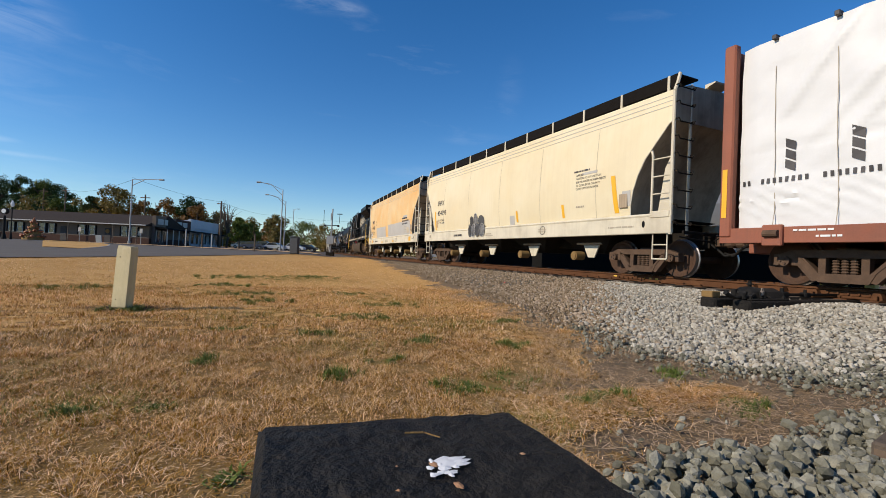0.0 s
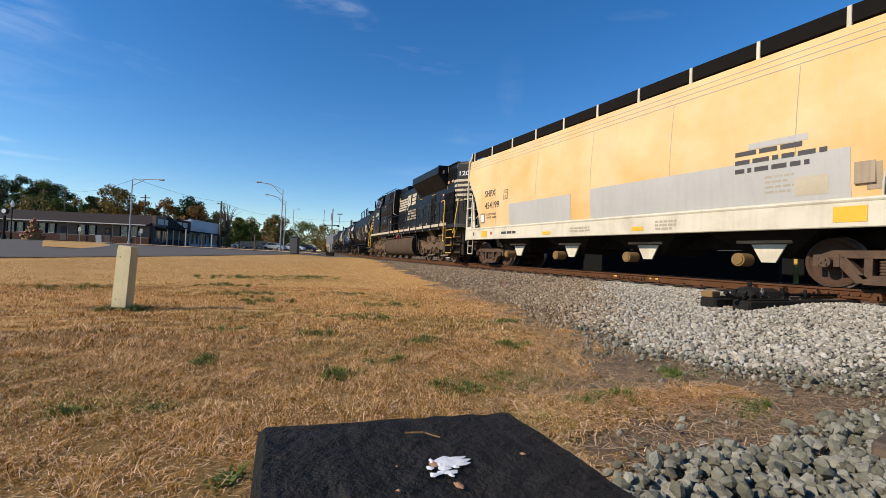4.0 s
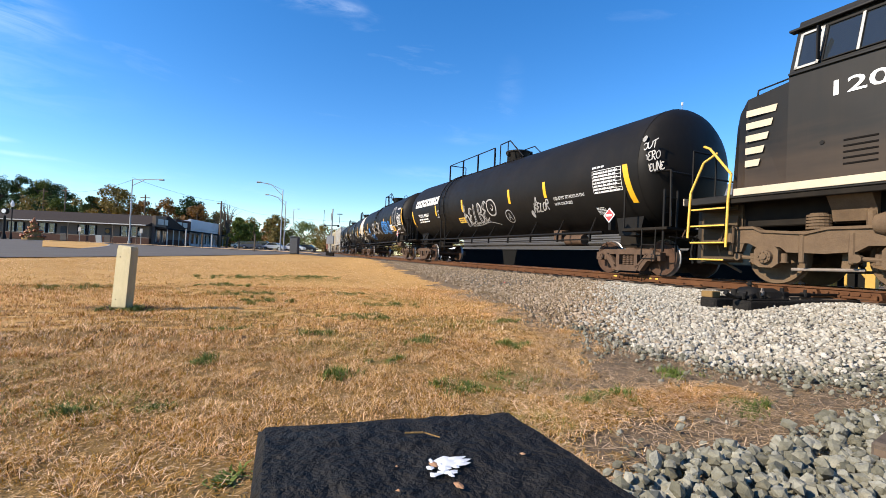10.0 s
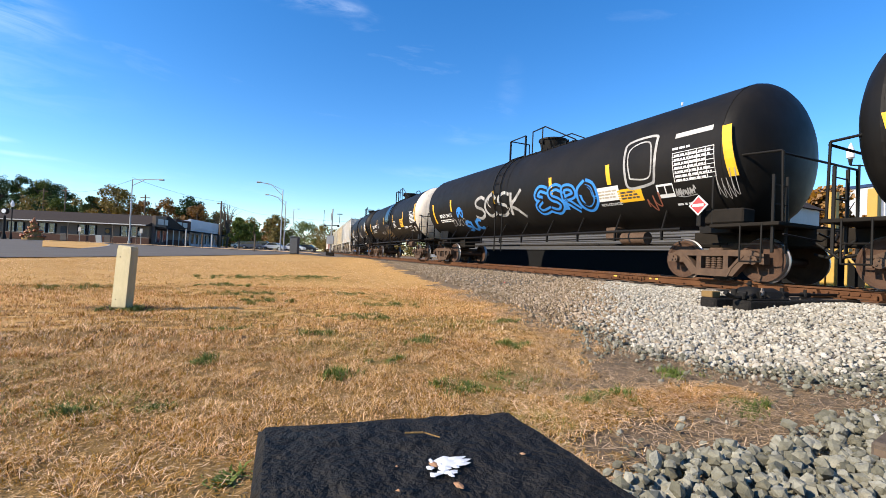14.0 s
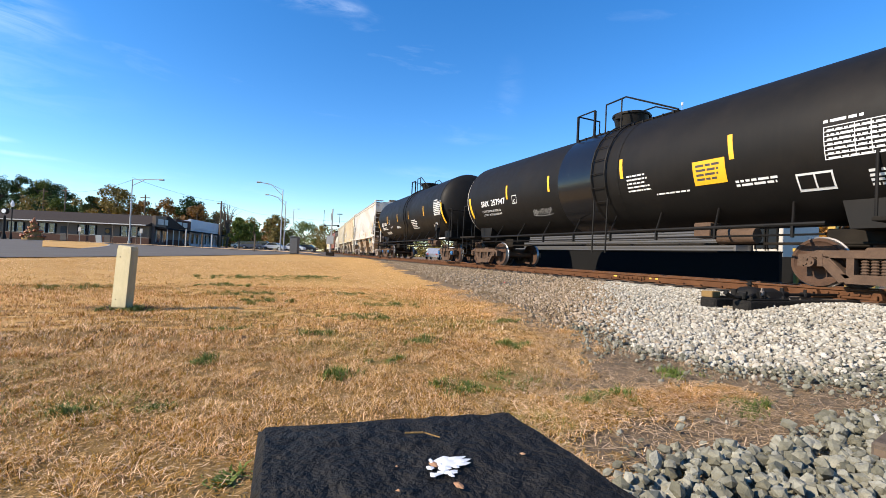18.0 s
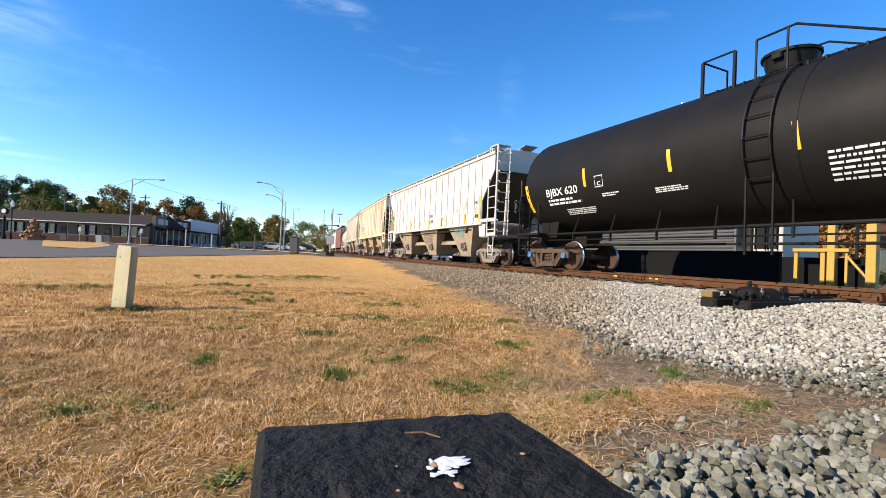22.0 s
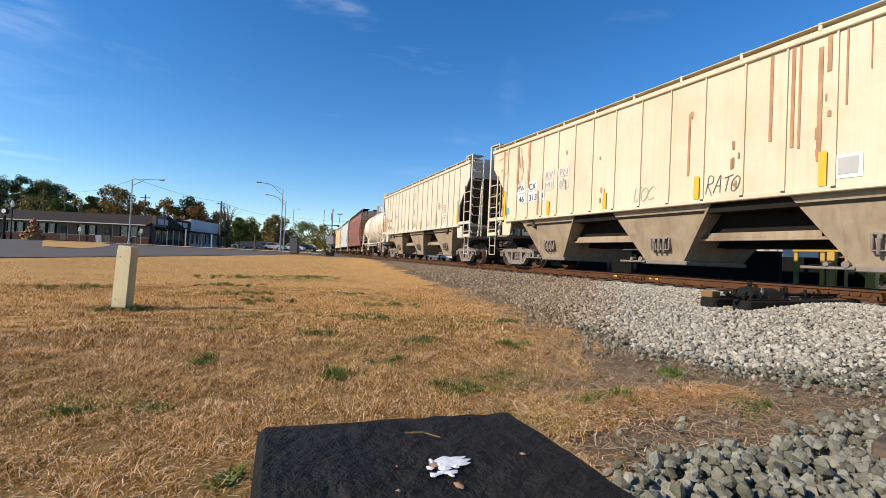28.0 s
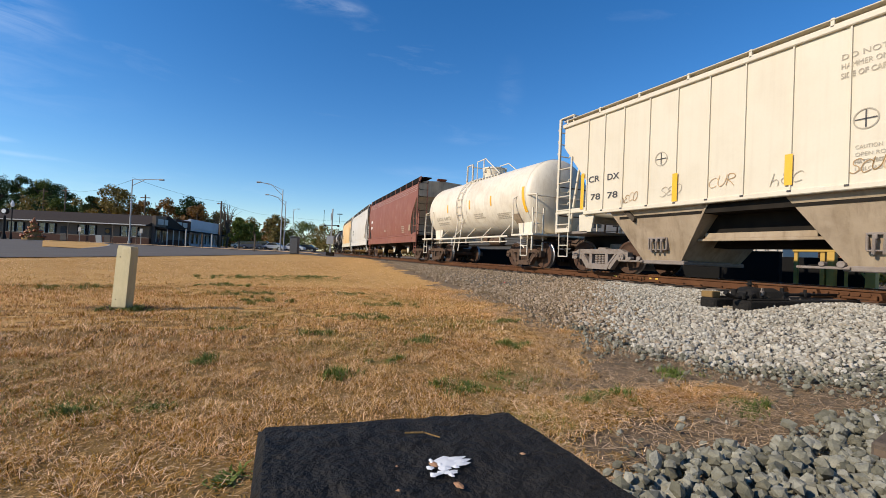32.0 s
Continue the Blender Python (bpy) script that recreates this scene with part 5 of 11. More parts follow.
def hopper_ribbed(name, s0, label, paint, marks, half=7.72, truck_mat="truck_grey", board=True, bay_mat="hopper_bay"):
    """A covered hopper with flat sides, vertical ribs and three deep bays."""
    car = thing(name, label, "hopper car", group="cars of the freight train")
    TRAIN.append((car, s0, half - 1.35))
    e = half
    for sx in (-1, 1):
        prof = [(-e + 0.25, 4.42), (e - 0.25, 4.42), (e - 0.25, 3.78), (e - 1.25, 2.62), (e - 1.25, 1.70), (-e + 1.25, 1.70), (-e + 1.25, 2.62), (-e + 0.25, 3.78)]
        part("side_sheet", Geo().prism(prof, sx * 1.50, sx * 1.55), paint, car)
        for y in RIBS:
            zb = 1.70 if abs(y) < e - 1.25 else 2.62 + (abs(y) - (e - 1.25)) * 1.16
            part("rib", Geo().prism([(y - 0.014, zb), (y + 0.014, zb), (y + 0.014, 4.40), (y - 0.014, 4.40)], sx * 1.55, sx * 1.585), paint, car)
            if sx < 0 and abs(y) < e - 1.3:
                part("sill_bolt", Geo().box(-1.612, -1.60, y - 0.035, y + 0.035, 1.70, 1.735, 0.004), "dark_mark", car)
        part("top_chord", Geo().box(sx * 1.50, sx * 1.61, -e + 0.2, e - 0.2, 4.38, 4.50, 0.015), paint, car)
        part("side_sill", Geo().box(sx * 1.44, sx * 1.60, -e + 1.2, e - 1.2, 1.64, 1.74, 0.015), paint, car)
        for sg in (-1, 1):
            part("end_sill", Geo().box(sx * 1.50, sx * 1.58, sg * (e - 1.3), sg * e, 1.72, 1.86, 0.012), paint, car)
            part("jacking_pad", Geo().prism([(sg * (e - 1.55), 1.66), (sg * (e - 0.95), 1.66), (sg * (e - 0.98), 1.15), (sg * (e - 1.45), 1.15)], sx * 1.44, sx * 1.5), paint, car)
    part("roof", Geo().along([(-1.55, 4.45), (-0.9, 4.62), (0, 4.68), (0.9, 4.62), (1.55, 4.45), (1.5, 4.40), (-1.5, 4.40)], -e + 0.25, e - 0.25), paint, car)
    part("hatch_coaming", Geo().box(-0.35, 0.35, -e + 0.9, e - 0.9, 4.66, 4.78, 0.03), paint, car)
    for sg in (-1, 1):
        # sheet colour holds dirt and the pocket's shade together
        part("slope_sheet", Geo().prism([(sg * (e - 0.28), 4.4), (sg * (e - 0.28), 3.75), (sg * (e - 2.9), 1.35), (sg * (e - 2.95), 1.45), (sg * (e - 0.36), 3.85), (sg * (e - 0.36), 4.4)], -1.49, 1.49), "slope_dark", car, "dirty end slope sheet, coloured dark for its shade")
        part("end_panel", Geo().box(-1.49, 1.49, sg * (e - 0.275), sg * (e - 0.25), 3.76, 4.4, 0.01), paint, car)
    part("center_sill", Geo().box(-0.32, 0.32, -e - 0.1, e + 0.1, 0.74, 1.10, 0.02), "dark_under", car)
    # near-black blocks put in for the shade under the body and between bays
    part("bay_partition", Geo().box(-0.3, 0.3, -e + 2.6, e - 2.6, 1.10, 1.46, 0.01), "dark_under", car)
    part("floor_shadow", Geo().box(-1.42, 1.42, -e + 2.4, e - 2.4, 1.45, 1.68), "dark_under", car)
    for k in range(3):
        cy = (k - 1) * 4.23
        rings = [[(-1.46, cy - 1.38, 1.66), (1.46, cy - 1.38, 1.66), (1.46, cy + 1.38, 1.66), (-1.46, cy + 1.38, 1.66)],
                 [(-1.12, cy - 0.55, 0.40), (1.12, cy - 0.55, 0.40), (1.12, cy + 0.55, 0.40), (-1.12, cy + 0.55, 0.40)]]
        bay = part("hopper_bay", Geo().rings(rings), bay_mat, car)
        part("outlet_gate", Geo().box(-1.15, 1.15, cy - 0.62, cy + 0.62, 0.30, 0.40, 0.015), "truck_grey", bay)
        vib = Geo()
        for j in range(3):
            q = cy - 0.14 + j * 0.14
            vib.tube((-1.33, q, 0.86), (-1.28, q + 0.03, 0.60), 0.028, 8).box(-1.34, -1.24, q - 0.035, q + 0.035, 0.84, 0.92, 0.01)
        vib.box(-1.33, -1.20, cy - 0.24, cy + 0.24, 0.91, 0.95, 0.01).box(-1.30, -1.18, cy - 0.27, cy - 0.23, 0.66, 0.95, 0.01).box(-1.30, -1.18, cy + 0.23, cy + 0.27, 0.66, 0.95, 0.01).box(-1.30, -1.16, cy - 0.26, cy + 0.26, 0.64, 0.67, 0.01)
        part("gate_bracket", vib, "truck_grey", bay)
        part("gate_rack", Geo().box(-1.2, -1.1, cy + 0.5, cy + 1.3, 0.33, 0.38, 0.01).tube((-1.22, cy + 0.62, 0.42), (-1.08, cy + 0.62, 0.42), 0.06, 10).tube((-1.22, cy + 0.9, 0.42), (-1.08, cy + 0.9, 0.42), 0.045, 10), "truck_grey", bay)
        part("bay_flange", Geo().add([(-1.475, cy - 1.38, 1.64), (-1.475, cy - 1.33, 1.64), (-1.135, cy - 0.50, 0.40), (-1.135, cy - 0.55, 0.40), (-1.45, cy - 1.38, 1.64), (-1.45, cy - 1.33, 1.64), (-1.11, cy - 0.50, 0.40), (-1.11, cy - 0.55, 0.40)], [(0, 1, 2, 3), (7, 6, 5, 4), (0, 4, 5, 1), (1, 5, 6, 2), (2, 6, 7, 3), (3, 7, 4, 0)]), bay_mat, bay)
        if k < 2:
            part("long_rail", Geo().box(-1.05, -0.98, cy + 0.85, cy + 3.4, 0.86, 0.92, 0.01).box(-1.03, -1.0, cy + 1.05, cy + 3.2, 0.92, 1.04, 0.006), bay_mat, car)
            # dark sheet painted for the shade in the gap to the next bay
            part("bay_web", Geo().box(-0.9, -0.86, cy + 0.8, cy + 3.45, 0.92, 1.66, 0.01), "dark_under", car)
    if board:
        part("running_board", Geo().box(-1.62, -1.12, -e + 0.25, e - 0.25, 4.575, 4.60, 0.008), paint, car)
        for k in range(12):
            y = -e + 0.4 + (2 * e - 0.8) * k / 11
            part("running_board_bracket", Geo().box(-1.61, -1.56, y - 0.03, y + 0.03, 4.46, 4.62, 0.006), paint, car)
    for sg in (-1, 1):
        ye = sg * (e - 0.03)
        for x in (-1.55, 1.55):
            part("end_post", Geo().box(x - 0.035, x + 0.035, ye - 0.045, ye + 0.045, 1.12, 4.72, 0.012), paint, car)
            part("brace", Geo().tube((x * 0.71, sg * (e - 0.1), 1.2), (x * 0.58, sg * (e - 0.3), 3.7), 0.05, 6), paint, car)
        part("inner_post", Geo().tube((-1.03, ye + sg * 0.04, 1.2), (-1.03, ye + sg * 0.04, 4.55), 0.026, 8), paint, car)
        for k in range(9):
            z = 1.35 + k * 0.38
            part("end_rung", Geo().pipe([(-1.53, ye + sg * 0.02, z + 0.04), (-1.53, ye + sg * 0.12, z + 0.04), (-1.50, ye + sg * 0.12, z - 0.03), (-1.07, ye + sg * 0.12, z - 0.03), (-1.04, ye + sg * 0.12, z + 0.04), (-1.04, ye + sg * 0.02, z + 0.04)], 0.016, 6), paint, car)
        lad = part("side_ladder", Geo().box(-1.605, -1.565, ye - sg * 0.63, ye - sg * 0.57, 1.15, 3.45, 0.008), paint, car)
        for k in range(5):
            part("rung", Geo().tube((-1.585, ye - sg * 0.6, 1.4 + k * 0.43), (-1.575, ye, 1.4 + k * 0.43), 0.018, 6), paint, lad)
        part("ladder_foot", Geo().box(-1.60, -1.54, ye - sg * 0.63, ye + sg * 0.02, 1.15, 1.28, 0.012), paint, lad)
        part("crossover_board", Geo().prism([(ye - sg * 0.35, 4.70), (ye + sg * 0.16, 4.78), (ye + sg * 0.16, 4.80), (ye - sg * 0.35, 4.74)], -0.45, 0.15), "steel", car)
        gr = part("corner_grating", Geo().box(-1.58, -1.52, ye - sg * 0.62, ye, 4.70, 4.74, 0.006).box(-0.98, -0.93, ye - sg * 0.62, ye, 4.70, 4.74, 0.006).tube((-1.55, ye - sg * 0.6, 4.45), (-1.55, ye - sg * 0.6, 4.72), 0.03, 6), paint, car)
        for k in range(8):
            part("grating_bar", Geo().box(-1.53, -0.96, ye - sg * (0.60 - k * 0.08), ye - sg * (0.58 - k * 0.08), 4.70, 4.725), "steel", gr)
        part("end_platform", Geo().box(-1.5, 1.5, sg * (e - 1.3), sg * (e + 0.05), 1.10, 1.18, 0.01), "truck_grey", car)
        stirrup(car, -1.55, ye - sg * 0.32, 1.15, paint)
        part("air_reservoir", Geo().tube((-1.2, sg * (e - 0.9), 1.62), (0.2, sg * (e - 0.9), 1.62), 0.17, 14), paint if sg > 0 else "truck_grey", car, smooth=True)
        for xx in (-0.35, 0.45, 1.0):
            part("end_stanchion", Geo().tube((xx, ye, 1.15), (xx, ye - sg * 0.12, 3.6 - abs(xx) * 0.5), 0.03, 6), "truck", car)
        for zz in (1.7, 2.6):
            part("end_grab", Geo().tube((-1.5, ye, zz), (1.5, ye, zz), 0.018, 6), "truck", car)
        part("angle_cock_hose", Geo().pipe([(0.5, sg * (e + 0.1), 0.85), (0.55, sg * (e + 0.4), 0.6), (0.5, sg * (e + 0.55), 0.32)], 0.03, 8), "black_iron", car)
        coupler(car, sg * e, sg)
        truck(car, sg * (half - 1.35), truck_mat, truck_mat)
    bw = Geo().pipe([(-0.55 + 0.27 * math.cos(a), -e - 0.13, 2.35 + 0.27 * math.sin(a)) for a in np.linspace(0, 2 * math.pi, 19)], 0.022, 6)
    for a in np.linspace(0, 2 * math.pi, 6)[:-1]:
        bw.tube((-0.55, -e - 0.13, 2.35), (-0.55 + 0.27 * math.cos(a), -e - 0.13, 2.35 + 0.27 * math.sin(a)), 0.014, 6)
    wheel_ob = part("brake_wheel", bw, "black_iron", car)
    part("brake_gear_box", Geo().box(-0.72, -0.38, -e - 0.1, -e + 0.08, 2.1, 2.6, 0.03), "truck_grey", car)
    for k in range(9):
        part("chain_link", Geo().tube((-0.5, -e - 0.05, 2.08 - k * 0.09), (-0.49, -e - 0.03, 2.0 - k * 0.09), 0.02, 6), "truck", car)
    marks(car, ("flat", 1.556, 0), ("flat", 1.602, 0))
    return car


def tank_car(name, s0, label, half, R, cz, paint, marks, half_t, platform=(-2.2, 2.2), dome=0.0, head=None, band=None, jacket=True, trim="tank_black", truck_mat="truck", cap="truck", high_rail=True, ladder_at=-1.2, lead=0.0):
    car = thing(name, label, "tank car", group="cars of the freight train")
    TRAIN.append((car, s0, half_t))
    n = 44

    def ring(y, r):
        return [(r * math.cos(2 * math.pi * i / n), y, cz + r * math.sin(2 * math.pi * i / n)) for i in range(n)]
    hl = R * 0.42
    straight = half - hl
    part("tank", Geo().rings([ring(y, R) for y in np.linspace(lead - straight, straight, 9)], caps=False), paint, car, smooth=True)
    for sg in (-1, 1):
        rr = [ring((lead if sg < 0 else 0.0) + sg * (straight + hl * math.sin(a)), max(0.02, R * math.cos(a))) for a in np.linspace(0, math.pi / 2, 9)]
        part("tank_head", Geo().rings(rr), head or paint, car, "cream painted tank head" if head else "", smooth=True)
    for sg in (-1, 1):
        part("weld_band", Geo().rings([ring((lead if sg < 0 else 0.0) + sg * (straight - 0.01), R + 0.004), ring((lead if sg < 0 else 0.0) + sg * (straight + 0.03), R + 0.004)], caps=False), paint, car)
    if band:
        part("oil_stained_band", Geo().rings([ring(y, R + 0.004) for y in np.linspace(band[0], band[1], 4)], caps=False), "tank_gloss", car, "glossy oil-stained black band round the tank", smooth=True)
    # stub sills, saddles, walkways
    for sg in (-1, 1):
        part("stub_sill", Geo().box(-0.3, 0.3, sg * (half_t - 1.0), sg * (half + 0.35), 0.76, 1.12, 0.02), "dark_under", car)
        part("saddle", Geo().prism([(sg * half_t - 0.55, cz - R * 0.55), (sg * half_t + 0.55, cz - R * 0.55), (sg * half_t + 0.35, 1.05), (sg * half_t - 0.35, 1.05)], -1.0, 1.0), paint, car)
        ye = sg * (half + 0.05)
        part("end_platform", Geo().box(-1.5, 1.5, ye - sg * 1.25, ye + sg * 0.1, 1.12, 1.19, 0.01), "dark_under" if paint != "tank_white" else paint, car)
        ra = Geo().pipe([(-1.48, ye - sg * 1.2, 1.2), (-1.48, ye - sg * 1.2, 2.5), (-1.35, ye - sg * 1.05, 2.62), (-1.35, ye + sg * 0.05, 2.55), (-1.35, ye + sg * 0.08, 1.2)], 0.025, 8)
        ra.pipe([(-1.35, ye + sg * 0.06, 2.5), (1.35, ye + sg * 0.06, 2.5), (1.35, ye + sg * 0.08, 1.2)], 0.025, 8)
        part("end_handrail", ra, trim, car)
        ladder(car, -1.42, ye - sg * 0.05, 0.6, 2.1, 0.45, "x", trim, 4, "end_ladder")
        stirrup(car, -1.5, ye - sg * 0.4, 1.15, trim)
        coupler(car, sg * (half + 0.1), sg)
        truck(car, sg * half_t, truck_mat, cap)
    part("side_walkway", Geo().tube((-1.46, -half_t + 0.5, 1.12), (-1.46, half_t - 0.5, 1.12), 0.04, 8).tube((-1.46, -half_t + 0.5, 0.93), (-1.46, half_t - 0.5, 0.93), 0.02, 6), trim, car)
    k = 0
    y = -half_t + 1.0
    while y < half_t - 0.8:
        part("walkway_bracket", Geo().pipe([(-1.46, y, 1.12), (-R * 0.66, y + 0.2, cz - R * 0.75)], 0.025, 6).box(-1.49, -1.43, y - 0.02, y + 0.02, 0.88, 1.14), trim, car)
        y += 1.45
    part("brake_rod", Geo().tube((-0.55, -half_t, 0.82), (-0.55, half_t, 0.82), 0.03, 6).tube((-0.9, 0.5, 0.80), (-0.9, 3.2, 0.80), 0.025, 6), "dark_under", car)
    part("brake_cylinder", Geo().tube((-0.75, -half_t + 2.0, 0.98), (-0.75, -half_t + 2.8, 0.98), 0.17, 14).box(-0.95, -0.55, -half_t + 2.9, -half_t + 3.3, 0.95, 1.3, 0.02), "truck", car, smooth=True)
    # top fittings
    zt = cz + R
    y0, y1 = platform
    part("top_platform", Geo().box(-0.72, 0.72, y0, y1, zt - 0.17, zt - 0.12, 0.01), "mesh_dark" if paint != "tank_white" else "steel", car)
    part("dome", Geo().tube((0, dome, zt - 0.1), (0, dome, zt + 0.36), 0.40, 24, 0.50).tube((0, dome, zt + 0.36), (0, dome, zt + 0.42), 0.54, 24), trim if paint != "tank_white" else paint, car, smooth=True)
    hi = zt + 0.66
    rail_paint = trim if paint != "tank_white" else paint
    part("top_handrail", Geo().pipe([(-0.72, dome + 0.75, hi), (-0.72, y1, hi), (0.2, y1, hi), (0.2, y1, zt - 0.05)], 0.023, 6), rail_paint, car)
    for yy in np.linspace(dome + 0.75, y1, 4 if y1 - dome > 3 else 2):
        part("handrail_post", Geo().box(-0.75, -0.69, yy - 0.03, yy + 0.03, zt - 0.25, hi - 0.01), rail_paint, car)
    part("dome_hoop", Geo().pipe([(-0.72, dome + 0.3, zt - 0.2), (-0.72, dome + 0.3, hi + 0.04), (-0.72, dome - 0.45, hi + 0.06), (-0.72, y0, zt - 0.12)], 0.024, 6), rail_paint, car)
    part("hoop_post", Geo().tube((-0.72, dome - 0.3, zt - 0.2), (-0.72, dome - 0.3, hi + 0.05), 0.024, 6), rail_paint, car)
    part("dome_hoop", Geo().pipe([(0.5, dome + 0.3, zt - 0.2), (0.5, dome + 0.3, hi), (0.5, dome - 0.45, hi), (0.5, y0, zt - 0.12)], 0.022, 6), rail_paint, car)
    for k in range(12):
        yy = y0 + 0.1 + (y1 - y0 - 0.2) * k / 11
        part("platform_bar", Geo().box(-0.76, -0.70, yy, yy + 0.05, zt - 0.28, zt - 0.12, 0.006), trim if paint != "tank_white" else paint, car)
    part("dome_lug", Geo().box(-0.56, -0.44, dome - 0.1, dome + 0.1, zt + 0.22, zt + 0.36, 0.02), rail_paint, car)
    part("vent_pipe", Geo().tube((0.45, dome - 0.3, zt + 0.1), (0.45, dome - 0.3, zt + 0.45), 0.05, 8), rail_paint, car)
    part("tank_hoop", Geo().rings([ring(ladder_at - 0.42, R + 0.012), ring(ladder_at - 0.34, R + 0.012)], caps=False), paint, car)
    # curved side ladder
    lad = Geo()
    for dy in (0, 0.5):
        pts = [(-1.5, ladder_at + dy, 0.55)] + [(-(R + 0.06) * math.cos(a), ladder_at + dy, cz + (R + 0.06) * math.sin(a)) for a in np.linspace(-0.45, 1.25, 9)]
        lad.pipe(pts, 0.025, 6)
    lo = part("side_ladder", lad, trim if paint != "tank_white" else paint, car)
    for a in np.linspace(-0.5, 1.2, 8):
        p = (-(R + 0.06) * math.cos(a), cz + (R + 0.06) * math.sin(a))
        part("rung", Geo().tube((p[0], ladder_at, p[1]), (p[0], ladder_at + 0.5, p[1]), 0.014, 6), trim if paint != "tank_white" else paint, lo)
    marks(car, ("round", R, cz))
    return car


def bolt_ring(g, x0, x1, y, z, r, n=8, q=0.016):
    for k in range(n):
        a = 2 * math.pi * k / n
        g.tube((x0, y + r * math.cos(a), z + r * math.sin(a)), (x1, y + r * math.cos(a), z + r * math.sin(a)), q, 6)
    return g


def slat_grille(car, x, y0, y1, z0, z1, n, name="intake_grille", frame_mat="loco_cab"):
    """A framed grille of upright slats on the side at x, over a plate coloured dark for the recess."""
    g = part(name, Geo().box(x - 0.004, x, y0, y1, z0, z1), "mesh_dark", car)
    part("grille_frame", Geo().box(x - 0.035, x, y0 - 0.05, y0, z0 - 0.05, z1 + 0.05, 0.006).box(x - 0.035, x, y1, y1 + 0.05, z0 - 0.05, z1 + 0.05, 0.006).box(x - 0.035, x, y0, y1, z0 - 0.05, z0, 0.006).box(x - 0.035, x, y0, y1, z1, z1 + 0.05, 0.006), frame_mat, g)
    me = Geo().prism([(-0.012, z0), (0.014, z0), (0.006, z1), (-0.02, z1)], x - 0.026, x - 0.006).mesh("slat")
    me.materials.append(M["grille_slat"])
    for k in range(n):
        part("slat", me, "grille_slat", g, loc=(0, y0 + (y1 - y0) * (k + 0.5) / n, 0))
    return g


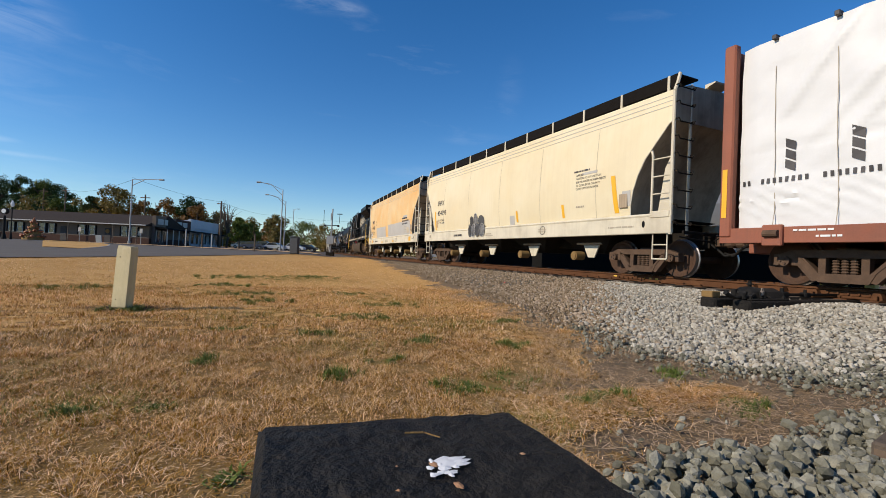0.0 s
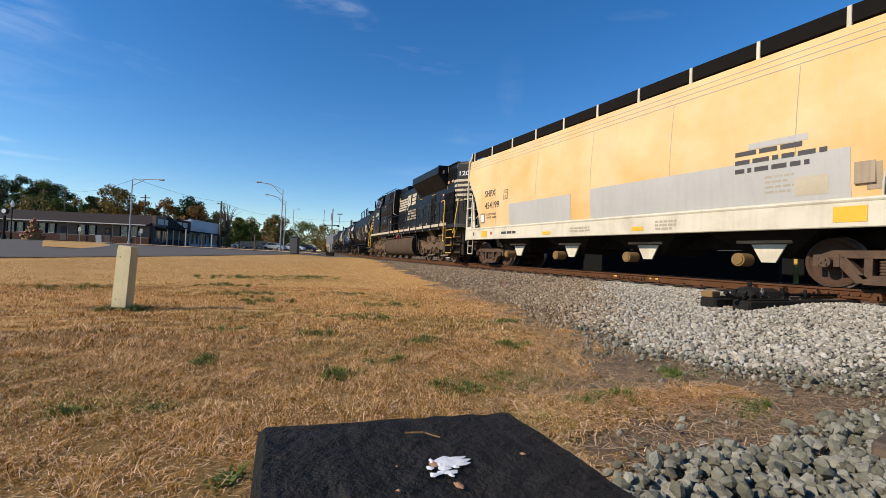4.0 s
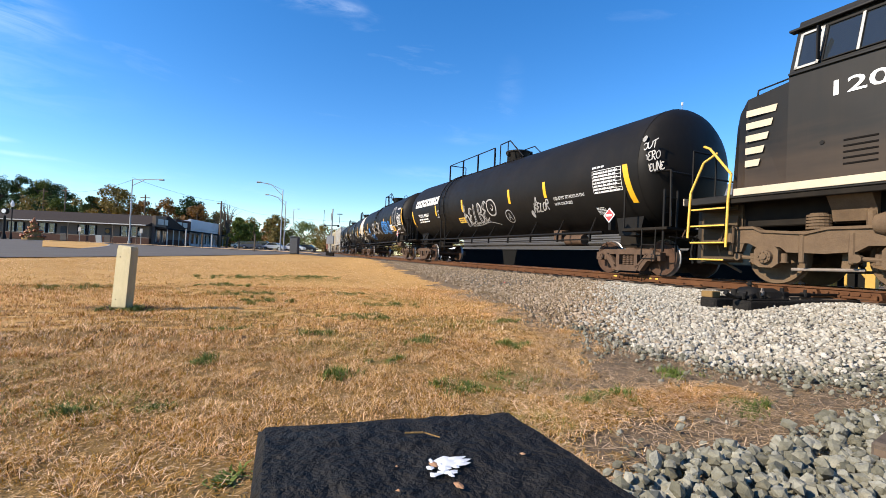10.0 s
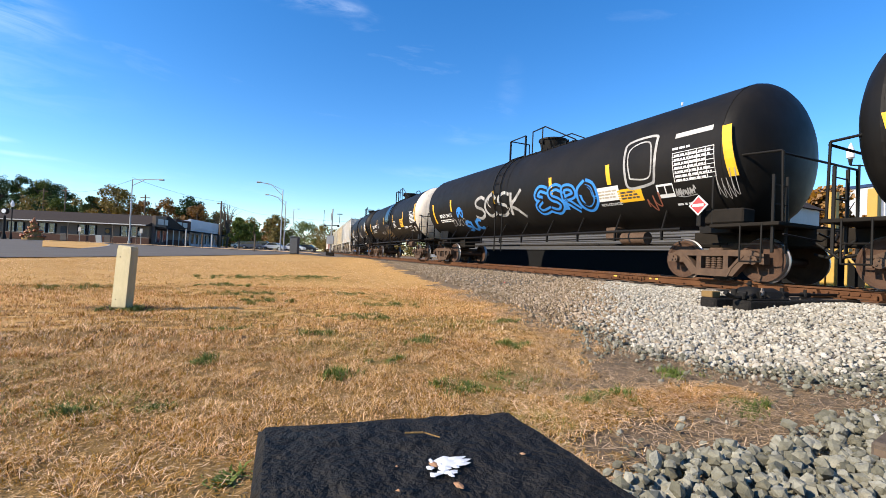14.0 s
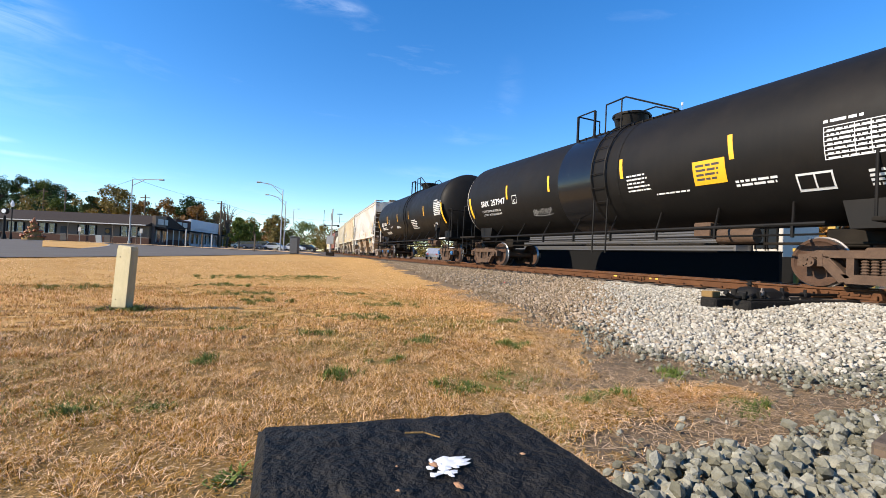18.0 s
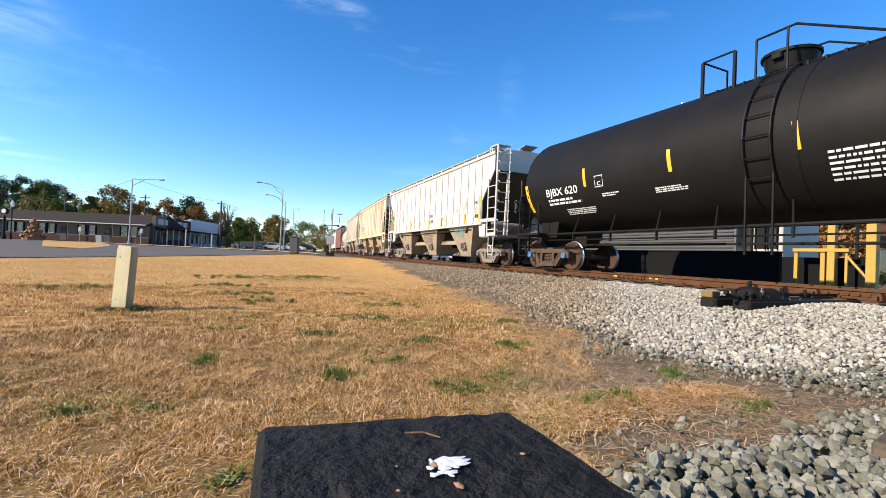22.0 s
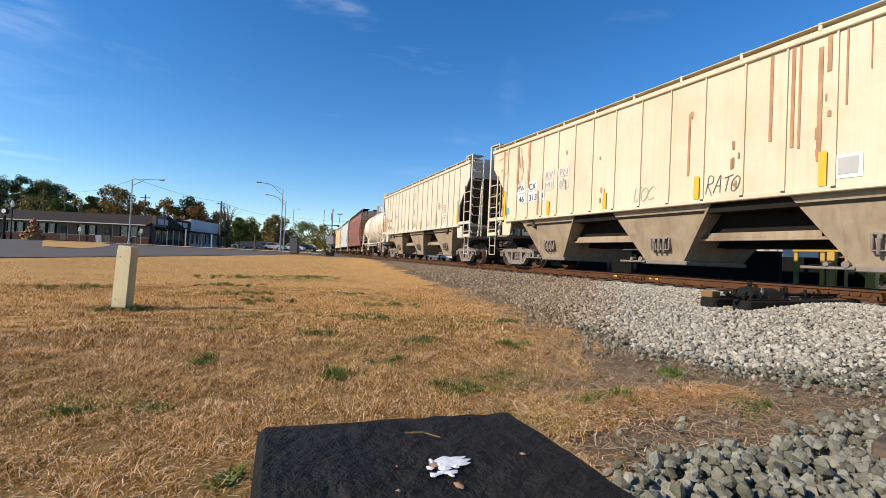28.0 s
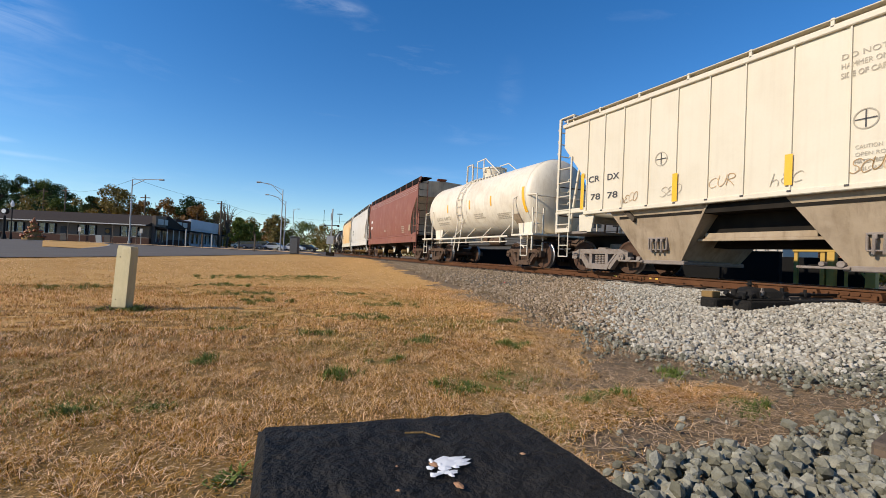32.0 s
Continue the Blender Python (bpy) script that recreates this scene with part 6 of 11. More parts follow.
def loco_truck(car, sg):
    """A three-axle truck with cast frame, journal boxes, springs, dampers and brake gear."""
    y0 = sg * 6.58
    tr = part("truck", Geo().box(-0.85, 0.85, y0 - 2.2, y0 + 2.2, 0.75, 1.05, 0.04), "loco_truck", car)
    for sx in (-1, 1):
        x = sx * 1.0
        top = [(-2.85, 0.86), (-2.8, 1.05), (-2.66, 1.14), (-2.2, 1.14), (-2.05, 1.06), (-1.3, 1.0), (-0.95, 1.08), (0.95, 1.08), (1.3, 1.0), (2.05, 1.06), (2.2, 1.14), (2.66, 1.14), (2.8, 1.05), (2.85, 0.86)]
        low = [(2.62, 0.80), (2.3, 0.80), (2.15, 0.72), (1.72, 0.72), (1.6, 0.62), (1.0, 0.60), (0.55, 0.64), (0.4, 0.74), (-0.4, 0.74), (-0.55, 0.64), (-1.0, 0.60), (-1.6, 0.62), (-1.72, 0.72), (-2.15, 0.72), (-2.3, 0.80), (-2.62, 0.80)]
        fr = part("side_frame", Geo().prism([(y0 + a, b) for a, b in top + low], x, x + sx * 0.17), "loco_truck", tr)
        part("frame_flange", Geo().prism([(y0 + a, b) for a, b in top + [(c, d - 0.05) for c, d in top[::-1]]], x + sx * 0.17, x + sx * 0.21), "loco_truck", fr)
        for dy in (-1.36, -0.62, 0.62, 1.36):
            part("pedestal_leg", Geo().box(x, x + sx * 0.19, y0 + dy - 0.045, y0 + dy + 0.045, 0.42, 0.98, 0.02), "loco_truck", fr)
        for dy in (-2.5, 2.5):
            part("tow_plate", Geo().prism([(y0 + dy - 0.13, 0.84), (y0 + dy + 0.13, 0.84), (y0 + dy + 0.13, 0.62), (y0 + dy - 0.06, 0.62)], x + sx * 0.05, x + sx * 0.16), "loco_truck", fr)
        for dy in (-1.95, 0.0, 1.95):
            box = [(-0.22, 0.40), (-0.22, 0.66), (-0.15, 0.74), (0.15, 0.74), (0.22, 0.66), (0.22, 0.40), (0.12, 0.32), (-0.12, 0.32)]
            jb = part("journal_box", Geo().prism([(y0 + dy + a, b) for a, b in box], x - sx * 0.03, x + sx * 0.2), "loco_truck", tr)
            cap = Geo().tube((x + sx * 0.2, y0 + dy, 0.53), (x + sx * 0.27, y0 + dy, 0.53), 0.135, 18, 0.125).tube((x + sx * 0.27, y0 + dy, 0.53), (x + sx * 0.30, y0 + dy, 0.53), 0.06, 12)
            part("journal_cap", bolt_ring(cap, x + sx * 0.26, x + sx * 0.29, y0 + dy, 0.53, 0.095), "loco_truck", jb)
            part("traction_rod", Geo().tube((x + sx * 0.12, y0 + dy + 0.22, 0.50), (x + sx * 0.12, y0 + dy + 0.55, 0.52), 0.04, 8).tube((x + sx * 0.08, y0 + dy + 0.55, 0.52), (x + sx * 0.2, y0 + dy + 0.55, 0.52), 0.075, 10), "loco_truck", jb)
            for q in (-1, 1):
                part("journal_spring", Geo().tube((x + sx * 0.1, y0 + dy + q * 0.28, 0.42), (x + sx * 0.1, y0 + dy + q * 0.28, 0.60), 0.055, 10).tube((x + sx * 0.1, y0 + dy + q * 0.28, 0.42), (x + sx * 0.1, y0 + dy + q * 0.28, 0.44), 0.075, 10), "loco_truck", jb)
        # rubber spring stacks
        for dy in (-0.85, 1.15):
            st = Geo()
            for k in range(5):
                st.tube((x + sx * 0.05, y0 + dy, 1.05 + k * 0.055), (x + sx * 0.05, y0 + dy, 1.09 + k * 0.055), 0.19, 16)
            st.tube((x + sx * 0.05, y0 + dy, 1.05), (x + sx * 0.05, y0 + dy, 1.34), 0.14, 12)
            part("rubber_spring", st, "loco_truck", tr)
        # brake cylinders with their brackets
        for dy, q in ((0.1, 0.20), (-1.75, 0.17)):
            br = part("brake_cylinder", Geo().rings([[(x + sx * 0.12 + r * math.cos(2 * math.pi * i / 14), y0 + dy + yy, 1.10 + r * math.sin(2 * math.pi * i / 14)) for i in range(14)] for yy, r in ((-0.30, 0.05), (-0.28, q * 0.7), (-0.12, q * 0.95), (0.1, q), (0.22, q * 0.8), (0.26, 0.06))]), "loco_truck", tr, smooth=True)
            part("cylinder_bracket", Geo().box(x, x + sx * 0.14, y0 + dy + 0.24, y0 + dy + 0.36, 1.0, 1.36, 0.03).tube((x + sx * 0.1, y0 + dy + 0.3, 1.3), (x + sx * 0.1, y0 + dy + 0.3, 1.45), 0.03, 6), "loco_truck", br)
            part("brake_pipe", Geo().pipe([(x + sx * 0.14, y0 + dy - 0.28, 1.12), (x + sx * 0.16, y0 + dy - 0.55, 1.16), (x + sx * 0.14, y0 + dy - 0.8, 1.12), (x + sx * 0.12, y0 + dy - 1.1, 1.2)], 0.02, 6), "loco_truck", br)
        for dy in (-2.6, 2.6):
            part("damper", Geo().tube((x + sx * 0.24, y0 + dy, 0.56), (x + sx * 0.24, y0 + dy, 0.84), 0.045, 10).tube((x + sx * 0.24, y0 + dy, 0.80), (x + sx * 0.24, y0 + dy, 1.12), 0.07, 12).box(x + sx * 0.14, x + sx * 0.28, y0 + dy - 0.05, y0 + dy + 0.05, 1.1, 1.16, 0.01), "loco_truck", tr)
        for dy in (-1.25, -0.55, 0.75, 1.4):
            part("brake_shoe", Geo().prism([(y0 + dy - 0.07, 0.74), (y0 + dy + 0.07, 0.74), (y0 + dy + 0.1, 0.36), (y0 + dy - 0.02, 0.30)], x - sx * 0.22, x - sx * 0.05), "loco_truck", tr)
        part("brake_rod", Geo().tube((x - sx * 0.02, y0 - 1.6, 0.33), (x - sx * 0.02, y0 - 0.5, 0.30), 0.03, 8).tube((x - sx * 0.02, y0 + 0.5, 0.33), (x - sx * 0.02, y0 + 1.6, 0.30), 0.03, 8).box(x - sx * 0.06, x + sx * 0.02, y0 - 1.2, y0 - 0.95, 0.27, 0.36, 0.01), "truck_grey", tr)
        part("sand_hose", Geo().pipe([(x + sx * 0.05, y0 - 2.75, 1.3), (x + sx * 0.12, y0 - 2.9, 0.8), (x + sx * 0.05, y0 - 2.85, 0.4), (x - sx * 0.15, y0 - 2.6, 0.2)], 0.028, 8), "loco_truck", tr)
        part("sand_hose", Geo().pipe([(x + sx * 0.05, y0 + 2.75, 1.3), (x + sx * 0.14, y0 + 2.95, 0.8), (x + sx * 0.05, y0 + 2.9, 0.42), (x - sx * 0.15, y0 + 2.6, 0.2)], 0.028, 8), "loco_truck", tr)
    for dy in (-1.95, 0.0, 1.95):
        w = part("wheelset", LOCO_WHEEL_ME, "loco_truck", tr, loc=(0, y0 + dy, 0.53))
        WHEELS.append((w, 0.53))
    return tr


def locomotive(s0):
    car = thing("diesel_locomotive", "black six-axle freight locomotive with cream stripes, dusty trucks and yellow handrails", "locomotive", group="cars of the freight train")
    TRAIN.append((car, s0, 6.55))
    L = 10.1
    part("frame", Geo().box(-0.95, 0.95, -L, L, 1.15, 1.70, 0.02), "dark_under", car)
    part("walkway", Geo().box(-1.53, 1.53, -L + 0.9, L - 1.0, 1.70, 1.78, 0.01), "loco", car)
    for sx in (-1, 1):
        part("sill_stripe", Geo().box(sx * 1.52, sx * 1.56, -L + 1.0, 5.85, 1.745, 1.885, 0.008), "stripe", car, "cream stripe along the walkway edge")
        part("side_skirt", Geo().box(sx * 1.38, sx * 1.5, -L + 1.0, L - 1.0, 1.60, 1.72, 0.01), "dark_under", car)
    # long hood
    part("hood", Geo().along([(-0.95, 1.78), (-0.95, 4.50), (-0.90, 4.60), (-0.80, 4.68), (0.80, 4.68), (0.90, 4.60), (0.95, 4.50), (0.95, 1.78)], -7.6, 2.2), "loco", car)
    plan = [(-1.0, -7.55), (-1.0, -8.98), (-0.48, -9.6), (0.48, -9.6), (1.0, -8.98), (1.0, -7.55)]
    part("rear_hood", Geo().rings([[(x, y, 1.78) for x, y in plan], [(x, y, 4.78) for x, y in plan], [(x * 0.96, y + 0.03, 4.90) for x, y in plan]]), "loco", car)
    part("hood_roof_lip", Geo().box(-1.03, 1.03, -9.0, -7.5, 4.86, 4.92, 0.01), "black_iron", car)
    for k, (y0, y1) in enumerate(((-7.9, -7.62), (-9.02, -8.9))):
        for z in (4.55, 3.7, 3.1):
            part("worn_edge", Geo().box(-1.006, -1.001, y0 if k else -7.72, (y0 if k else -7.72) + 0.05, z, z + (0.32 if z > 4 else 0.2)), "worn_streak", car)
    # radiator grille at the hood's end: a flat plate coloured near-black for the deep opening, with upright bars and
    # cross rails
    gr = part("radiator_grille", Geo().box(-1.012, -0.99, -8.82, -7.66, 2.0, 3.42, 0.004), "mesh_dark", car)
    for k in range(11):
        y = -8.80 + k * 0.113
        part("grille_bar", Geo().box(-1.10, -1.03, y, y + 0.035, 1.98, 3.45, 0.008), "black_iron", gr)
    for z in (1.96, 2.45, 2.95, 3.44):
        part("grille_rail", Geo().box(-1.09, -1.02, -8.84, -7.64, z, z + 0.045, 0.008), "black_iron", gr)
    for y, z in ((-8.5, 3.98), (-7.95, 3.98), (-7.25, 3.42)):
        part("warning_label", Geo().box(-1.012, -1.0, y, y + 0.2, z, z + 0.12), "loco_sticker", car)
    for k in range(5):
        lv = part("louvre_bank", Geo().box(-1.008, -1.0, -8.86 + k * 0.235, -8.68 + k * 0.235, 4.08, 4.66, 0.002), "loco", car)
        for r in range(7):
            z = 4.12 + r * 0.077
            part("louvre", Geo().prism([(-8.85 + k * 0.235, z), (-8.69 + k * 0.235, z), (-8.69 + k * 0.235, z + 0.035), (-8.85 + k * 0.235, z + 0.035)], -1.03, -1.008), "mesh_dark", lv)
    # flared radiator: a plain band on top, slanting slats below
    for sx in (-1, 1):
        fl = part("radiator_flare", Geo().along([(sx * 0.93, 3.78), (sx * 1.50, 4.50), (sx * 1.50, 4.86), (sx * 1.42, 4.92), (sx * 0.3, 4.94), (sx * 0.3, 3.78)], -7.62, -2.95), "loco", car)
        part("radiator_screen", Geo().add([(sx * 0.955, -7.5, 3.80), (sx * 0.955, -3.05, 3.80), (sx * 1.515, -3.05, 4.51), (sx * 1.515, -7.5, 4.51)], [(0, 1, 2, 3)]), "mesh_dark", fl)
        part("flare_lip", Geo().box(sx * 1.49, sx * 1.53, -7.62, -2.95, 4.49, 4.56, 0.008), "loco", fl)
        for k in range(2):
            part("flare_rib", Geo().along([(sx * 0.95, 3.78), (sx * 1.53, 4.52), (sx * 1.53, 4.56), (sx * 0.93, 3.84)], -6.1 + k * 1.5, -6.03 + k * 1.5), "loco", fl)
        slat = Geo().add([(sx * 0.965, 0, 3.79), (sx * 0.965, 0.05, 3.79), (sx * 1.525, 0.05, 4.5), (sx * 1.525, 0, 4.5), (sx * 0.94, 0.025, 3.82), (sx * 1.5, 0.025, 4.53)], [(0, 1, 2, 3), (0, 3, 5, 4), (1, 4, 5, 2)]).mesh("flare_slat")
        slat.materials.append(M["grille_slat"])
        for k in range(40):
            part("flare_slat", slat, "grille_slat", fl, loc=(0, -7.46 + k * 0.111, 0))
        part("flare_end_plate", Geo().along([(sx * 0.97, 3.76), (sx * 1.54, 4.47), (sx * 1.54, 4.90), (sx * 0.97, 4.92)], -7.68, -7.62), "black_iron", fl)
        part("lifting_eye", Geo().box(sx * 1.18, sx * 1.3, -7.72, -7.68, 4.5, 4.66, 0.01), "worn_streak", fl)
    part("roof_grab", Geo().pipe([(-0.4, -9.3, 4.9), (-0.4, -9.3, 5.0), (0.3, -9.3, 5.0), (0.3, -9.3, 4.9)], 0.02, 6), "black_iron", car)
    # reservoirs, ducts and cables under the walkway
    for sx in (-1, 1):
        part("air_reservoir", Geo().tube((sx * 1.12, -2.9, 1.47), (sx * 1.12, 2.6, 1.47), 0.13, 14), "dark_under", car, smooth=True)
        for y0 in (-6.25, 6.9):
            part("traction_duct", Geo().along([(sx * 1.0, 1.18), (sx * 1.06, 1.18), (sx * 1.12, 1.38), (sx * 1.32, 1.62), (sx * 1.32, 1.68), (sx * 1.0, 1.68)], y0, y0 + 0.62), "loco_truck", car)
        part("equaliser_beam", Geo().box(sx * 1.0, sx * 1.3, -9.0, -7.4, 1.27, 1.36, 0.02), "loco_truck", car)
        part("cable_run", Geo().pipe([(sx * 1.35, -3.4, 1.5), (sx * 1.38, -3.8, 1.46), (sx * 1.40, -4.05, 1.2), (sx * 1.40, -4.1, 0.7), (sx * 1.30, -3.75, 0.36), (sx * 1.1, -3.3, 0.3)], 0.035, 8), "black_iron", car)
        part("cable_run", Geo().pipe([(sx * 1.35, 3.4, 1.35), (sx * 1.38, 3.75, 1.2), (sx * 1.40, 3.9, 0.8), (sx * 1.36, 4.1, 0.42), (sx * 1.1, 4.5, 0.4)], 0.035, 8), "loco_truck", car)
        for y in (4.3, 4.85, 5.5):
            part("slack_cable", Geo().pipe([(sx * 1.36, y - 0.22, 1.62), (sx * 1.38, y - 0.15, 1.46), (sx * 1.38, y, 1.40), (sx * 1.38, y + 0.15, 1.46), (sx * 1.36, y + 0.2, 1.62)], 0.016, 6), "truck_grey", car)
        part("slack_cable", Geo().pipe([(sx * 1.36, 6.0, 1.6), (sx * 1.3, 5.6, 1.42), (sx * 1.2, 5.2, 1.3)], 0.02, 6), "truck_grey", car)
    part("step_side_plate", Geo().box(-1.52, -0.95, -9.03, -8.86, 0.42, 1.72, 0.02), "loco_dusty", car)
    # doors along the hood, with latches and streaks of worn paint under them
    rng = random.Random(12)
    y, k = -7.2, 0
    while y < 2.0:
        w = 0.62
        dr = part("hood_door", Geo().box(-0.972, -0.952, y, y + w - 0.03, 1.95, 3.55, 0.006), "loco", car)
        part("latch", Geo().box(-0.995, -0.972, y + 0.05, y + 0.08, 2.6, 2.72).box(-0.995, -0.972, y + 0.05, y + 0.08, 3.1, 3.2), "black_iron", dr)
        if k % 2 == 0:
            part("warning_label", Geo().box(-0.979, -0.974, y + 0.25, y + 0.40, 2.02, 2.14), "loco_sticker", dr)
        if -6.6 < y < 1.9 and k % 4 != 1:
            for z in (3.25, 2.75, 2.2):
                if rng.random() < 0.72:
                    h, q = rng.uniform(0.12, 0.34), y + rng.uniform(-0.03, 0.03)
                    part("paint_run", Geo().prism([(q, z), (q + 0.018, z - h * 0.8), (q + 0.034, z - h), (q + 0.045, z - 0.02)], -0.979, -0.974), "worn_streak", dr)
                    if rng.random() < 0.5:
                        part("paint_run", Geo().prism([(q + 0.09, z - 0.05), (q + 0.10, z - h * 0.7), (q + 0.115, z - h * 0.75), (q + 0.12, z - 0.03)], -0.979, -0.974), "worn_streak", dr)
        y += w
        k += 1
    for y in np.arange(-2.6, 2.2, 0.95):
        part("roof_lug", Geo().box(-0.975, -0.945, y, y + 0.07, 4.05, 4.17, 0.01), "black_iron", car)
        q = y + 0.06
        part("paint_run", Geo().prism([(q, 4.0), (q + 0.01, 3.78), (q + 0.03, 3.75), (q + 0.04, 3.98)], -0.956, -0.951), "worn_streak", car)
    part("rust_patch", Geo().prism([(1.75, 4.28), (1.98, 4.30), (2.05, 4.10), (1.92, 3.98), (1.80, 4.02)], -0.958, -0.951), "rust_streak", car, "patch of rust on black paint")
    slat_grille(car, -0.978, -5.75, -5.2, 2.1, 3.5, 7, "hood_grille_door", "loco")
    for y in (-5.75, -3.5):
        part("yellow_grab", Geo().pipe([(-0.97, y, 3.66), (-1.0, y, 3.66), (-1.0, y + 0.5, 3.66), (-0.97, y + 0.5, 3.66)], 0.018, 6), "yellow_paint", car)
    part("hood_seam", Geo().box(-0.962, -0.951, -2.93, -2.89, 1.8, 4.5), "black_iron", car)
    part("dynamic_brake_hatch", Geo().along([(-0.86, 4.66), (-0.86, 4.92), (-0.78, 5.0), (0.78, 5.0), (0.86, 4.92), (0.86, 4.66)], 0.3, 2.2), "loco", car)
    part("exhaust_stack", Geo().box(-0.35, 0.35, -1.9, -0.7, 4.66, 4.8, 0.03), "black_iron", car)
    horn = Geo().box(-0.35, 0.15, -2.5, -2.42, 4.66, 4.90, 0.01)
    for x, y, l, r in ((-0.30, -2.55, 0.34, 0.10), (-0.05, -2.6, 0.42, 0.115), (0.2, -2.5, 0.28, 0.09)):
        horn.tube((x, y, 4.95), (x, y + l * 0.7, 4.95), r * 0.35, 10, r * 0.45).tube((x, y + l * 0.7, 4.95), (x, y + l, 4.95), r * 0.45, 12, r)
    part("air_horn", horn, "black_iron", car)
    # cabinet behind the cab: lower body, recessed upper deck with its grille, and the louvred intake box
    part("electrical_cabinet", Geo().along([(-1.42, 1.78), (-1.42, 4.02), (-1.30, 4.10), (-1.22, 4.92), (-1.05, 4.98), (1.05, 4.98), (1.22, 4.92), (1.30, 4.10), (1.42, 4.02), (1.42, 1.78)], 2.2, 5.45), "loco_cab", car)
    part("cabinet_link", Geo().box(-1.1, 1.1, 5.45, 5.87, 1.78, 4.9, 0.02), "black_iron", car)
    part("cabinet_skin", Geo().box(-1.44, -1.0, 5.4, 5.86, 1.78, 3.98, 0.01), "loco_cab", car)
    part("cabinet_roof_rail", Geo().pipe([(-1.20, 2.25, 5.02), (-1.20, 5.8, 5.04)], 0.022, 6).tube((-1.2, 3.6, 4.9), (-1.2, 3.6, 5.03), 0.02, 6).tube((-1.2, 5.0, 4.9), (-1.2, 5.0, 5.03), 0.02, 6), "black_iron", car)
    part("walk_grab", Geo().pipe([(-1.45, 5.5, 4.0), (-1.40, 5.5, 4.85), (-1.40, 5.82, 4.88), (-1.45, 5.84, 4.0)], 0.02, 6).tube((-1.42, 5.5, 4.5), (-1.42, 5.83, 4.5), 0.018, 6), "black_iron", car)
    for y0, y1, z0, z1 in ((3.62, 5.4, 2.95, 3.96), (3.62, 5.4, 1.95, 2.88)):
        dr = part("cabinet_door", Geo().box(-1.445, -1.42, y0, y1, z0, z1, 0.01), "loco_cab", car)
        slat_grille(dr, -1.447, y0 + 0.2, y1 - 0.15, z0 + 0.18, z0 + 0.56, 34, "door_louvre")
        part("door_handle", Geo().box(-1.47, -1.445, y0 + 0.35, y0 + 0.5, z0 + 0.03, z0 + 0.08).box(-1.47, -1.445, y1 - 0.5, y1 - 0.38, z0 + 0.03, z0 + 0.08), "steel", dr)
        part("warning_label", Geo().box(-1.452, -1.446, 4.4, 4.56, z1 - 0.14, z1 - 0.04), "loco_sticker", dr)
    box = part("intake_box", Geo().box(-1.50, -1.42, 2.22, 3.5, 2.98, 4.02, 0.02), "loco_cab", car)
    slat_grille(box, -1.502, 2.32, 3.4, 3.08, 3.92, 22)
    slat_grille(car, -1.285, 2.3, 3.3, 4.2, 4.75, 18, "upper_grille")
    part("upper_door", Geo().add([(-1.325, 3.75, 4.14), (-1.325, 5.35, 4.14), (-1.25, 5.35, 4.86), (-1.25, 3.75, 4.86)], [(0, 1, 2, 3)]), "loco_cab", car)
    part("upper_box", Geo().box(-1.36, -1.2, 3.45, 4.2, 4.3, 4.66, 0.02), "loco_cab", car)
    part("cabinet_post", Geo().box(-1.47, -1.40, 3.53, 3.60, 1.78, 4.1, 0.01).box(-1.47, -1.40, 2.14, 2.22, 1.78, 4.3, 0.01), "loco_cab", car)
    part("cabinet_end_pipe", Geo().pipe([(-1.3, 2.15, 4.9), (-1.36, 2.1, 4.2), (-1.38, 2.1, 3.2), (-1.2, 1.9, 3.05)], 0.022, 6), "steel", car)
    part("cabinet_sticker", Geo().box(-1.427, -1.421, 2.55, 2.72, 2.55, 2.66), "loco_sticker", car)
    # cab and nose
    part("cab", Geo().along([(-1.52, 1.72), (-1.52, 3.90), (-1.27, 4.74), (-1.20, 4.96), (-0.7, 5.06), (0.7, 5.06), (1.20, 4.96), (1.27, 4.74), (1.52, 3.90), (1.52, 1.72)], 5.85, 8.05), "loco_cab", car)
    part("cab_roof_lip", Geo().box(-1.36, -1.2, 5.8, 8.16, 4.76, 4.81, 0.01).box(-1.56, -1.5, 5.85, 8.05, 3.86, 3.91, 0.008), "loco", car)
    part("cab_rear_post", Geo().box(-1.545, -1.50, 5.83, 5.91, 1.78, 3.9, 0.008), "loco_cab", car)
    nose = [[(-1.5, 8.05, 1.72), (-1.5, 8.05, 3.78), (1.5, 8.05, 3.78), (1.5, 8.05, 1.72)], [(-1.46, 8.82, 1.72), (-1.43, 8.82, 3.68), (1.43, 8.82, 3.68), (1.46, 8.82, 1.72)], [(-1.40, 9.0, 1.72), (-1.36, 9.0, 3.45), (1.36, 9.0, 3.45), (1.40, 9.0, 1.72)], [(-1.0, 9.35, 1.75), (-0.95, 9.3, 3.3), (0.95, 9.3, 3.3), (1.0, 9.35, 1.75)]]
    part("nose", Geo().rings(nose), "loco_cab", car)
    part("nose_grab", Geo().pipe([(-1.3, 8.1, 3.78), (-1.3, 8.12, 3.92), (-1.3, 8.7, 3.86), (-1.3, 8.72, 3.7)], 0.016, 6), "black_iron", car)
    lean = lambda z: -1.52 + (z - 3.90) * 0.25 / 0.84
    for y0, y1, framed in ((5.98, 6.40, True), (6.48, 7.03, False), (7.07, 7.55, False), (7.62, 7.95, True)):
        z0, z1 = 3.98, 4.66
        pane = part("side_window", Geo().add([(lean(z0) - 0.006, y0, z0), (lean(z0) - 0.006, y1, z0), (lean(z1) - 0.006, y1, z1), (lean(z1) - 0.006, y0, z1)], [(0, 1, 2, 3)]), "glass", car)
        q = 0.045 if framed else 0.02
        fr = Geo()
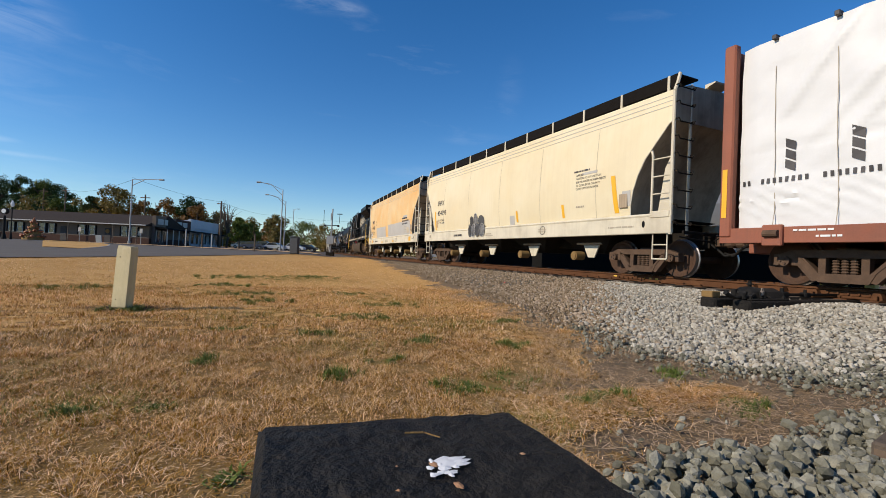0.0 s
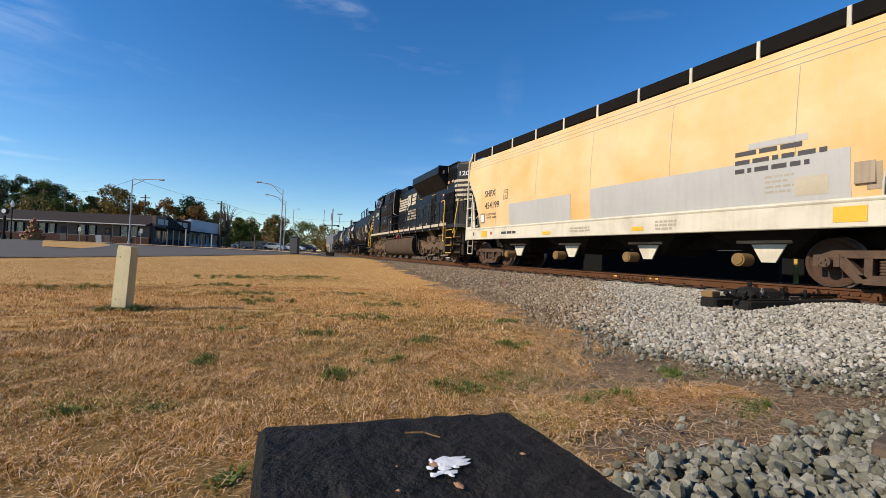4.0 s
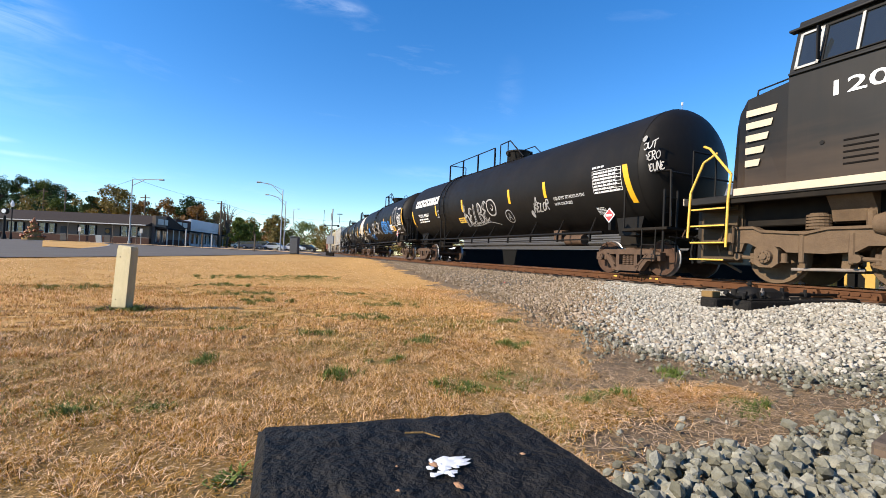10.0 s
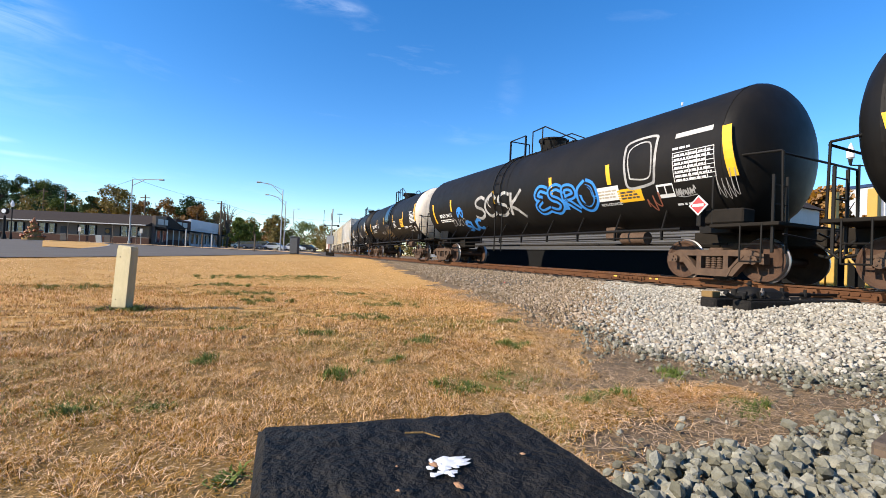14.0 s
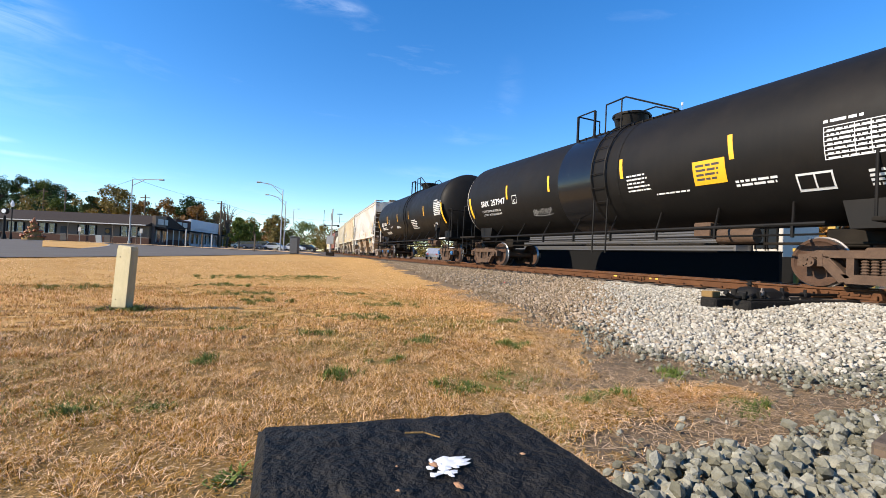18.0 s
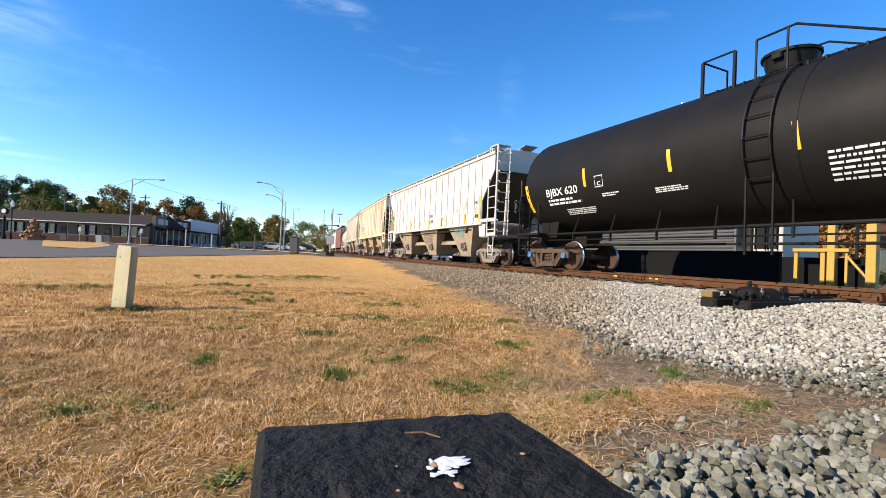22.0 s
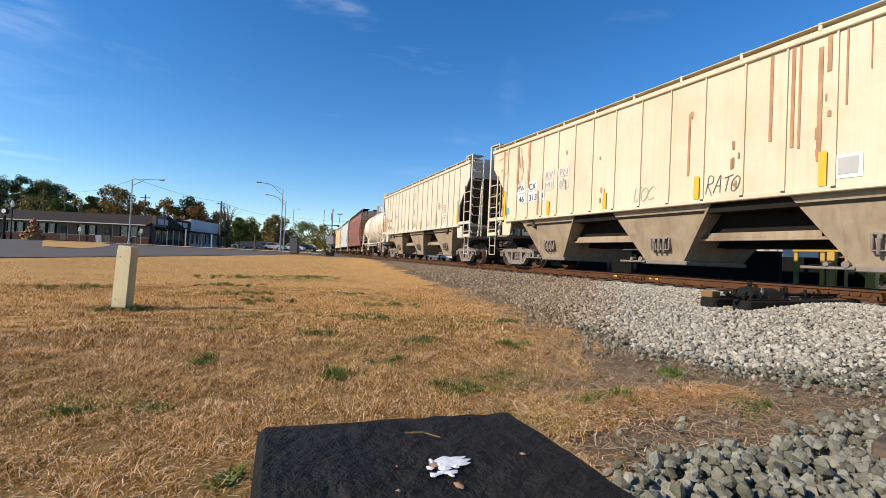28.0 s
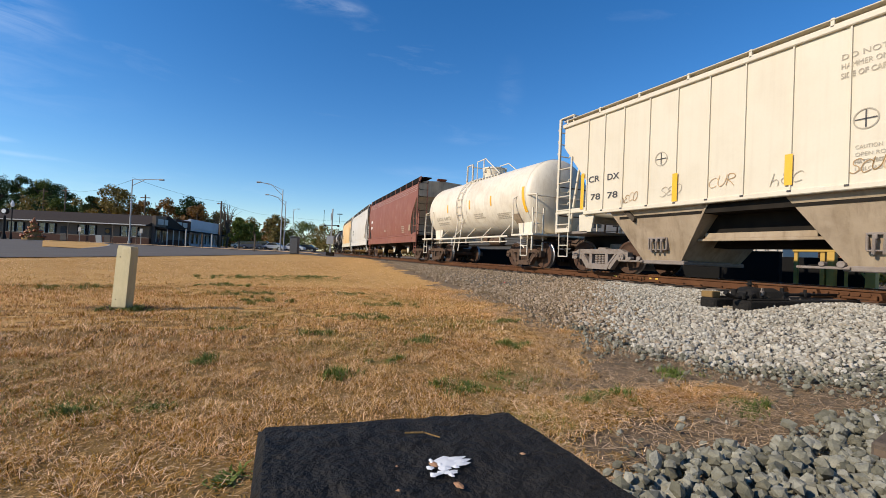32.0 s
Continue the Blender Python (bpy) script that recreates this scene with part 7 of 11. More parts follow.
        for a, b in (((y0, z0), (y1, z0)), ((y0, z1), (y1, z1)), ((y0, z0), (y0, z1)), ((y1, z0), (y1, z1))):
            ya, yb = sorted((a[0], b[0]))
            za, zb = sorted((a[1], b[1]))
            ring = [(ya - q / 2, za - q / 2), (yb + q / 2, za - q / 2), (yb + q / 2, zb + q / 2), (ya - q / 2, zb + q / 2)]
            fr.add([(lean(z) - 0.03, yy, z) for yy, z in ring] + [(lean(z), yy, z) for yy, z in ring], [(0, 1, 2, 3), (7, 6, 5, 4), (0, 4, 5, 1), (1, 5, 6, 2), (2, 6, 7, 3), (3, 7, 4, 0)])
        part("window_frame", fr, "trim_white" if framed else "black_iron", pane)
    part("window_mullion", Geo().add([(lean(z) - d, yy, z) for d in (0.035, 0.0) for yy, z in ((7.03, 3.97), (7.07, 3.97), (7.07, 4.67), (7.03, 4.67))], [(0, 1, 2, 3), (7, 6, 5, 4), (0, 4, 5, 1), (1, 5, 6, 2), (2, 6, 7, 3), (3, 7, 4, 0)]), "trim_white", car)
    part("mirror", Geo().box(-1.62, -1.52, 7.57, 7.60, 4.0, 4.6, 0.01), "black_iron", car)
    part("windscreen", Geo().box(-1.2, 1.2, 8.04, 8.08, 3.88, 4.45, 0.01), "glass", car)
    # access panel with louvres below the number
    panel = [(6.25, 1.85), (7.95, 1.85), (7.7, 2.62), (6.3, 2.66)]
    ap = part("access_panel", Geo().prism(panel, -1.532, -1.521), "loco_cab", car)
    for k in range(5):
        part("vent_slot", Geo().box(-1.545, -1.533, 6.75, 7.2, 2.08 + k * 0.1, 2.11 + k * 0.1, 0.004), "mesh_dark", ap)
    for y in (6.5, 7.5):
        part("panel_lock", Geo().tube((-1.533, y, 2.52), (-1.55, y, 2.52), 0.035, 10), "black_iron", ap)
    part("cab_base_band", Geo().box(-1.555, -1.521, 5.87, 8.98, 1.74, 1.885, 0.006), "stripe", car)
    # fuel tank with rolled sides
    prof = [(-1.30, 1.36), (-1.42, 1.30), (-1.48, 1.16), (-1.50, 0.95), (-1.49, 0.72), (-1.44, 0.52), (-1.34, 0.36), (-1.18, 0.26), (-0.95, 0.22)]
    tank = part("fuel_tank", Geo().along(prof + [(-x, z) for x, z in prof[::-1]], -3.35, 3.45), "loco_dusty", car, "dusty brown fuel tank", smooth=True)
    for y in (-3.37, 3.45):
        part("tank_end", Geo().along([(x * 0.99, z) for x, z in prof + [(-a, b) for a, b in prof[::-1]]], y, y + 0.03), "dark_under", tank)
    for k in range(5):
        part("sight_valve", Geo().tube((-1.2 + 0.02 * k, -3.4, 1.2 - k * 0.2), (-1.2, -3.62, 1.2 - k * 0.2), 0.035, 8).box(-1.28, -1.12, -3.66, -3.58, 1.14 - k * 0.2, 1.26 - k * 0.2, 0.01), "truck", tank)
    part("fuel_filler", Geo().tube((-1.46, -0.35, 1.36), (-1.62, -0.35, 1.44), 0.07, 12).tube((-1.6, -0.35, 1.43), (-1.66, -0.35, 1.46), 0.09, 12), "red_mark", tank)
    part("filler_hose", Geo().pipe([(-1.5, -0.45, 1.4), (-1.52, -0.62, 1.62), (-1.5, -0.85, 1.66), (-1.48, -0.9, 1.42)], 0.018, 6), "truck_grey", tank)
    part("red_tag", Geo().box(-1.53, -1.51, 0.08, 0.17, 1.12, 1.34), "red_mark", tank)
    part("junction_box", Geo().box(-1.58, -1.5, -0.2, 0.12, 1.42, 1.70, 0.015), "loco_dusty", car)
    part("air_pipe", Geo().pipe([(-1.45, 0.1, 1.58), (-1.5, 0.4, 1.57), (-1.5, 0.75, 1.42), (-1.46, 1.1, 1.38), (-1.46, 3.6, 1.34), (-1.40, 5.6, 1.32)], 0.045, 10), "loco_dusty", car)
    part("air_pipe", Geo().tube((-1.36, -3.3, 1.40), (-1.36, 3.4, 1.40), 0.03, 8), "loco_dusty", car)
    # handrails: flat stanchions bolted over the sill, two rails
    for yy in np.arange(-8.2, 2.3, 1.3):
        st = part("stanchion", Geo().box(-1.60, -1.57, yy - 0.03, yy + 0.03, 1.66, 2.86, 0.006), "loco", car)
        part("stanchion_foot", Geo().tube((-1.585, yy, 1.58), (-1.585, yy, 1.67), 0.025, 6), "worn_streak", st)
    part("handrail", Geo().tube((-1.585, -8.2, 2.86), (-1.585, 2.2, 2.86), 0.02, 6).tube((-1.585, -8.2, 2.36), (-1.585, 2.2, 2.36), 0.013, 6), "loco", car)
    for pts in ([(-1.58, -9.0, 0.95), (-1.60, -8.92, 1.05), (-1.60, -8.95, 2.2), (-1.60, -8.98, 2.8), (-1.59, -8.90, 2.95), (-1.585, -8.7, 2.98), (-1.585, -8.45, 2.94)], [(-1.45, -10.0, 1.15), (-1.42, -9.97, 2.0), (-1.25, -9.85, 2.95), (-1.1, -9.75, 3.02), (-0.95, -9.68, 3.02)],
                [(-1.52, -9.95, 1.35), (-1.45, -10.0, 1.62), (-1.3, -10.02, 1.72)], [(-1.4, -9.95, 1.35), (-1.33, -10.0, 1.62), (-1.2, -10.02, 1.70)],
                [(-1.55, 9.1, 0.7), (-1.55, 9.08, 1.7), (-1.52, 9.05, 2.2), (-1.40, 9.6, 2.85), (-1.3, 9.8, 2.95)], [(-1.55, 9.95, 0.9), (-1.5, 9.95, 1.9), (-1.45, 9.7, 2.55), (-1.3, 9.5, 2.75)]):
        part("yellow_handrail", Geo().pipe(pts, 0.026, 8), "yellow_paint", car, "yellow step handrail")
    for sg in (-1, 1):
        part("pilot_platform", Geo().box(-1.5, 1.5, sg * (L - 1.0), sg * L, 1.62, 1.78, 0.02), "loco", car)
        part("pilot", Geo().box(-1.0, 1.0, sg * (L - 0.12), sg * L, 0.35, 1.62, 0.02), "loco", car)
        part("pilot_stripe", Geo().box(-1.5, 1.5, sg * L, sg * (L + 0.02), 1.64, 1.80), "stripe", car)
        part("step_well", Geo().box(-1.0, -0.95, sg * (L - 1.0), sg * (L - 0.1), 0.4, 1.7), "loco_dusty", car)
        for k in range(4):
            st = part("step", Geo().box(-1.52, -1.05, sg * (L - 0.95), sg * (L - 0.2), 0.42 + k * 0.36, 0.46 + k * 0.36, 0.006).box(-1.1, -1.05, sg * (L - 0.95), sg * (L - 0.2), 0.46 + k * 0.36, 0.66 + k * 0.36, 0.006), "loco_dusty", car)
            part("step_edge", Geo().box(-1.54, -1.52, sg * (L - 0.95), sg * (L - 0.2), 0.425 + k * 0.36, 0.455 + k * 0.36), "yellow_paint", st)
        for x in (-0.9, 0.9):
            part("end_handrail", Geo().pipe([(x - 0.4, sg * (L - 0.05), 1.78), (x - 0.4, sg * (L - 0.05), 2.9), (x + 0.4, sg * (L - 0.05), 2.9), (x + 0.4, sg * (L - 0.05), 1.78)], 0.02, 6), "black_iron", car)
        for k, x in enumerate((-0.85, -0.72, -0.58, 0.6, 0.75)):
            part("brake_hose", Geo().pipe([(x, sg * L, 1.05), (x, sg * (L + 0.2), 0.95), (x - 0.02, sg * (L + 0.24), 0.6), (x, sg * (L + 0.2), 0.35 + 0.03 * k)], 0.026, 8), "black_iron", car)
        part("draft_gear", Geo().box(-0.45, 0.45, sg * (L - 0.1), sg * (L + 0.12), 0.62, 1.2, 0.04), "truck", car)
        part("cut_lever", Geo().pipe([(-1.35, sg * (L + 0.05), 1.1), (-1.3, sg * (L + 0.16), 0.95), (-0.5, sg * (L + 0.2), 0.95), (-0.3, sg * (L + 0.3), 1.1)], 0.018, 6), "truck", car)
        coupler(car, sg * (L - 0.2), sg)
        loco_truck(car, sg)
    # end fittings of the long hood
    for x, z in ((-0.72, 4.36), (-0.5, 4.36)):
        part("headlight", Geo().tube((0.05 + x + 0.6, -9.6, z), (0.05 + x + 0.6, -9.68, z), 0.10, 14), "worn_streak", car)
    part("marker_light", Geo().tube((-0.6, -9.5, 2.45), (-0.66, -9.62, 2.45), 0.11, 14), "black_iron", car)
    part("end_step_handle", Geo().pipe([(-0.75, -9.33, 2.5), (-0.8, -9.4, 2.5), (-0.8, -9.4, 3.6), (-0.75, -9.33, 3.62)], 0.016, 6), "black_iron", car)
    for z in (2.9, 3.22, 3.45):
        part("end_grab", Geo().pipe([(-0.62, -9.47, z), (-0.66, -9.53, z), (-0.5, -9.7, z - 0.05), (-0.45, -9.6, z - 0.05)], 0.012, 6), "black_iron", car)
    part("paper_notice", Geo().box(-0.66, -0.5, -9.66, -9.6, 2.0, 2.25), "trim_white", car)
    hood = ("flat", 0.98, 0)
    cabs = ("flat", 1.522, 0)
    loco_marks(car, hood, cabs)
    return car


def poly_mark(pts, material, car, surface, name, lift=0.012):
    """A painted flat shape through the points (u, v) on the side."""
    return part(name, Geo().add([skin(surface, u, v, lift) for u, v in pts], [tuple(range(len(pts)))]), material, car)


def split_bar(u, w, v0, v1, material, car, surface, shear=0.3):
    """A slanting letter-sized block, split in two so that it spells nothing."""
    g = Geo()
    for a, b in ((v0, v0 + (v1 - v0) * 0.42), (v0 + (v1 - v0) * 0.58, v1)):
        g.add([skin(surface, q + shear * (z - v0), z, 0.012) for q, z in ((u, a), (u + w, a), (u + w, b), (u, b))], [(0, 1, 2, 3)])
    return part("emblem_letter_bar", g, material, car)


def loco_marks(car, hood, cabs):
    lettering("1205", -7.47, 3.30, 0.36, "white_mark", car, cabs, 1.0, "number")
    bars(-6.5, 3.05, 0.35, 1, 0.05, "white_mark", car, cabs)
    # striped panel and the railway's emblem as plain shapes
    for k in range(5):
        patch(-1.95 + 0.05 * k, -0.15 + 0.17 * k, 3.30 + k * 0.165, 3.41 + k * 0.165, "stripe", car, hood, "stripe", n=1, shear=0.5, lift=0.012)
    poly_mark([(0.30, 4.18), (1.05, 4.22), (0.90, 3.52), (0.25, 3.46)], "stripe", car, hood, "emblem")
    poly_mark([(0.02, 3.30), (0.5, 3.45), (0.36, 3.30), (0.2, 3.26)], "stripe", car, hood, "emblem")
    poly_mark([(0.62, 3.72), (0.70, 3.72), (0.56, 3.98), (0.48, 3.98)], "loco", car, hood, "emblem_gap", 0.016)
    for k in range(3):
        poly_mark([(1.15 + 0.08 * k, 3.50 + 0.245 * k), (2.02 + 0.08 * k, 3.50 + 0.245 * k), (2.10 + 0.08 * k, 3.70 + 0.245 * k), (1.23 + 0.08 * k, 3.70 + 0.245 * k)], "stripe", car, hood, "emblem")
    for r, (u0, n) in enumerate(((0.42, 7), (0.30, 8))):
        for k in range(n):
            split_bar(u0 + k * 0.25, 0.15, 2.92 - r * 0.36, 3.19 - r * 0.36, "stripe", car, hood)
    poly_mark([(-0.6, 1.77), (0.5, 1.77), (0.5, 1.86), (-0.6, 1.86)], "yellow_paint", car, ("flat", 1.561, 0), "yellow_sill_patch", 0.004)
    for k in range(5):
        z0 = 3.92 - k * 0.235
        patch(8.62 + 0.07 * k, 8.97, z0, z0 + 0.12, "stripe", car, ("flat", 1.0, 0), "end_stripe", n=1, lift=0.01)
        v = ((-1.008, -8.99), (-0.488, -9.61))
        part("end_stripe", Geo().add([(v[0][0], v[0][1], z0), (v[1][0], v[1][1], z0), (v[1][0], v[1][1], z0 + 0.12), (v[0][0], v[0][1], z0 + 0.12)], [(0, 1, 2, 3)]), "stripe", car)
        poly_mark([(-8.80, 2.30 + k * 0.25), (-8.55 + 0.07 * k, 2.30 + k * 0.25), (-8.52 + 0.07 * k, 2.43 + k * 0.25), (-8.80, 2.43 + k * 0.25)], "stripe", car, ("flat", 1.49, 0), "nose_stripe", 0.012)
    me, co = text_mesh("rear_number", "1205", 0.30, "white_mark", 0.72)
    a, b = Vector((-1.0, -8.98, 0)), Vector((-0.48, -9.6, 0))
    d = (b - a).normalized()
    nrm = Vector((d.y, -d.x, 0))
    nrm = nrm if nrm.x < 0 else -nrm
    out = [tuple(a + d * (p[0] + 0.04) + nrm * 0.012 + Vector((0, 0, 4.22 + p[1]))) for p in co]
    me.vertices.foreach_set("co", np.array(out, np.float32).ravel())
    me.update()
    part("rear_number", me, "white_mark", car)


def wrap_out(y, z, y0, y1, k):
    """How far the plastic wrap of one lumber pack stands out: slack, folds and strapped waists."""
    edge = min(1.0, (y - y0) / 0.3, (y1 - y) / 0.3)
    out = 1.36 + 0.06 * max(0.0, edge) + 0.035 * noise.noise((y * 1.1, z * 1.4, k)) + 0.012 * noise.noise((y * 4 + z * 3, z * 4, k + 7.0))
    d = y1 - y
    for a, b, h in ((0.1, 0.75, 0.06), (0.9, 1.0, 0.05), (1.5, 0.9, 0.06), (2.6, 0.8, 0.05), (3.7, 1.1, 0.05)):
        r = (z - 2.3) * b - (d - a)
        out += h * math.exp(-(r / 0.10) ** 2) * min(1.0, max(0.0, (z - 1.9) * 1.5)) * (0.5 + 0.5 * math.sin(z * 1.9 + a))
    low = max(0.0, 1.0 - abs(z - 1.6) / 0.55)
    out += 0.022 * low * math.sin((z + 0.45 * d) * 30 + 3 * noise.noise((y * 2, z, 3.0)))
    out -= 0.02 * math.exp(-((z - 2.56 - 0.02 * d) / 0.05) ** 2)
    return out - 0.05 * max(0.0, z - 4.3)


def flatcar(s0):
    car = thing("lumber_flatcar", "oxide-red centre-beam flatcar loaded with white-wrapped lumber", "flatcar", group="cars of the freight train")
    half = 11.0
    TRAIN.append((car, s0, half - 1.9))
    part("deck", Geo().box(-1.5, 1.5, -half, half, 0.82, 1.05, 0.02), "flat_red", car)
    part("side_sill", Geo().box(-1.53, -1.47, -half, half, 0.78, 1.08, 0.01).box(1.47, 1.53, -half, half, 0.78, 1.08, 0.01), "flat_red", car)
    part("center_sill", Geo().box(-0.35, 0.35, -half - 0.1, half + 0.1, 0.62, 0.9, 0.02), "flat_red", car)
    for sg in (-1, 1):
        part("bulkhead", Geo().box(-1.40, 1.40, sg * half - 0.16 * (sg > 0), sg * half + 0.16 * (sg < 0), 1.05, 4.80, 0.03), "flat_red", car)
        for xx in (-1.47, 1.47):
            part("bulkhead_post", Geo().box(xx - 0.09, xx + 0.09, sg * half - 0.24 * (sg > 0), sg * half + 0.24 * (sg < 0), 0.9, 4.88, 0.03), "flat_red", car)
        patch(-sg * (half - 0.1) - 0.05, -sg * (half - 0.1) + 0.05, 1.3, 2.3, "yellow", car, ("flat", 1.562, 0), "reflector", n=1)
        coupler(car, sg * half, sg)
        truck(car, sg * (half - 1.9), "truck")
    for k in range(8):
        y = -half + 1.2 + k * 2.8
        part("stake_pocket", Geo().box(-1.6, -1.5, y, y + 0.35, 0.72, 1.12, 0.02), "flat_red", car)
        part("winch", Geo().tube((-1.62, y + 0.05, 0.95), (-1.62, y + 0.3, 0.95), 0.07, 10), "truck", car)
    # wrapped lumber packs
    rng = random.Random(2)
    y = half - 0.28
    k = 0
    while y > -half + 1.0:
        w = 4.85
        y0 = max(y - w, -half + 0.45)
        g = Geo()
        ny, nz = 70, 44
        vs = []
        for i in range(nz + 1):
            for j in range(ny + 1):
                yy, zz = y0 + (y - y0) * j / ny, 1.12 + 3.62 * i / nz
                vs.append((-wrap_out(yy, zz, y0, y, k), yy, zz - (0.06 * abs(math.sin(yy * 4.0)) + 0.024 if i == 0 else 0)))
        g.v = vs
        g.f = [(r * (ny + 1) + c, r * (ny + 1) + c + 1, (r + 1) * (ny + 1) + c + 1, (r + 1) * (ny + 1) + c) for r in range(nz) for c in range(ny)]
        pack = part("lumber_wrap", g, "wrap", car, "white plastic lumber wrap with straps", smooth=True)
        part("lumber_core", Geo().box(-1.32, -0.12, y0 + 0.03, y - 0.03, 1.1, 4.70, 0.03).box(0.12, 1.40, y0 + 0.03, y - 0.03, 1.1, 4.70, 0.03), "wrap", car)
        for f in (0.70, 1.68, 2.7, 3.7, 4.5):
            yy = y - f
            part("strap", Geo().pipe([(-1.50, yy, 1.05)] + [(-wrap_out(yy + 0.012 * q, 1.4 + 0.55 * q, y0, y, k) - 0.008, yy + 0.012 * q, 1.4 + 0.55 * q) for q in range(6)] + [(-1.34, yy + 0.07, 4.76)], 0.0065, 5), "faint_mark", pack)
            part("strap_hook", Geo().box(-1.50, -1.36, yy + 0.03, yy + 0.11, 4.70, 4.79, 0.01), "dark_mark", pack)
        on = lambda a, b: (-wrap_out(-a, b, y0, y, k) - 0.014, -a, b)
        for c in range(-1, 4):
            u = -y + 0.45 + c * 1.0
            for b in range(8):
                q = u + b * 0.104
                if -y + 0.05 < q and q + 0.07 < -y0:
                    part("print_bar", Geo().add([on(q, 1.93), on(q + 0.052, 1.93), on(q + 0.052, 2.03), on(q, 2.03)], [(0, 1, 2, 3)]), "dark_mark", pack)
            for b in range(3):
                q, v = u + 0.40, 2.15 + b * 0.195
                if c >= 0 and q + 0.2 < -y0:
                    part("print_emblem", Geo().add([on(q, v + 0.05), on(q + 0.17, v - 0.04), on(q + 0.17, v + 0.12), on(q, v + 0.21)], [(0, 1, 2, 3)]), "dark_mark", pack)
        y = y0 - 0.06
        k += 1
    part("center_beam", Geo().box(-0.1, 0.1, -half, half, 1.05, 4.85, 0.02).box(-0.4, 0.4, -half, half, 4.78, 4.9, 0.02), "flat_red", car)
    bars(-half + 1.35, 0.99, 0.75, 1, 0.035, "white_mark", car, ("flat", 1.535, 0))
    bars(-half + 1.7, 0.88, 0.42, 1, 0.035, "white_mark", car, ("flat", 1.535, 0), seed=3)
    return car


def reflectors(car, surface, us, v0, v1, w=0.09, shear=0.0):
    for u in us:
        patch(u, u + w, v0, v1, "yellow", car, surface, "reflector", n=4, shear=shear)


def marks_a(car, sf, sl):
    reflectors(car, sf, (1.18, 3.68), 1.6, 2.0, 0.11, -0.1)
    patch(5.78, 5.93, 1.6, 2.6, "yellow", car, sf, "reflector", shear=-0.12)
    bars(4.2, 2.90, 0.85, 1, 0.05, "dark_mark", car, sf)
    for k, (line, w) in enumerate((("APPLIED", 0.32), ("CAUTION: DO NOT USE STEAM,", 1.05), ("BOILING WATER OR SHARP OBJECTS", 1.22), ("TO CLEAN. ENTER CAR WITH", 1.0), ("CLEAN SOFT SOLED SHOES.", 0.95))):
        lettering(line, 4.3, 2.78 - 0.10 * k, 0.085, "dark_mark", car, sf, w * 0.96)
    patch(4.55, 5.15, 2.79, 2.86, "grey_patch", car, sf, "paint_patch", n=1)
    bars(4.3, 1.86, 0.42, 1, 0.05, "faint_mark", car, sf)
    lettering("SHPX", -5.86, 2.78, 0.33, "dark_mark", car, sf, 0.76)
    lettering("454198", -5.83, 2.29, 0.33, "dark_mark", car, sf, 1.02)
    lettering("LD LMT 220600", -5.8, 2.0, 0.12, "dark_mark", car, sf, 0.74)
    lettering("LT WT  65400", -5.78, 1.87, 0.12, "dark_mark", car, sf, 0.74)
    patch(-6.12, -6.0, 1.58, 2.5, "yellow", car, sf, "reflector", shear=-0.05)
    patch(-6.0, -5.82, 1.7, 2.05, "faint_rust", car, sf, "worn_patch", n=2)
    for k, (u, v, rx, ry) in enumerate(((-2.28, 1.42, 0.15, 0.26), (-1.98, 1.42, 0.18, 0.27), (-1.62, 1.42, 0.19, 0.27), (-1.25, 1.42, 0.22, 0.27), (-2.2, 1.82, 0.16, 0.2), (-1.85, 1.88, 0.17, 0.25), (-1.38, 1.80, 0.24, 0.22))):
        side = sf if v > 1.6 else ("flat", 1.618, 0)
        blob(u, v, rx, ry, "grey_spray", car, side, 0.006 + 0.0015 * k, seed=k)
        g = Geo()
        for j in range(5):
            f = -0.6 + 0.3 * j
            ribbon([(u + rx * f, v - ry * 0.7), (u + rx * f * 1.15, v), (u + rx * f * 0.9, v + ry * 0.72)], 0.018, "white_spray", car, side, lift=0.018, geo=g)
        ribbon([(u + rx * math.cos(a), v + ry * math.sin(a)) for a in np.linspace(0, 2 * math.pi, 13)], 0.022, "dark_mark", car, side, lift=0.019, geo=g)
        part("graffiti", g.mesh("graffiti"), "white_spray" if k % 2 else "dark_mark", car)
    patch(0.75, 1.05, 1.5, 1.85, "grey_patch", car, sf, "paint_patch")
    patch(6.05, 6.32, 1.75, 2.15, "grey_patch", car, sf, "card_board")
    bars(-1.6, 1.22, 1.4, 2, 0.04, "faint_mark", car, sl)
    for v in (4.28, 4.16):
        patch(-6.6, 6.6, v, v + 0.012, "faint_mark", car, sf, "seam_line", n=1)
    patch(-6.3, 6.4, 1.47, 1.485, "faint_mark", car, sf, "seam_line", n=1)
    ribbon([(2.75 + 0.13 * math.cos(a), 1.25 + 0.13 * math.sin(a)) for a in np.linspace(0, 2 * math.pi, 13)], 0.02, "dark_mark", car, sl, "round_mark")
    bars(-3.9, 1.2, 0.9, 1, 0.09, "dark_mark", car, sl)
    bars(2.5, 1.26, 0.5, 2, 0.04, "faint_mark", car, sl)
    bars(5.6, 1.2, 0.9, 1, 0.04, "faint_mark", car, sl)


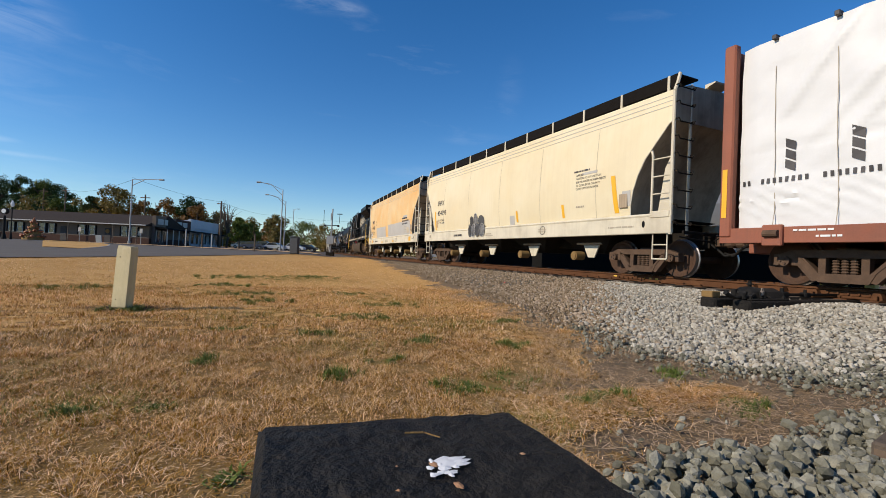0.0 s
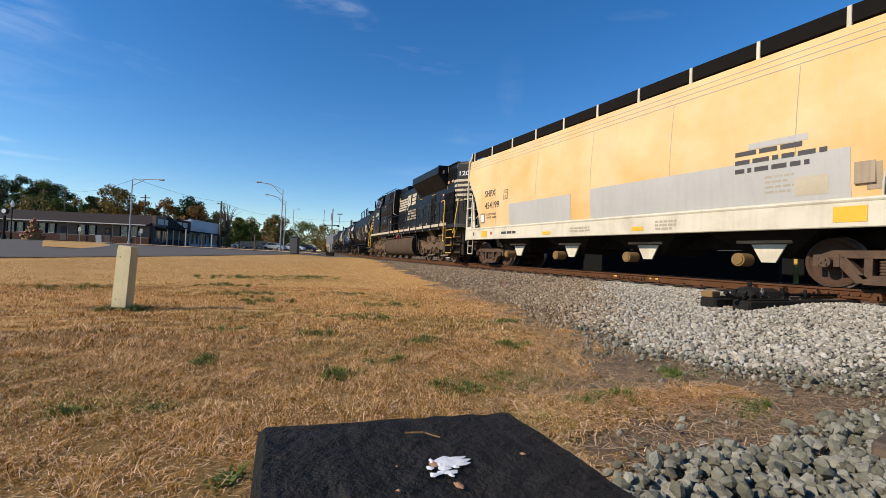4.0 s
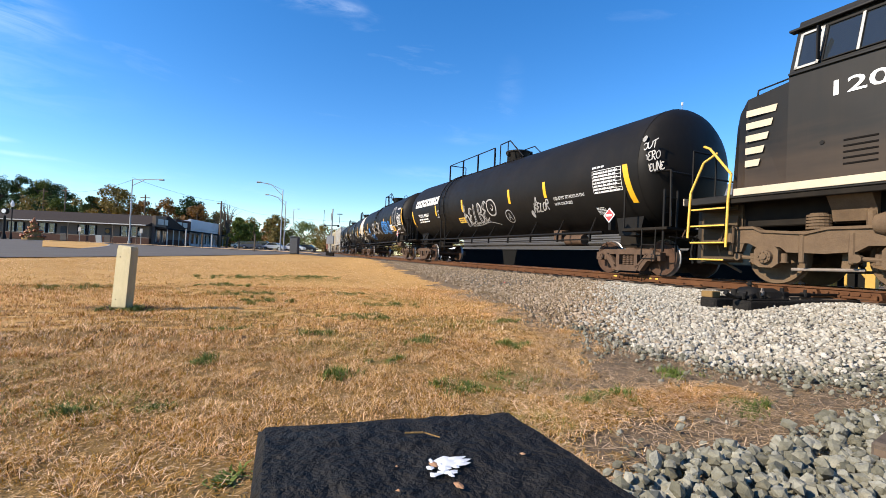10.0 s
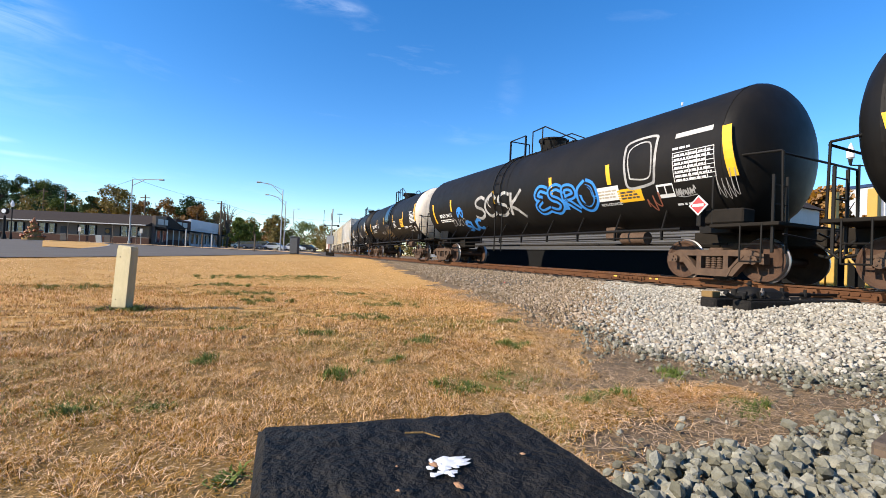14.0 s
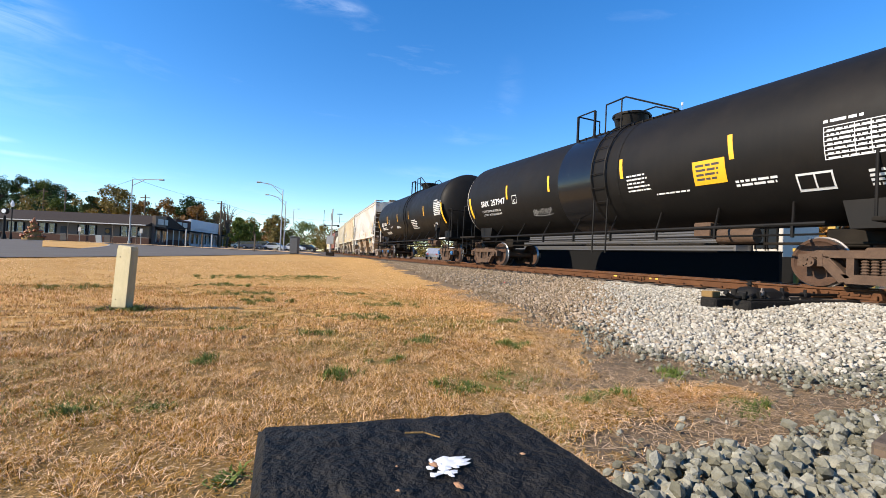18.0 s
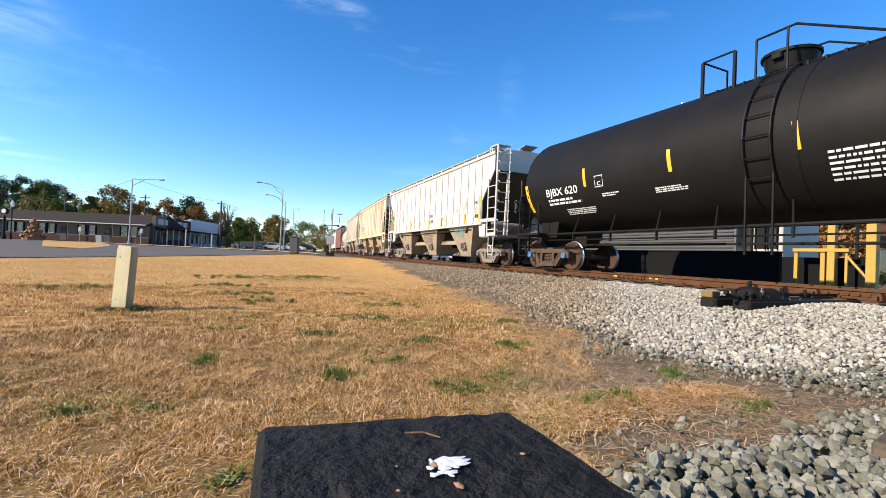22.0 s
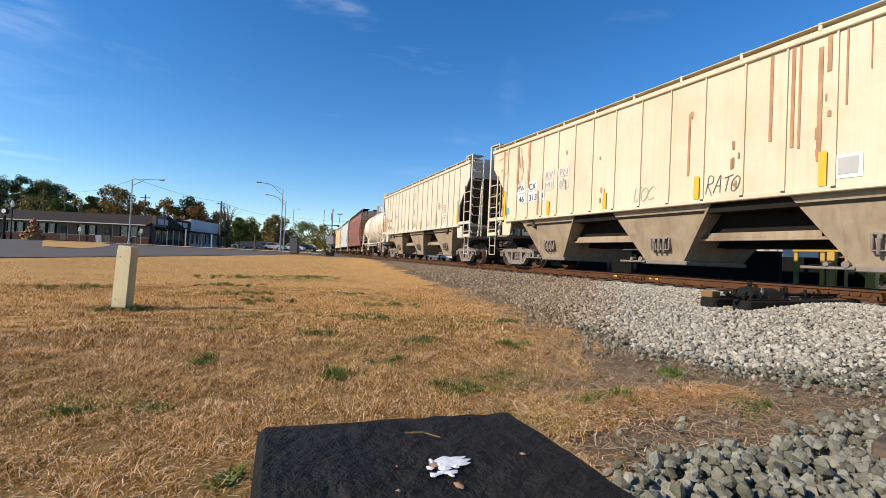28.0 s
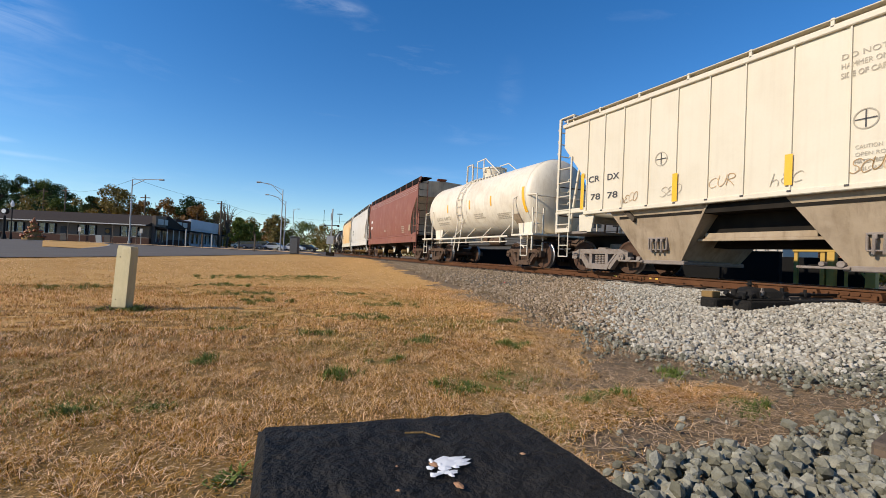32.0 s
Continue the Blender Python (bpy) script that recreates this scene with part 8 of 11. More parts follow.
def marks_b(car, sf, sl):
    lettering("SHPX", -5.9, 2.72, 0.36, "dark_mark", car, sf, 0.8)
    lettering("454199", -5.86, 2.24, 0.36, "dark_mark", car, sf, 1.06)
    lettering("LD LMT 220600", -5.8, 1.97, 0.125, "dark_mark", car, sf, 0.76)
    lettering("LT WT  65400", -5.78, 1.84, 0.125, "dark_mark", car, sf, 0.76)
    for a, b, c, d in ((-4.5, -4.22, 2.5, 2.52), (-4.5, -4.22, 2.84, 2.86), (-4.5, -4.48, 2.5, 2.86), (-4.24, -4.22, 2.5, 2.86)):
        patch(a, b, c, d, "dark_mark", car, sf, "plate_rule", n=1)
    lettering("PLATE", -4.45, 2.74, 0.07, "dark_mark", car, sf, 0.18)
    lettering("C", -4.43, 2.54, 0.17, "dark_mark", car, sf, 0.13)
    patch(0.0, 5.9, 1.5, 2.35, "grey_patch", car, sf, "paint_patch")
    patch(-4.14, -0.8, 1.5, 2.3, "grey_patch", car, sf, "paint_patch")
    patch(4.3, 5.3, 2.6, 2.72, "grey_patch", car, sf, "paint_patch")
    bars(4.05, 2.5, 1.6, 3, 0.09, "dark_mark", car, sf, gap=1.9)
    bars(4.6, 2.0, 0.5, 4, 0.04, "faint_mark", car, sf, gap=2.4)
    patch(5.1, 5.6, 1.62, 1.95, "stripe", car, sf, "paint_patch", n=2, lift=0.008)
    for u, w, h in ((-6.09, 0.42, 0.25), (-2.1, 0.4, 0.1), (1.5, 0.35, 0.1), (5.68, 0.45, 0.26)):
        patch(u, u + w, 1.11, 1.11 + h, "yellow", car, sl, "reflector", n=1)
    patch(-5.4, -5.28, 1.2, 1.31, "red_mark", car, sl, "red_label", n=1)
    patch(-6.22, -5.88, 1.68, 2.08, "hopper_bay", car, sf, "card_frame")
    patch(-6.17, -5.93, 1.74, 2.02, "white_mark", car, sf, "card", lift=0.012)
    patch(6.1, 6.3, 1.62, 2.05, "hopper_bay", car, sf, "card_frame")
    bars(-4.6, 1.2, 1.0, 1, 0.09, "dark_mark", car, sl)
    bars(-0.8, 1.24, 1.0, 2, 0.05, "faint_mark", car, sl)
    bars(2.2, 1.28, 0.6, 3, 0.05, "faint_mark", car, sl)
    bars(6.4, 1.2, 0.7, 1, 0.05, "faint_mark", car, sl)


def tank_table(car, sf, u, v, w=1.1, h=0.5):
    """The stencilled test table as ruled bars."""
    for k in range(8):
        patch(u, u + w, v + h * k / 7, v + h * k / 7 + 0.014, "white_mark", car, sf, "table_rule", n=1)
    for k in range(5):
        uu = u + (0, 0.40, 0.60, 0.80, 0.99)[k] * w
        patch(uu, uu + 0.012, v, v + h, "white_mark", car, sf, "table_rule", n=4)
    bars(u + 0.05, v + h - 0.075, w * 0.95, 7, 0.038, "white_mark", car, sf, gap=h / 7 / 0.038)
    bars(u, v + h + 0.08, w * 0.55, 1, 0.05, "white_mark", car, sf)


def marks_p(car, sf):
    # the owner's name as plain blocks
    u = -7.6
    for k in range(6):
        w = 0.46
        patch(u, u + w, 2.93, 3.33, "white_mark", car, sf, "owner_emblem_block", shear=0.15)
        if k not in (4,):
            patch(u + 0.15, u + w - 0.12, 3.07, 3.2, "tank_black", car, sf, "owner_emblem_gap", lift=0.012, shear=0.15, n=2)
        u += 0.54
    lettering("PROX 93061", -7.17, 2.36, 0.26, "white_mark", car, sf, 1.46)
    bars(-7.1, 2.2, 1.5, 2, 0.08, "white_mark", car, sf)
    reflectors(car, sf, (-8.0,), 1.85, 2.8, 0.14, -0.2)
    reflectors(car, sf, (-4.72, -1.7, 2.2, 4.35), 2.32, 2.85, 0.14, -0.1)
    patch(7.85, 8.02, 1.8, 2.85, "yellow", car, sf, "reflector", shear=-0.15)
    for a, b, c, d in ((-4.53, -4.27, 2.23, 2.25), (-4.53, -4.27, 2.55, 2.57), (-4.53, -4.515, 2.23, 2.57), (-4.285, -4.27, 2.23, 2.57)):
        patch(a, b, c, d, "white_mark", car, sf, "plate_rule", n=1)
    lettering("C", -4.45, 2.28, 0.15, "white_mark", car, sf, 0.1)
    tank_table(car, sf, 6.6, 2.2, 1.05, 0.62)
    lettering("LIQUEFIED PETROLEUM GAS", 4.8, 2.2, 0.14, "white_mark", car, sf, 1.4)
    lettering("NON-ODORIZED", 4.8, 2.02, 0.13, "white_mark", car, sf, 0.85)
    for k, ch in enumerate("HELBE"):
        u, v = -1.62 + 0.43 * k, 1.62 + 0.035 * k
        tag(ch, u, v, 0.40, 0.86, "white_spray", car, sf, 0.05, 0.06, 5 + k)
        tag(ch, u + 0.10, v + 0.05, 0.34, 0.76, "white_spray", car, sf, 0.032, 0.06, 5 + k)
        ribbon([(u - 0.02, v + 0.02), (u + 0.1, v - 0.07), (u + 0.22, v + 0.03), (u + 0.36, v - 0.06)], 0.04, "white_spray", car, sf)
    ribbon([(0.55, 2.2), (0.6, 2.55), (0.95, 2.6), (1.2, 2.35), (1.1, 2.02), (0.75, 1.98), (0.55, 2.2)], 0.06, "white_spray", car, sf)
    ribbon([(0.9, 2.42), (1.02, 2.3), (0.9, 2.18), (0.82, 2.28)], 0.045, "white_spray", car, sf)
    ribbon([(-1.2, 1.55), (-0.4, 1.58), (0.4, 1.68), (1.1, 1.52)], 0.04, "white_spray", car, sf)
    tag("HELOR", 3.62, 1.85, 0.85, 0.3, "white_spray", car, sf, 0.05, 0.3, 8, 0.1)
    blob(3.5, 1.82, 0.09, 0.14, "white_spray", car, sf)
    ribbon([(3.78, 2.1), (3.86, 2.4), (3.88, 2.2)], 0.05, "white_spray", car, sf)
    ribbon([(2.0 + 0.24 * math.cos(a), 1.83 + 0.27 * math.sin(a)) for a in np.linspace(0.3, 6.4, 13)], 0.035, "white_spray", car, sf)
    tag("A", 1.9, 1.7, 0.22, 0.3, "white_spray", car, sf, 0.03, 0.0, 3)
    patch(-2.25, -1.62, 1.78, 2.05, "yellow_paint", car, sf, "faded_label", n=2)
    bars(-2.2, 1.95, 0.5, 2, 0.05, "dark_mark", car, sf, gap=2.0)
    bars(6.5, 1.75, 0.35, 5, 0.03, "white_mark", car, sf)
    for k, w in enumerate(("OUT", "HERO", "DEUNE")):
        tag(w, 8.28 + 0.03 * k, 3.12 - 0.27 * k, 0.42 + 0.06 * k, 0.2, "white_spray", car, ("round", 1.56 - 0.03 * k, 2.9), 0.03, 0.0, 12 + k)
    blob(8.3, 3.42, 0.07, 0.08, "white_spray", car, ("round", 1.57, 2.9), 0.02)
    diamond(car, 7.35, 1.55, 0.2)


def diamond(car, u, v, r, field="red_mark"):
    x = -1.66
    me = Geo().add([(x, -u - r, v), (x, -u, v - r), (x, -u + r, v), (x, -u, v + r), (x + 0.02, -u - r, v), (x + 0.02, -u, v - r), (x + 0.02, -u + r, v), (x + 0.02, -u, v + r)], [(0, 1, 2, 3), (4, 7, 6, 5), (0, 4, 5, 1), (1, 5, 6, 2), (2, 6, 7, 3), (3, 7, 4, 0)])
    p = part("placard", me, "white_mark" if field == "red_mark" else field, car, "diamond hazard placard")
    part("placard_bracket", Geo().box(x + 0.02, x + 0.2, -u - 0.05, -u + 0.05, 1.15, v, 0.01), "black_iron", p)
    if field != "red_mark":
        return
    k = r * 0.82
    part("placard_field", Geo().add([(x - 0.004, -u - k, v), (x - 0.004, -u, v - k), (x - 0.004, -u + k, v), (x - 0.004, -u, v + k)], [(0, 1, 2, 3)]), field, p)
    part("placard_bar", Geo().box(x - 0.01, x - 0.006, -u - k * 0.7, -u + k * 0.7, v - 0.03, v + 0.03), "white_mark", p)


def marks_q(car, sf):
    lettering("BRSX 9611", -6.75, 2.15, 0.26, "white_mark", car, sf, 1.3)
    bars(-6.75, 2.0, 1.5, 2, 0.05, "white_mark", car, sf)
    reflectors(car, sf, (-7.4,), 1.9, 2.9, 0.14, -0.15)
    reflectors(car, sf, (-5.4, -1.5, 2.05, 4.5), 2.4, 2.95, 0.14, -0.1)
    patch(7.78, 7.98, 2.15, 3.25, "yellow", car, sf, "reflector", shear=-0.12)
    tag("SCSK", -3.1, 1.9, 3.6, 0.85, "white_spray", car, sf, 0.13, 0.15, 15)
    ribbon([(-1.6, 2.9), (-1.9, 2.5), (-1.75, 2.3)], 0.05, "white_spray", car, sf)
    tag("ESRO", 1.25, 1.82, 2.75, 0.78, "blue_spray", car, sf, 0.24, 0.0, 16)
    tag("ESRO", 1.25, 1.82, 2.75, 0.78, "tank_black", car, sf, 0.07, 0.0, 16)
    blob(3.62, 2.2, 0.3, 0.3, "tank_black", car, sf, 0.012)
    ribbon([(-4.78, 2.4), (-4.82, 2.1), (-4.6, 2.3), (-4.4, 2.05), (-4.25, 2.4)], 0.09, "blue_spray", car, sf)
    blob(-4.55, 2.42, 0.22, 0.12, "blue_spray", car, sf)
    tag("SUC", -4.4, 1.3, 1.5, 0.5, "blue_spray", car, sf, 0.15, 0.1, 18, 0.15)
    tag("DUCO", -5.5, 1.65, 1.3, 0.35, "white_spray", car, sf, 0.025, 0.1, 19)
    patch(4.05, 4.85, 1.95, 2.35, "white_mark", car, sf, "data_panel")
    bars(4.1, 2.2, 0.7, 3, 0.05, "faint_mark", car, sf, gap=1.7)
    patch(4.78, 5.56, 1.85, 2.22, "yellow", car, sf, "data_panel")
    bars(4.88, 2.1, 0.6, 3, 0.05, "dark_mark", car, sf, gap=1.6)
    lettering("NON-ODORIZED", 4.1, 1.8, 0.12, "white_mark", car, sf, 0.75)
    ribbon([(5.15, 2.3), (5.1, 3.1), (5.2, 3.42), (5.95, 3.45), (6.05, 3.2), (6.0, 2.4), (5.85, 2.25), (5.3, 2.2), (5.15, 2.3)], 0.07, "white_spray", car, sf)
    ribbon([(5.28, 2.45), (5.25, 3.2), (5.85, 3.28), (5.88, 2.45), (5.28, 2.45)], 0.04, "white_spray", car, sf)
    tank_table(car, sf, 6.52, 2.2, 1.0, 0.66)
    patch(6.55, 7.45, 3.22, 3.34, "grey_patch", car, sf, "paint_patch")
    patch(6.0, 6.45, 1.85, 2.2, "white_mark", car, sf, "data_panel")
    for a in (6.04, 6.25):
        patch(a, a + 0.18, 1.95, 2.15, "tank_black", car, sf, "data_field", lift=0.01)
    scrawl(6.5, 1.85, 0.45, 0.22, "white_spray", car, sf, 4, 0.04, 21)
    scrawl(5.65, 1.5, 0.35, 0.6, "flat_red", car, sf, 1, 0.05, 22)
    bars(6.4, 1.6, 0.8, 1, 0.06, "white_mark", car, sf)
    scrawl(7.5, 1.6, 0.4, 0.8, "white_spray", car, sf, 2, 0.02, 23)
    diamond(car, 7.25, 1.6, 0.22)
    part("tool_box", Geo().box(-1.5, -1.1, -8.1, -7.1, 1.2, 1.5, 0.03), "dark_under", car)


def marks_r(car, sf):
    lettering("SRIX", -5.95, 2.35, 0.32, "white_mark", car, sf, 0.60)
    lettering("257947", -5.18, 2.36, 0.32, "white_mark", car, sf, 1.0)
    lettering("LD LMT 204 500 LB 92750 KG", -5.93, 2.11, 0.115, "white_mark", car, sf, 1.35)
    lettering("LT  WT   81 500 LB 36950 KG", -5.90, 1.96, 0.115, "white_mark", car, sf, 1.33)
    for a, b, c, d in ((-3.7, -3.42, 2.3, 2.32), (-3.7, -3.42, 2.58, 2.6), (-3.7, -3.685, 2.3, 2.6), (-3.435, -3.42, 2.3, 2.6)):
        patch(a, b, c, d, "white_mark", car, sf, "plate_rule", n=1)
    lettering("C", -3.62, 2.34, 0.16, "white_mark", car, sf, 0.12)
    reflectors(car, sf, (-6.85,), 1.9, 2.8, 0.14, -0.15)
    reflectors(car, sf, (-4.06, -1.61, 1.4, 4.25), 2.5, 3.02, 0.10, -0.1)
    patch(6.9, 7.1, 2.25, 3.3, "yellow", car, sf, "reflector", shear=-0.12)
    patch(3.43, 4.15, 2.05, 2.58, "yellow", car, sf, "data_panel")
    bars(3.5, 2.45, 0.55, 4, 0.05, "dark_mark", car, sf, gap=2.0)
    tank_table(car, sf, 5.86, 2.2, 1.05, 0.55)
    bars(1.6, 2.5, 0.7, 5, 0.04, "white_mark", car, sf, gap=2.4)
    bars(4.3, 2.0, 0.95, 2, 0.05, "white_mark", car, sf)
    patch(5.37, 5.93, 1.65, 2.02, "white_mark", car, sf, "data_panel")
    patch(5.40, 5.64, 1.71, 1.98, "tank_black", car, sf, "data_field", lift=0.01)
    patch(5.67, 5.90, 1.71, 1.98, "tank_black", car, sf, "data_field", lift=0.01)
    scrawl(-2.6, 1.75, 0.9, 0.25, "white_spray", car, sf, 5, 0.025, 31)
    bars(6.4, 1.9, 0.35, 4, 0.05, "white_mark", car, sf)
    bars(2.4, 1.95, 0.9, 1, 0.04, "white_mark", car, sf)


def marks_s(car, sf):
    lettering("BJBX 620", -5.96, 2.32, 0.33, "white_mark", car, sf, 1.43)
    bars(-5.9, 2.14, 1.5, 2, 0.07, "white_mark", car, sf)
    bars(-5.2, 1.8, 1.2, 4, 0.035, "white_mark", car, sf)
    for a, b, c, d in ((-3.8, -3.5, 2.38, 2.40), (-3.8, -3.5, 2.68, 2.70), (-3.8, -3.785, 2.38, 2.70), (-3.515, -3.5, 2.38, 2.70)):
        patch(a, b, c, d, "white_mark", car, sf, "plate_rule", n=1)
    lettering("C", -3.70, 2.42, 0.16, "white_mark", car, sf, 0.12, lift=0.014)
    reflectors(car, sf, (-6.9,), 1.85, 2.8, 0.14, -0.15)
    reflectors(car, sf, (-4.22, -1.45, 1.13, 4.08), 2.45, 2.98, 0.10, -0.1)
    patch(6.92, 7.1, 1.85, 2.92, "yellow", car, sf, "reflector", shear=-0.15)
    tank_table(car, sf, 5.78, 2.35, 1.02, 0.66)
    bars(1.6, 2.3, 1.1, 6, 0.045, "white_mark", car, sf, gap=2.3)
    bars(-3.6, 2.15, 0.6, 2, 0.035, "white_mark", car, sf)
    bars(-1.9, 2.1, 0.9, 3, 0.03, "white_mark", car, sf)
    patch(5.55, 5.8, 1.85, 1.96, "white_mark", car, sf, "bar_plate")
    bars(5.12, 1.84, 0.3, 4, 0.03, "white_mark", car, sf)
    diamond(car, 6.4, 1.7, 0.22, "black_iron")
    bars(6.5, 1.14, 1.0, 1, 0.05, "white_mark", car, ("flat", 1.5, 0))


def marks_h(car, sf, rib):
    patch(6.27, 6.43, 1.75, 2.85, "yellow", car, sf, "reflector", lift=0.032)
    for u in (4.85, 2.08, 0.3, -1.2, -2.78):
        patch(u, u + 0.12, 1.75, 2.2, "yellow", car, sf, "reflector", lift=0.032)
    patch(-6.65, -6.52, 1.75, 2.6, "yellow", car, sf, "reflector", lift=0.032)
    lettering("MC", 5.82, 2.52, 0.22, "dark_mark", car, sf, 0.36)
    bars(5.85, 2.35, 0.3, 3, 0.05, "faint_mark", car, sf)
    patch(5.88, 6.05, 1.95, 2.1, "dark_mark", car, sf, "data_panel", n=1)
    patch(6.08, 6.24, 1.95, 2.1, "dark_mark", car, sf, "data_panel", n=1)
    lettering("FOR", 0.46, 2.3, 0.22, "dark_mark", car, sf, 0.4)
    lettering("LIFE", 0.47, 2.0, 0.22, "dark_mark", car, sf, 0.5)
    tag("MAC", 3.6, 2.25, 0.75, 0.3, "grey_patch", car, sf, 0.04, 0.1, 41)
    tag("CA", 4.5, 2.4, 0.6, 0.32, "grey_patch", car, sf, 0.06, 0.1, 42)
    tag("CITY", 3.0, 2.3, 0.62, 0.25, "grey_patch", car, sf, 0.025, 0.2, 44)
    tag("HEO", 2.2, 2.0, 0.6, 0.3, "straw", car, sf, 0.02, 0.2, 47)
    tag("NULE", -1.3, 1.95, 0.5, 0.22, "straw", car, sf, 0.015, 0.1, 43)
    bars(3.05, 2.05, 0.5, 3, 0.03, "faint_mark", car, sf, gap=2.4)
    for u, v, body, w in ((-6.0, 2.72, "MC", 0.36), (-5.25, 2.72, "EX", 0.36), (-6.0, 2.38, "35", 0.36), (-5.25, 2.38, "03", 0.36), (-4.6, 2.38, "06", 0.36)):
        lettering(body, u, v, 0.24, "faint_mark", car, sf, w)
    bay = ("bay", 0.275, 0)
    tag("BEDUX", 3.55, 1.25, 1.15, 0.28, "teal_spray", car, bay, 0.07, 0.1, 45)
    tag("CSB", -0.85, 1.0, 0.85, 0.5, "dark_mark", car, bay, 0.028, 0.15, 46)
    tag("ROCO", -0.15, 1.32, 0.95, 0.22, "dark_mark", car, bay, 0.02, 0.3, 48)
    tag("DO", 0.0, 0.98, 0.42, 0.24, "dark_mark", car, bay, 0.018, 0.1, 49)


def marks_k(car, sf, rib):
    for u, h in ((-6.6, 1.05), (-4.05, 0.45), (-1.62, 0.45), (1.05, 0.5), (3.35, 0.6), (6.2, 0.9)):
        patch(u, u + 0.12, 1.75, 1.75 + h, "yellow", car, sf, "reflector", lift=0.032)
    for u, v, b, w in ((-5.77, 2.68, "MW", 0.4), (-5.08, 2.68, "CX", 0.38), (-5.65, 2.3, "46", 0.3), (-5.06, 2.3, "313", 0.42), (-4.4, 2.3, "9", 0.12)):
        patch(u - 0.08, u + w + 0.06, v - 0.05, v + 0.30, "white_mark", car, sf, "repainted_patch", n=1)
        lettering(b, u, v, 0.3, "dark_mark", car, sf, w, lift=0.012)
    rng = random.Random(5)
    for k, (u, w, v0, v1) in enumerate(((-6.75, 0.07, 1.9, 4.35), (-5.87, 0.14, 2.7, 4.36), (-5.2, 0.14, 2.75, 4.36), (-4.6, 0.08, 1.8, 2.6), (0.86, 0.05, 2.3, 3.7), (3.3, 0.07, 2.2, 4.2), (5.4, 0.06, 2.0, 4.0))):
        patch(u, u + w, v0, v1, "rust_streak", car, sf, "rust_streak", lift=0.010)
    for k in range(14):
        u = 2.5 + k * 0.3 + rng.uniform(-0.1, 0.1)
        patch(u, u + rng.uniform(0.015, 0.07), 4.3 - rng.uniform(0.4, 1.9), 4.36, "rust_streak", car, sf, "rust_streak", lift=0.008)
    for k in range(26):
        u, v0 = rng.choice((0.93, 3.38, 5.5, -1.7, -3.3, 1.9)) + rng.uniform(-0.12, 0.12), rng.uniform(1.85, 3.6)
        patch(u, u + rng.uniform(0.02, 0.06), v0, v0 + rng.uniform(0.05, 0.22), "rust_streak", car, sf, "rust_spot", n=1, lift=0.012)
    patch(3.56, 3.95, 1.85, 2.26, "white_mark", car, sf, "card_frame", n=1)
    patch(3.62, 3.89, 1.92, 2.2, "grey_patch", car, sf, "card", n=1, lift=0.012)
    tag("RATO", 1.3, 1.85, 0.7, 0.35, "dark_mark", car, sf, 0.015, 0.2, 51)
    tag("UOC", -0.6, 1.85, 0.6, 0.35, "faint_mark", car, sf, 0.018, 0.2, 52)
    blob(-6.35, 2.05, 0.1, 0.13, "teal_spray", car, sf)
    # rust that has bled across the end panel in long smears
    for k, (u, v, w, h) in enumerate(((-7.1, 4.05, 0.5, 0.10), (-6.75, 3.9, 0.35, 0.08), (-6.9, 3.62, 0.3, 0.08), (-6.62, 3.45, 0.22, 0.12), (-5.7, 3.7, 0.3, 0.9), (-5.75, 2.95, 0.28, 0.4), (-6.68, 4.15, 0.3, 0.12))):
        for j in range(4):
            q = u + w * j / 4 + rng.uniform(-0.03, 0.03)
            blob(q, v + h * rng.uniform(-0.4, 0.4) + 0.03 * j, w * rng.uniform(0.08, 0.18), max(0.02, h * rng.uniform(0.15, 0.45)), "faint_rust", car, sf, 0.008, 10, seed=k * 7 + j, name="rust_smear")
    for u, v, b in ((-4.2, 2.95, "RV"), (-4.22, 2.62, "M1"), (-3.5, 2.95, "PN"), (-3.5, 2.58, "89")):
        patch(u - 0.06, u + 0.44, v - 0.04, v + 0.26, "white_car", car, sf, "repainted_patch", n=1)
        lettering(b, u, v, 0.28, "faint_mark", car, sf, 0.36, lift=0.012)


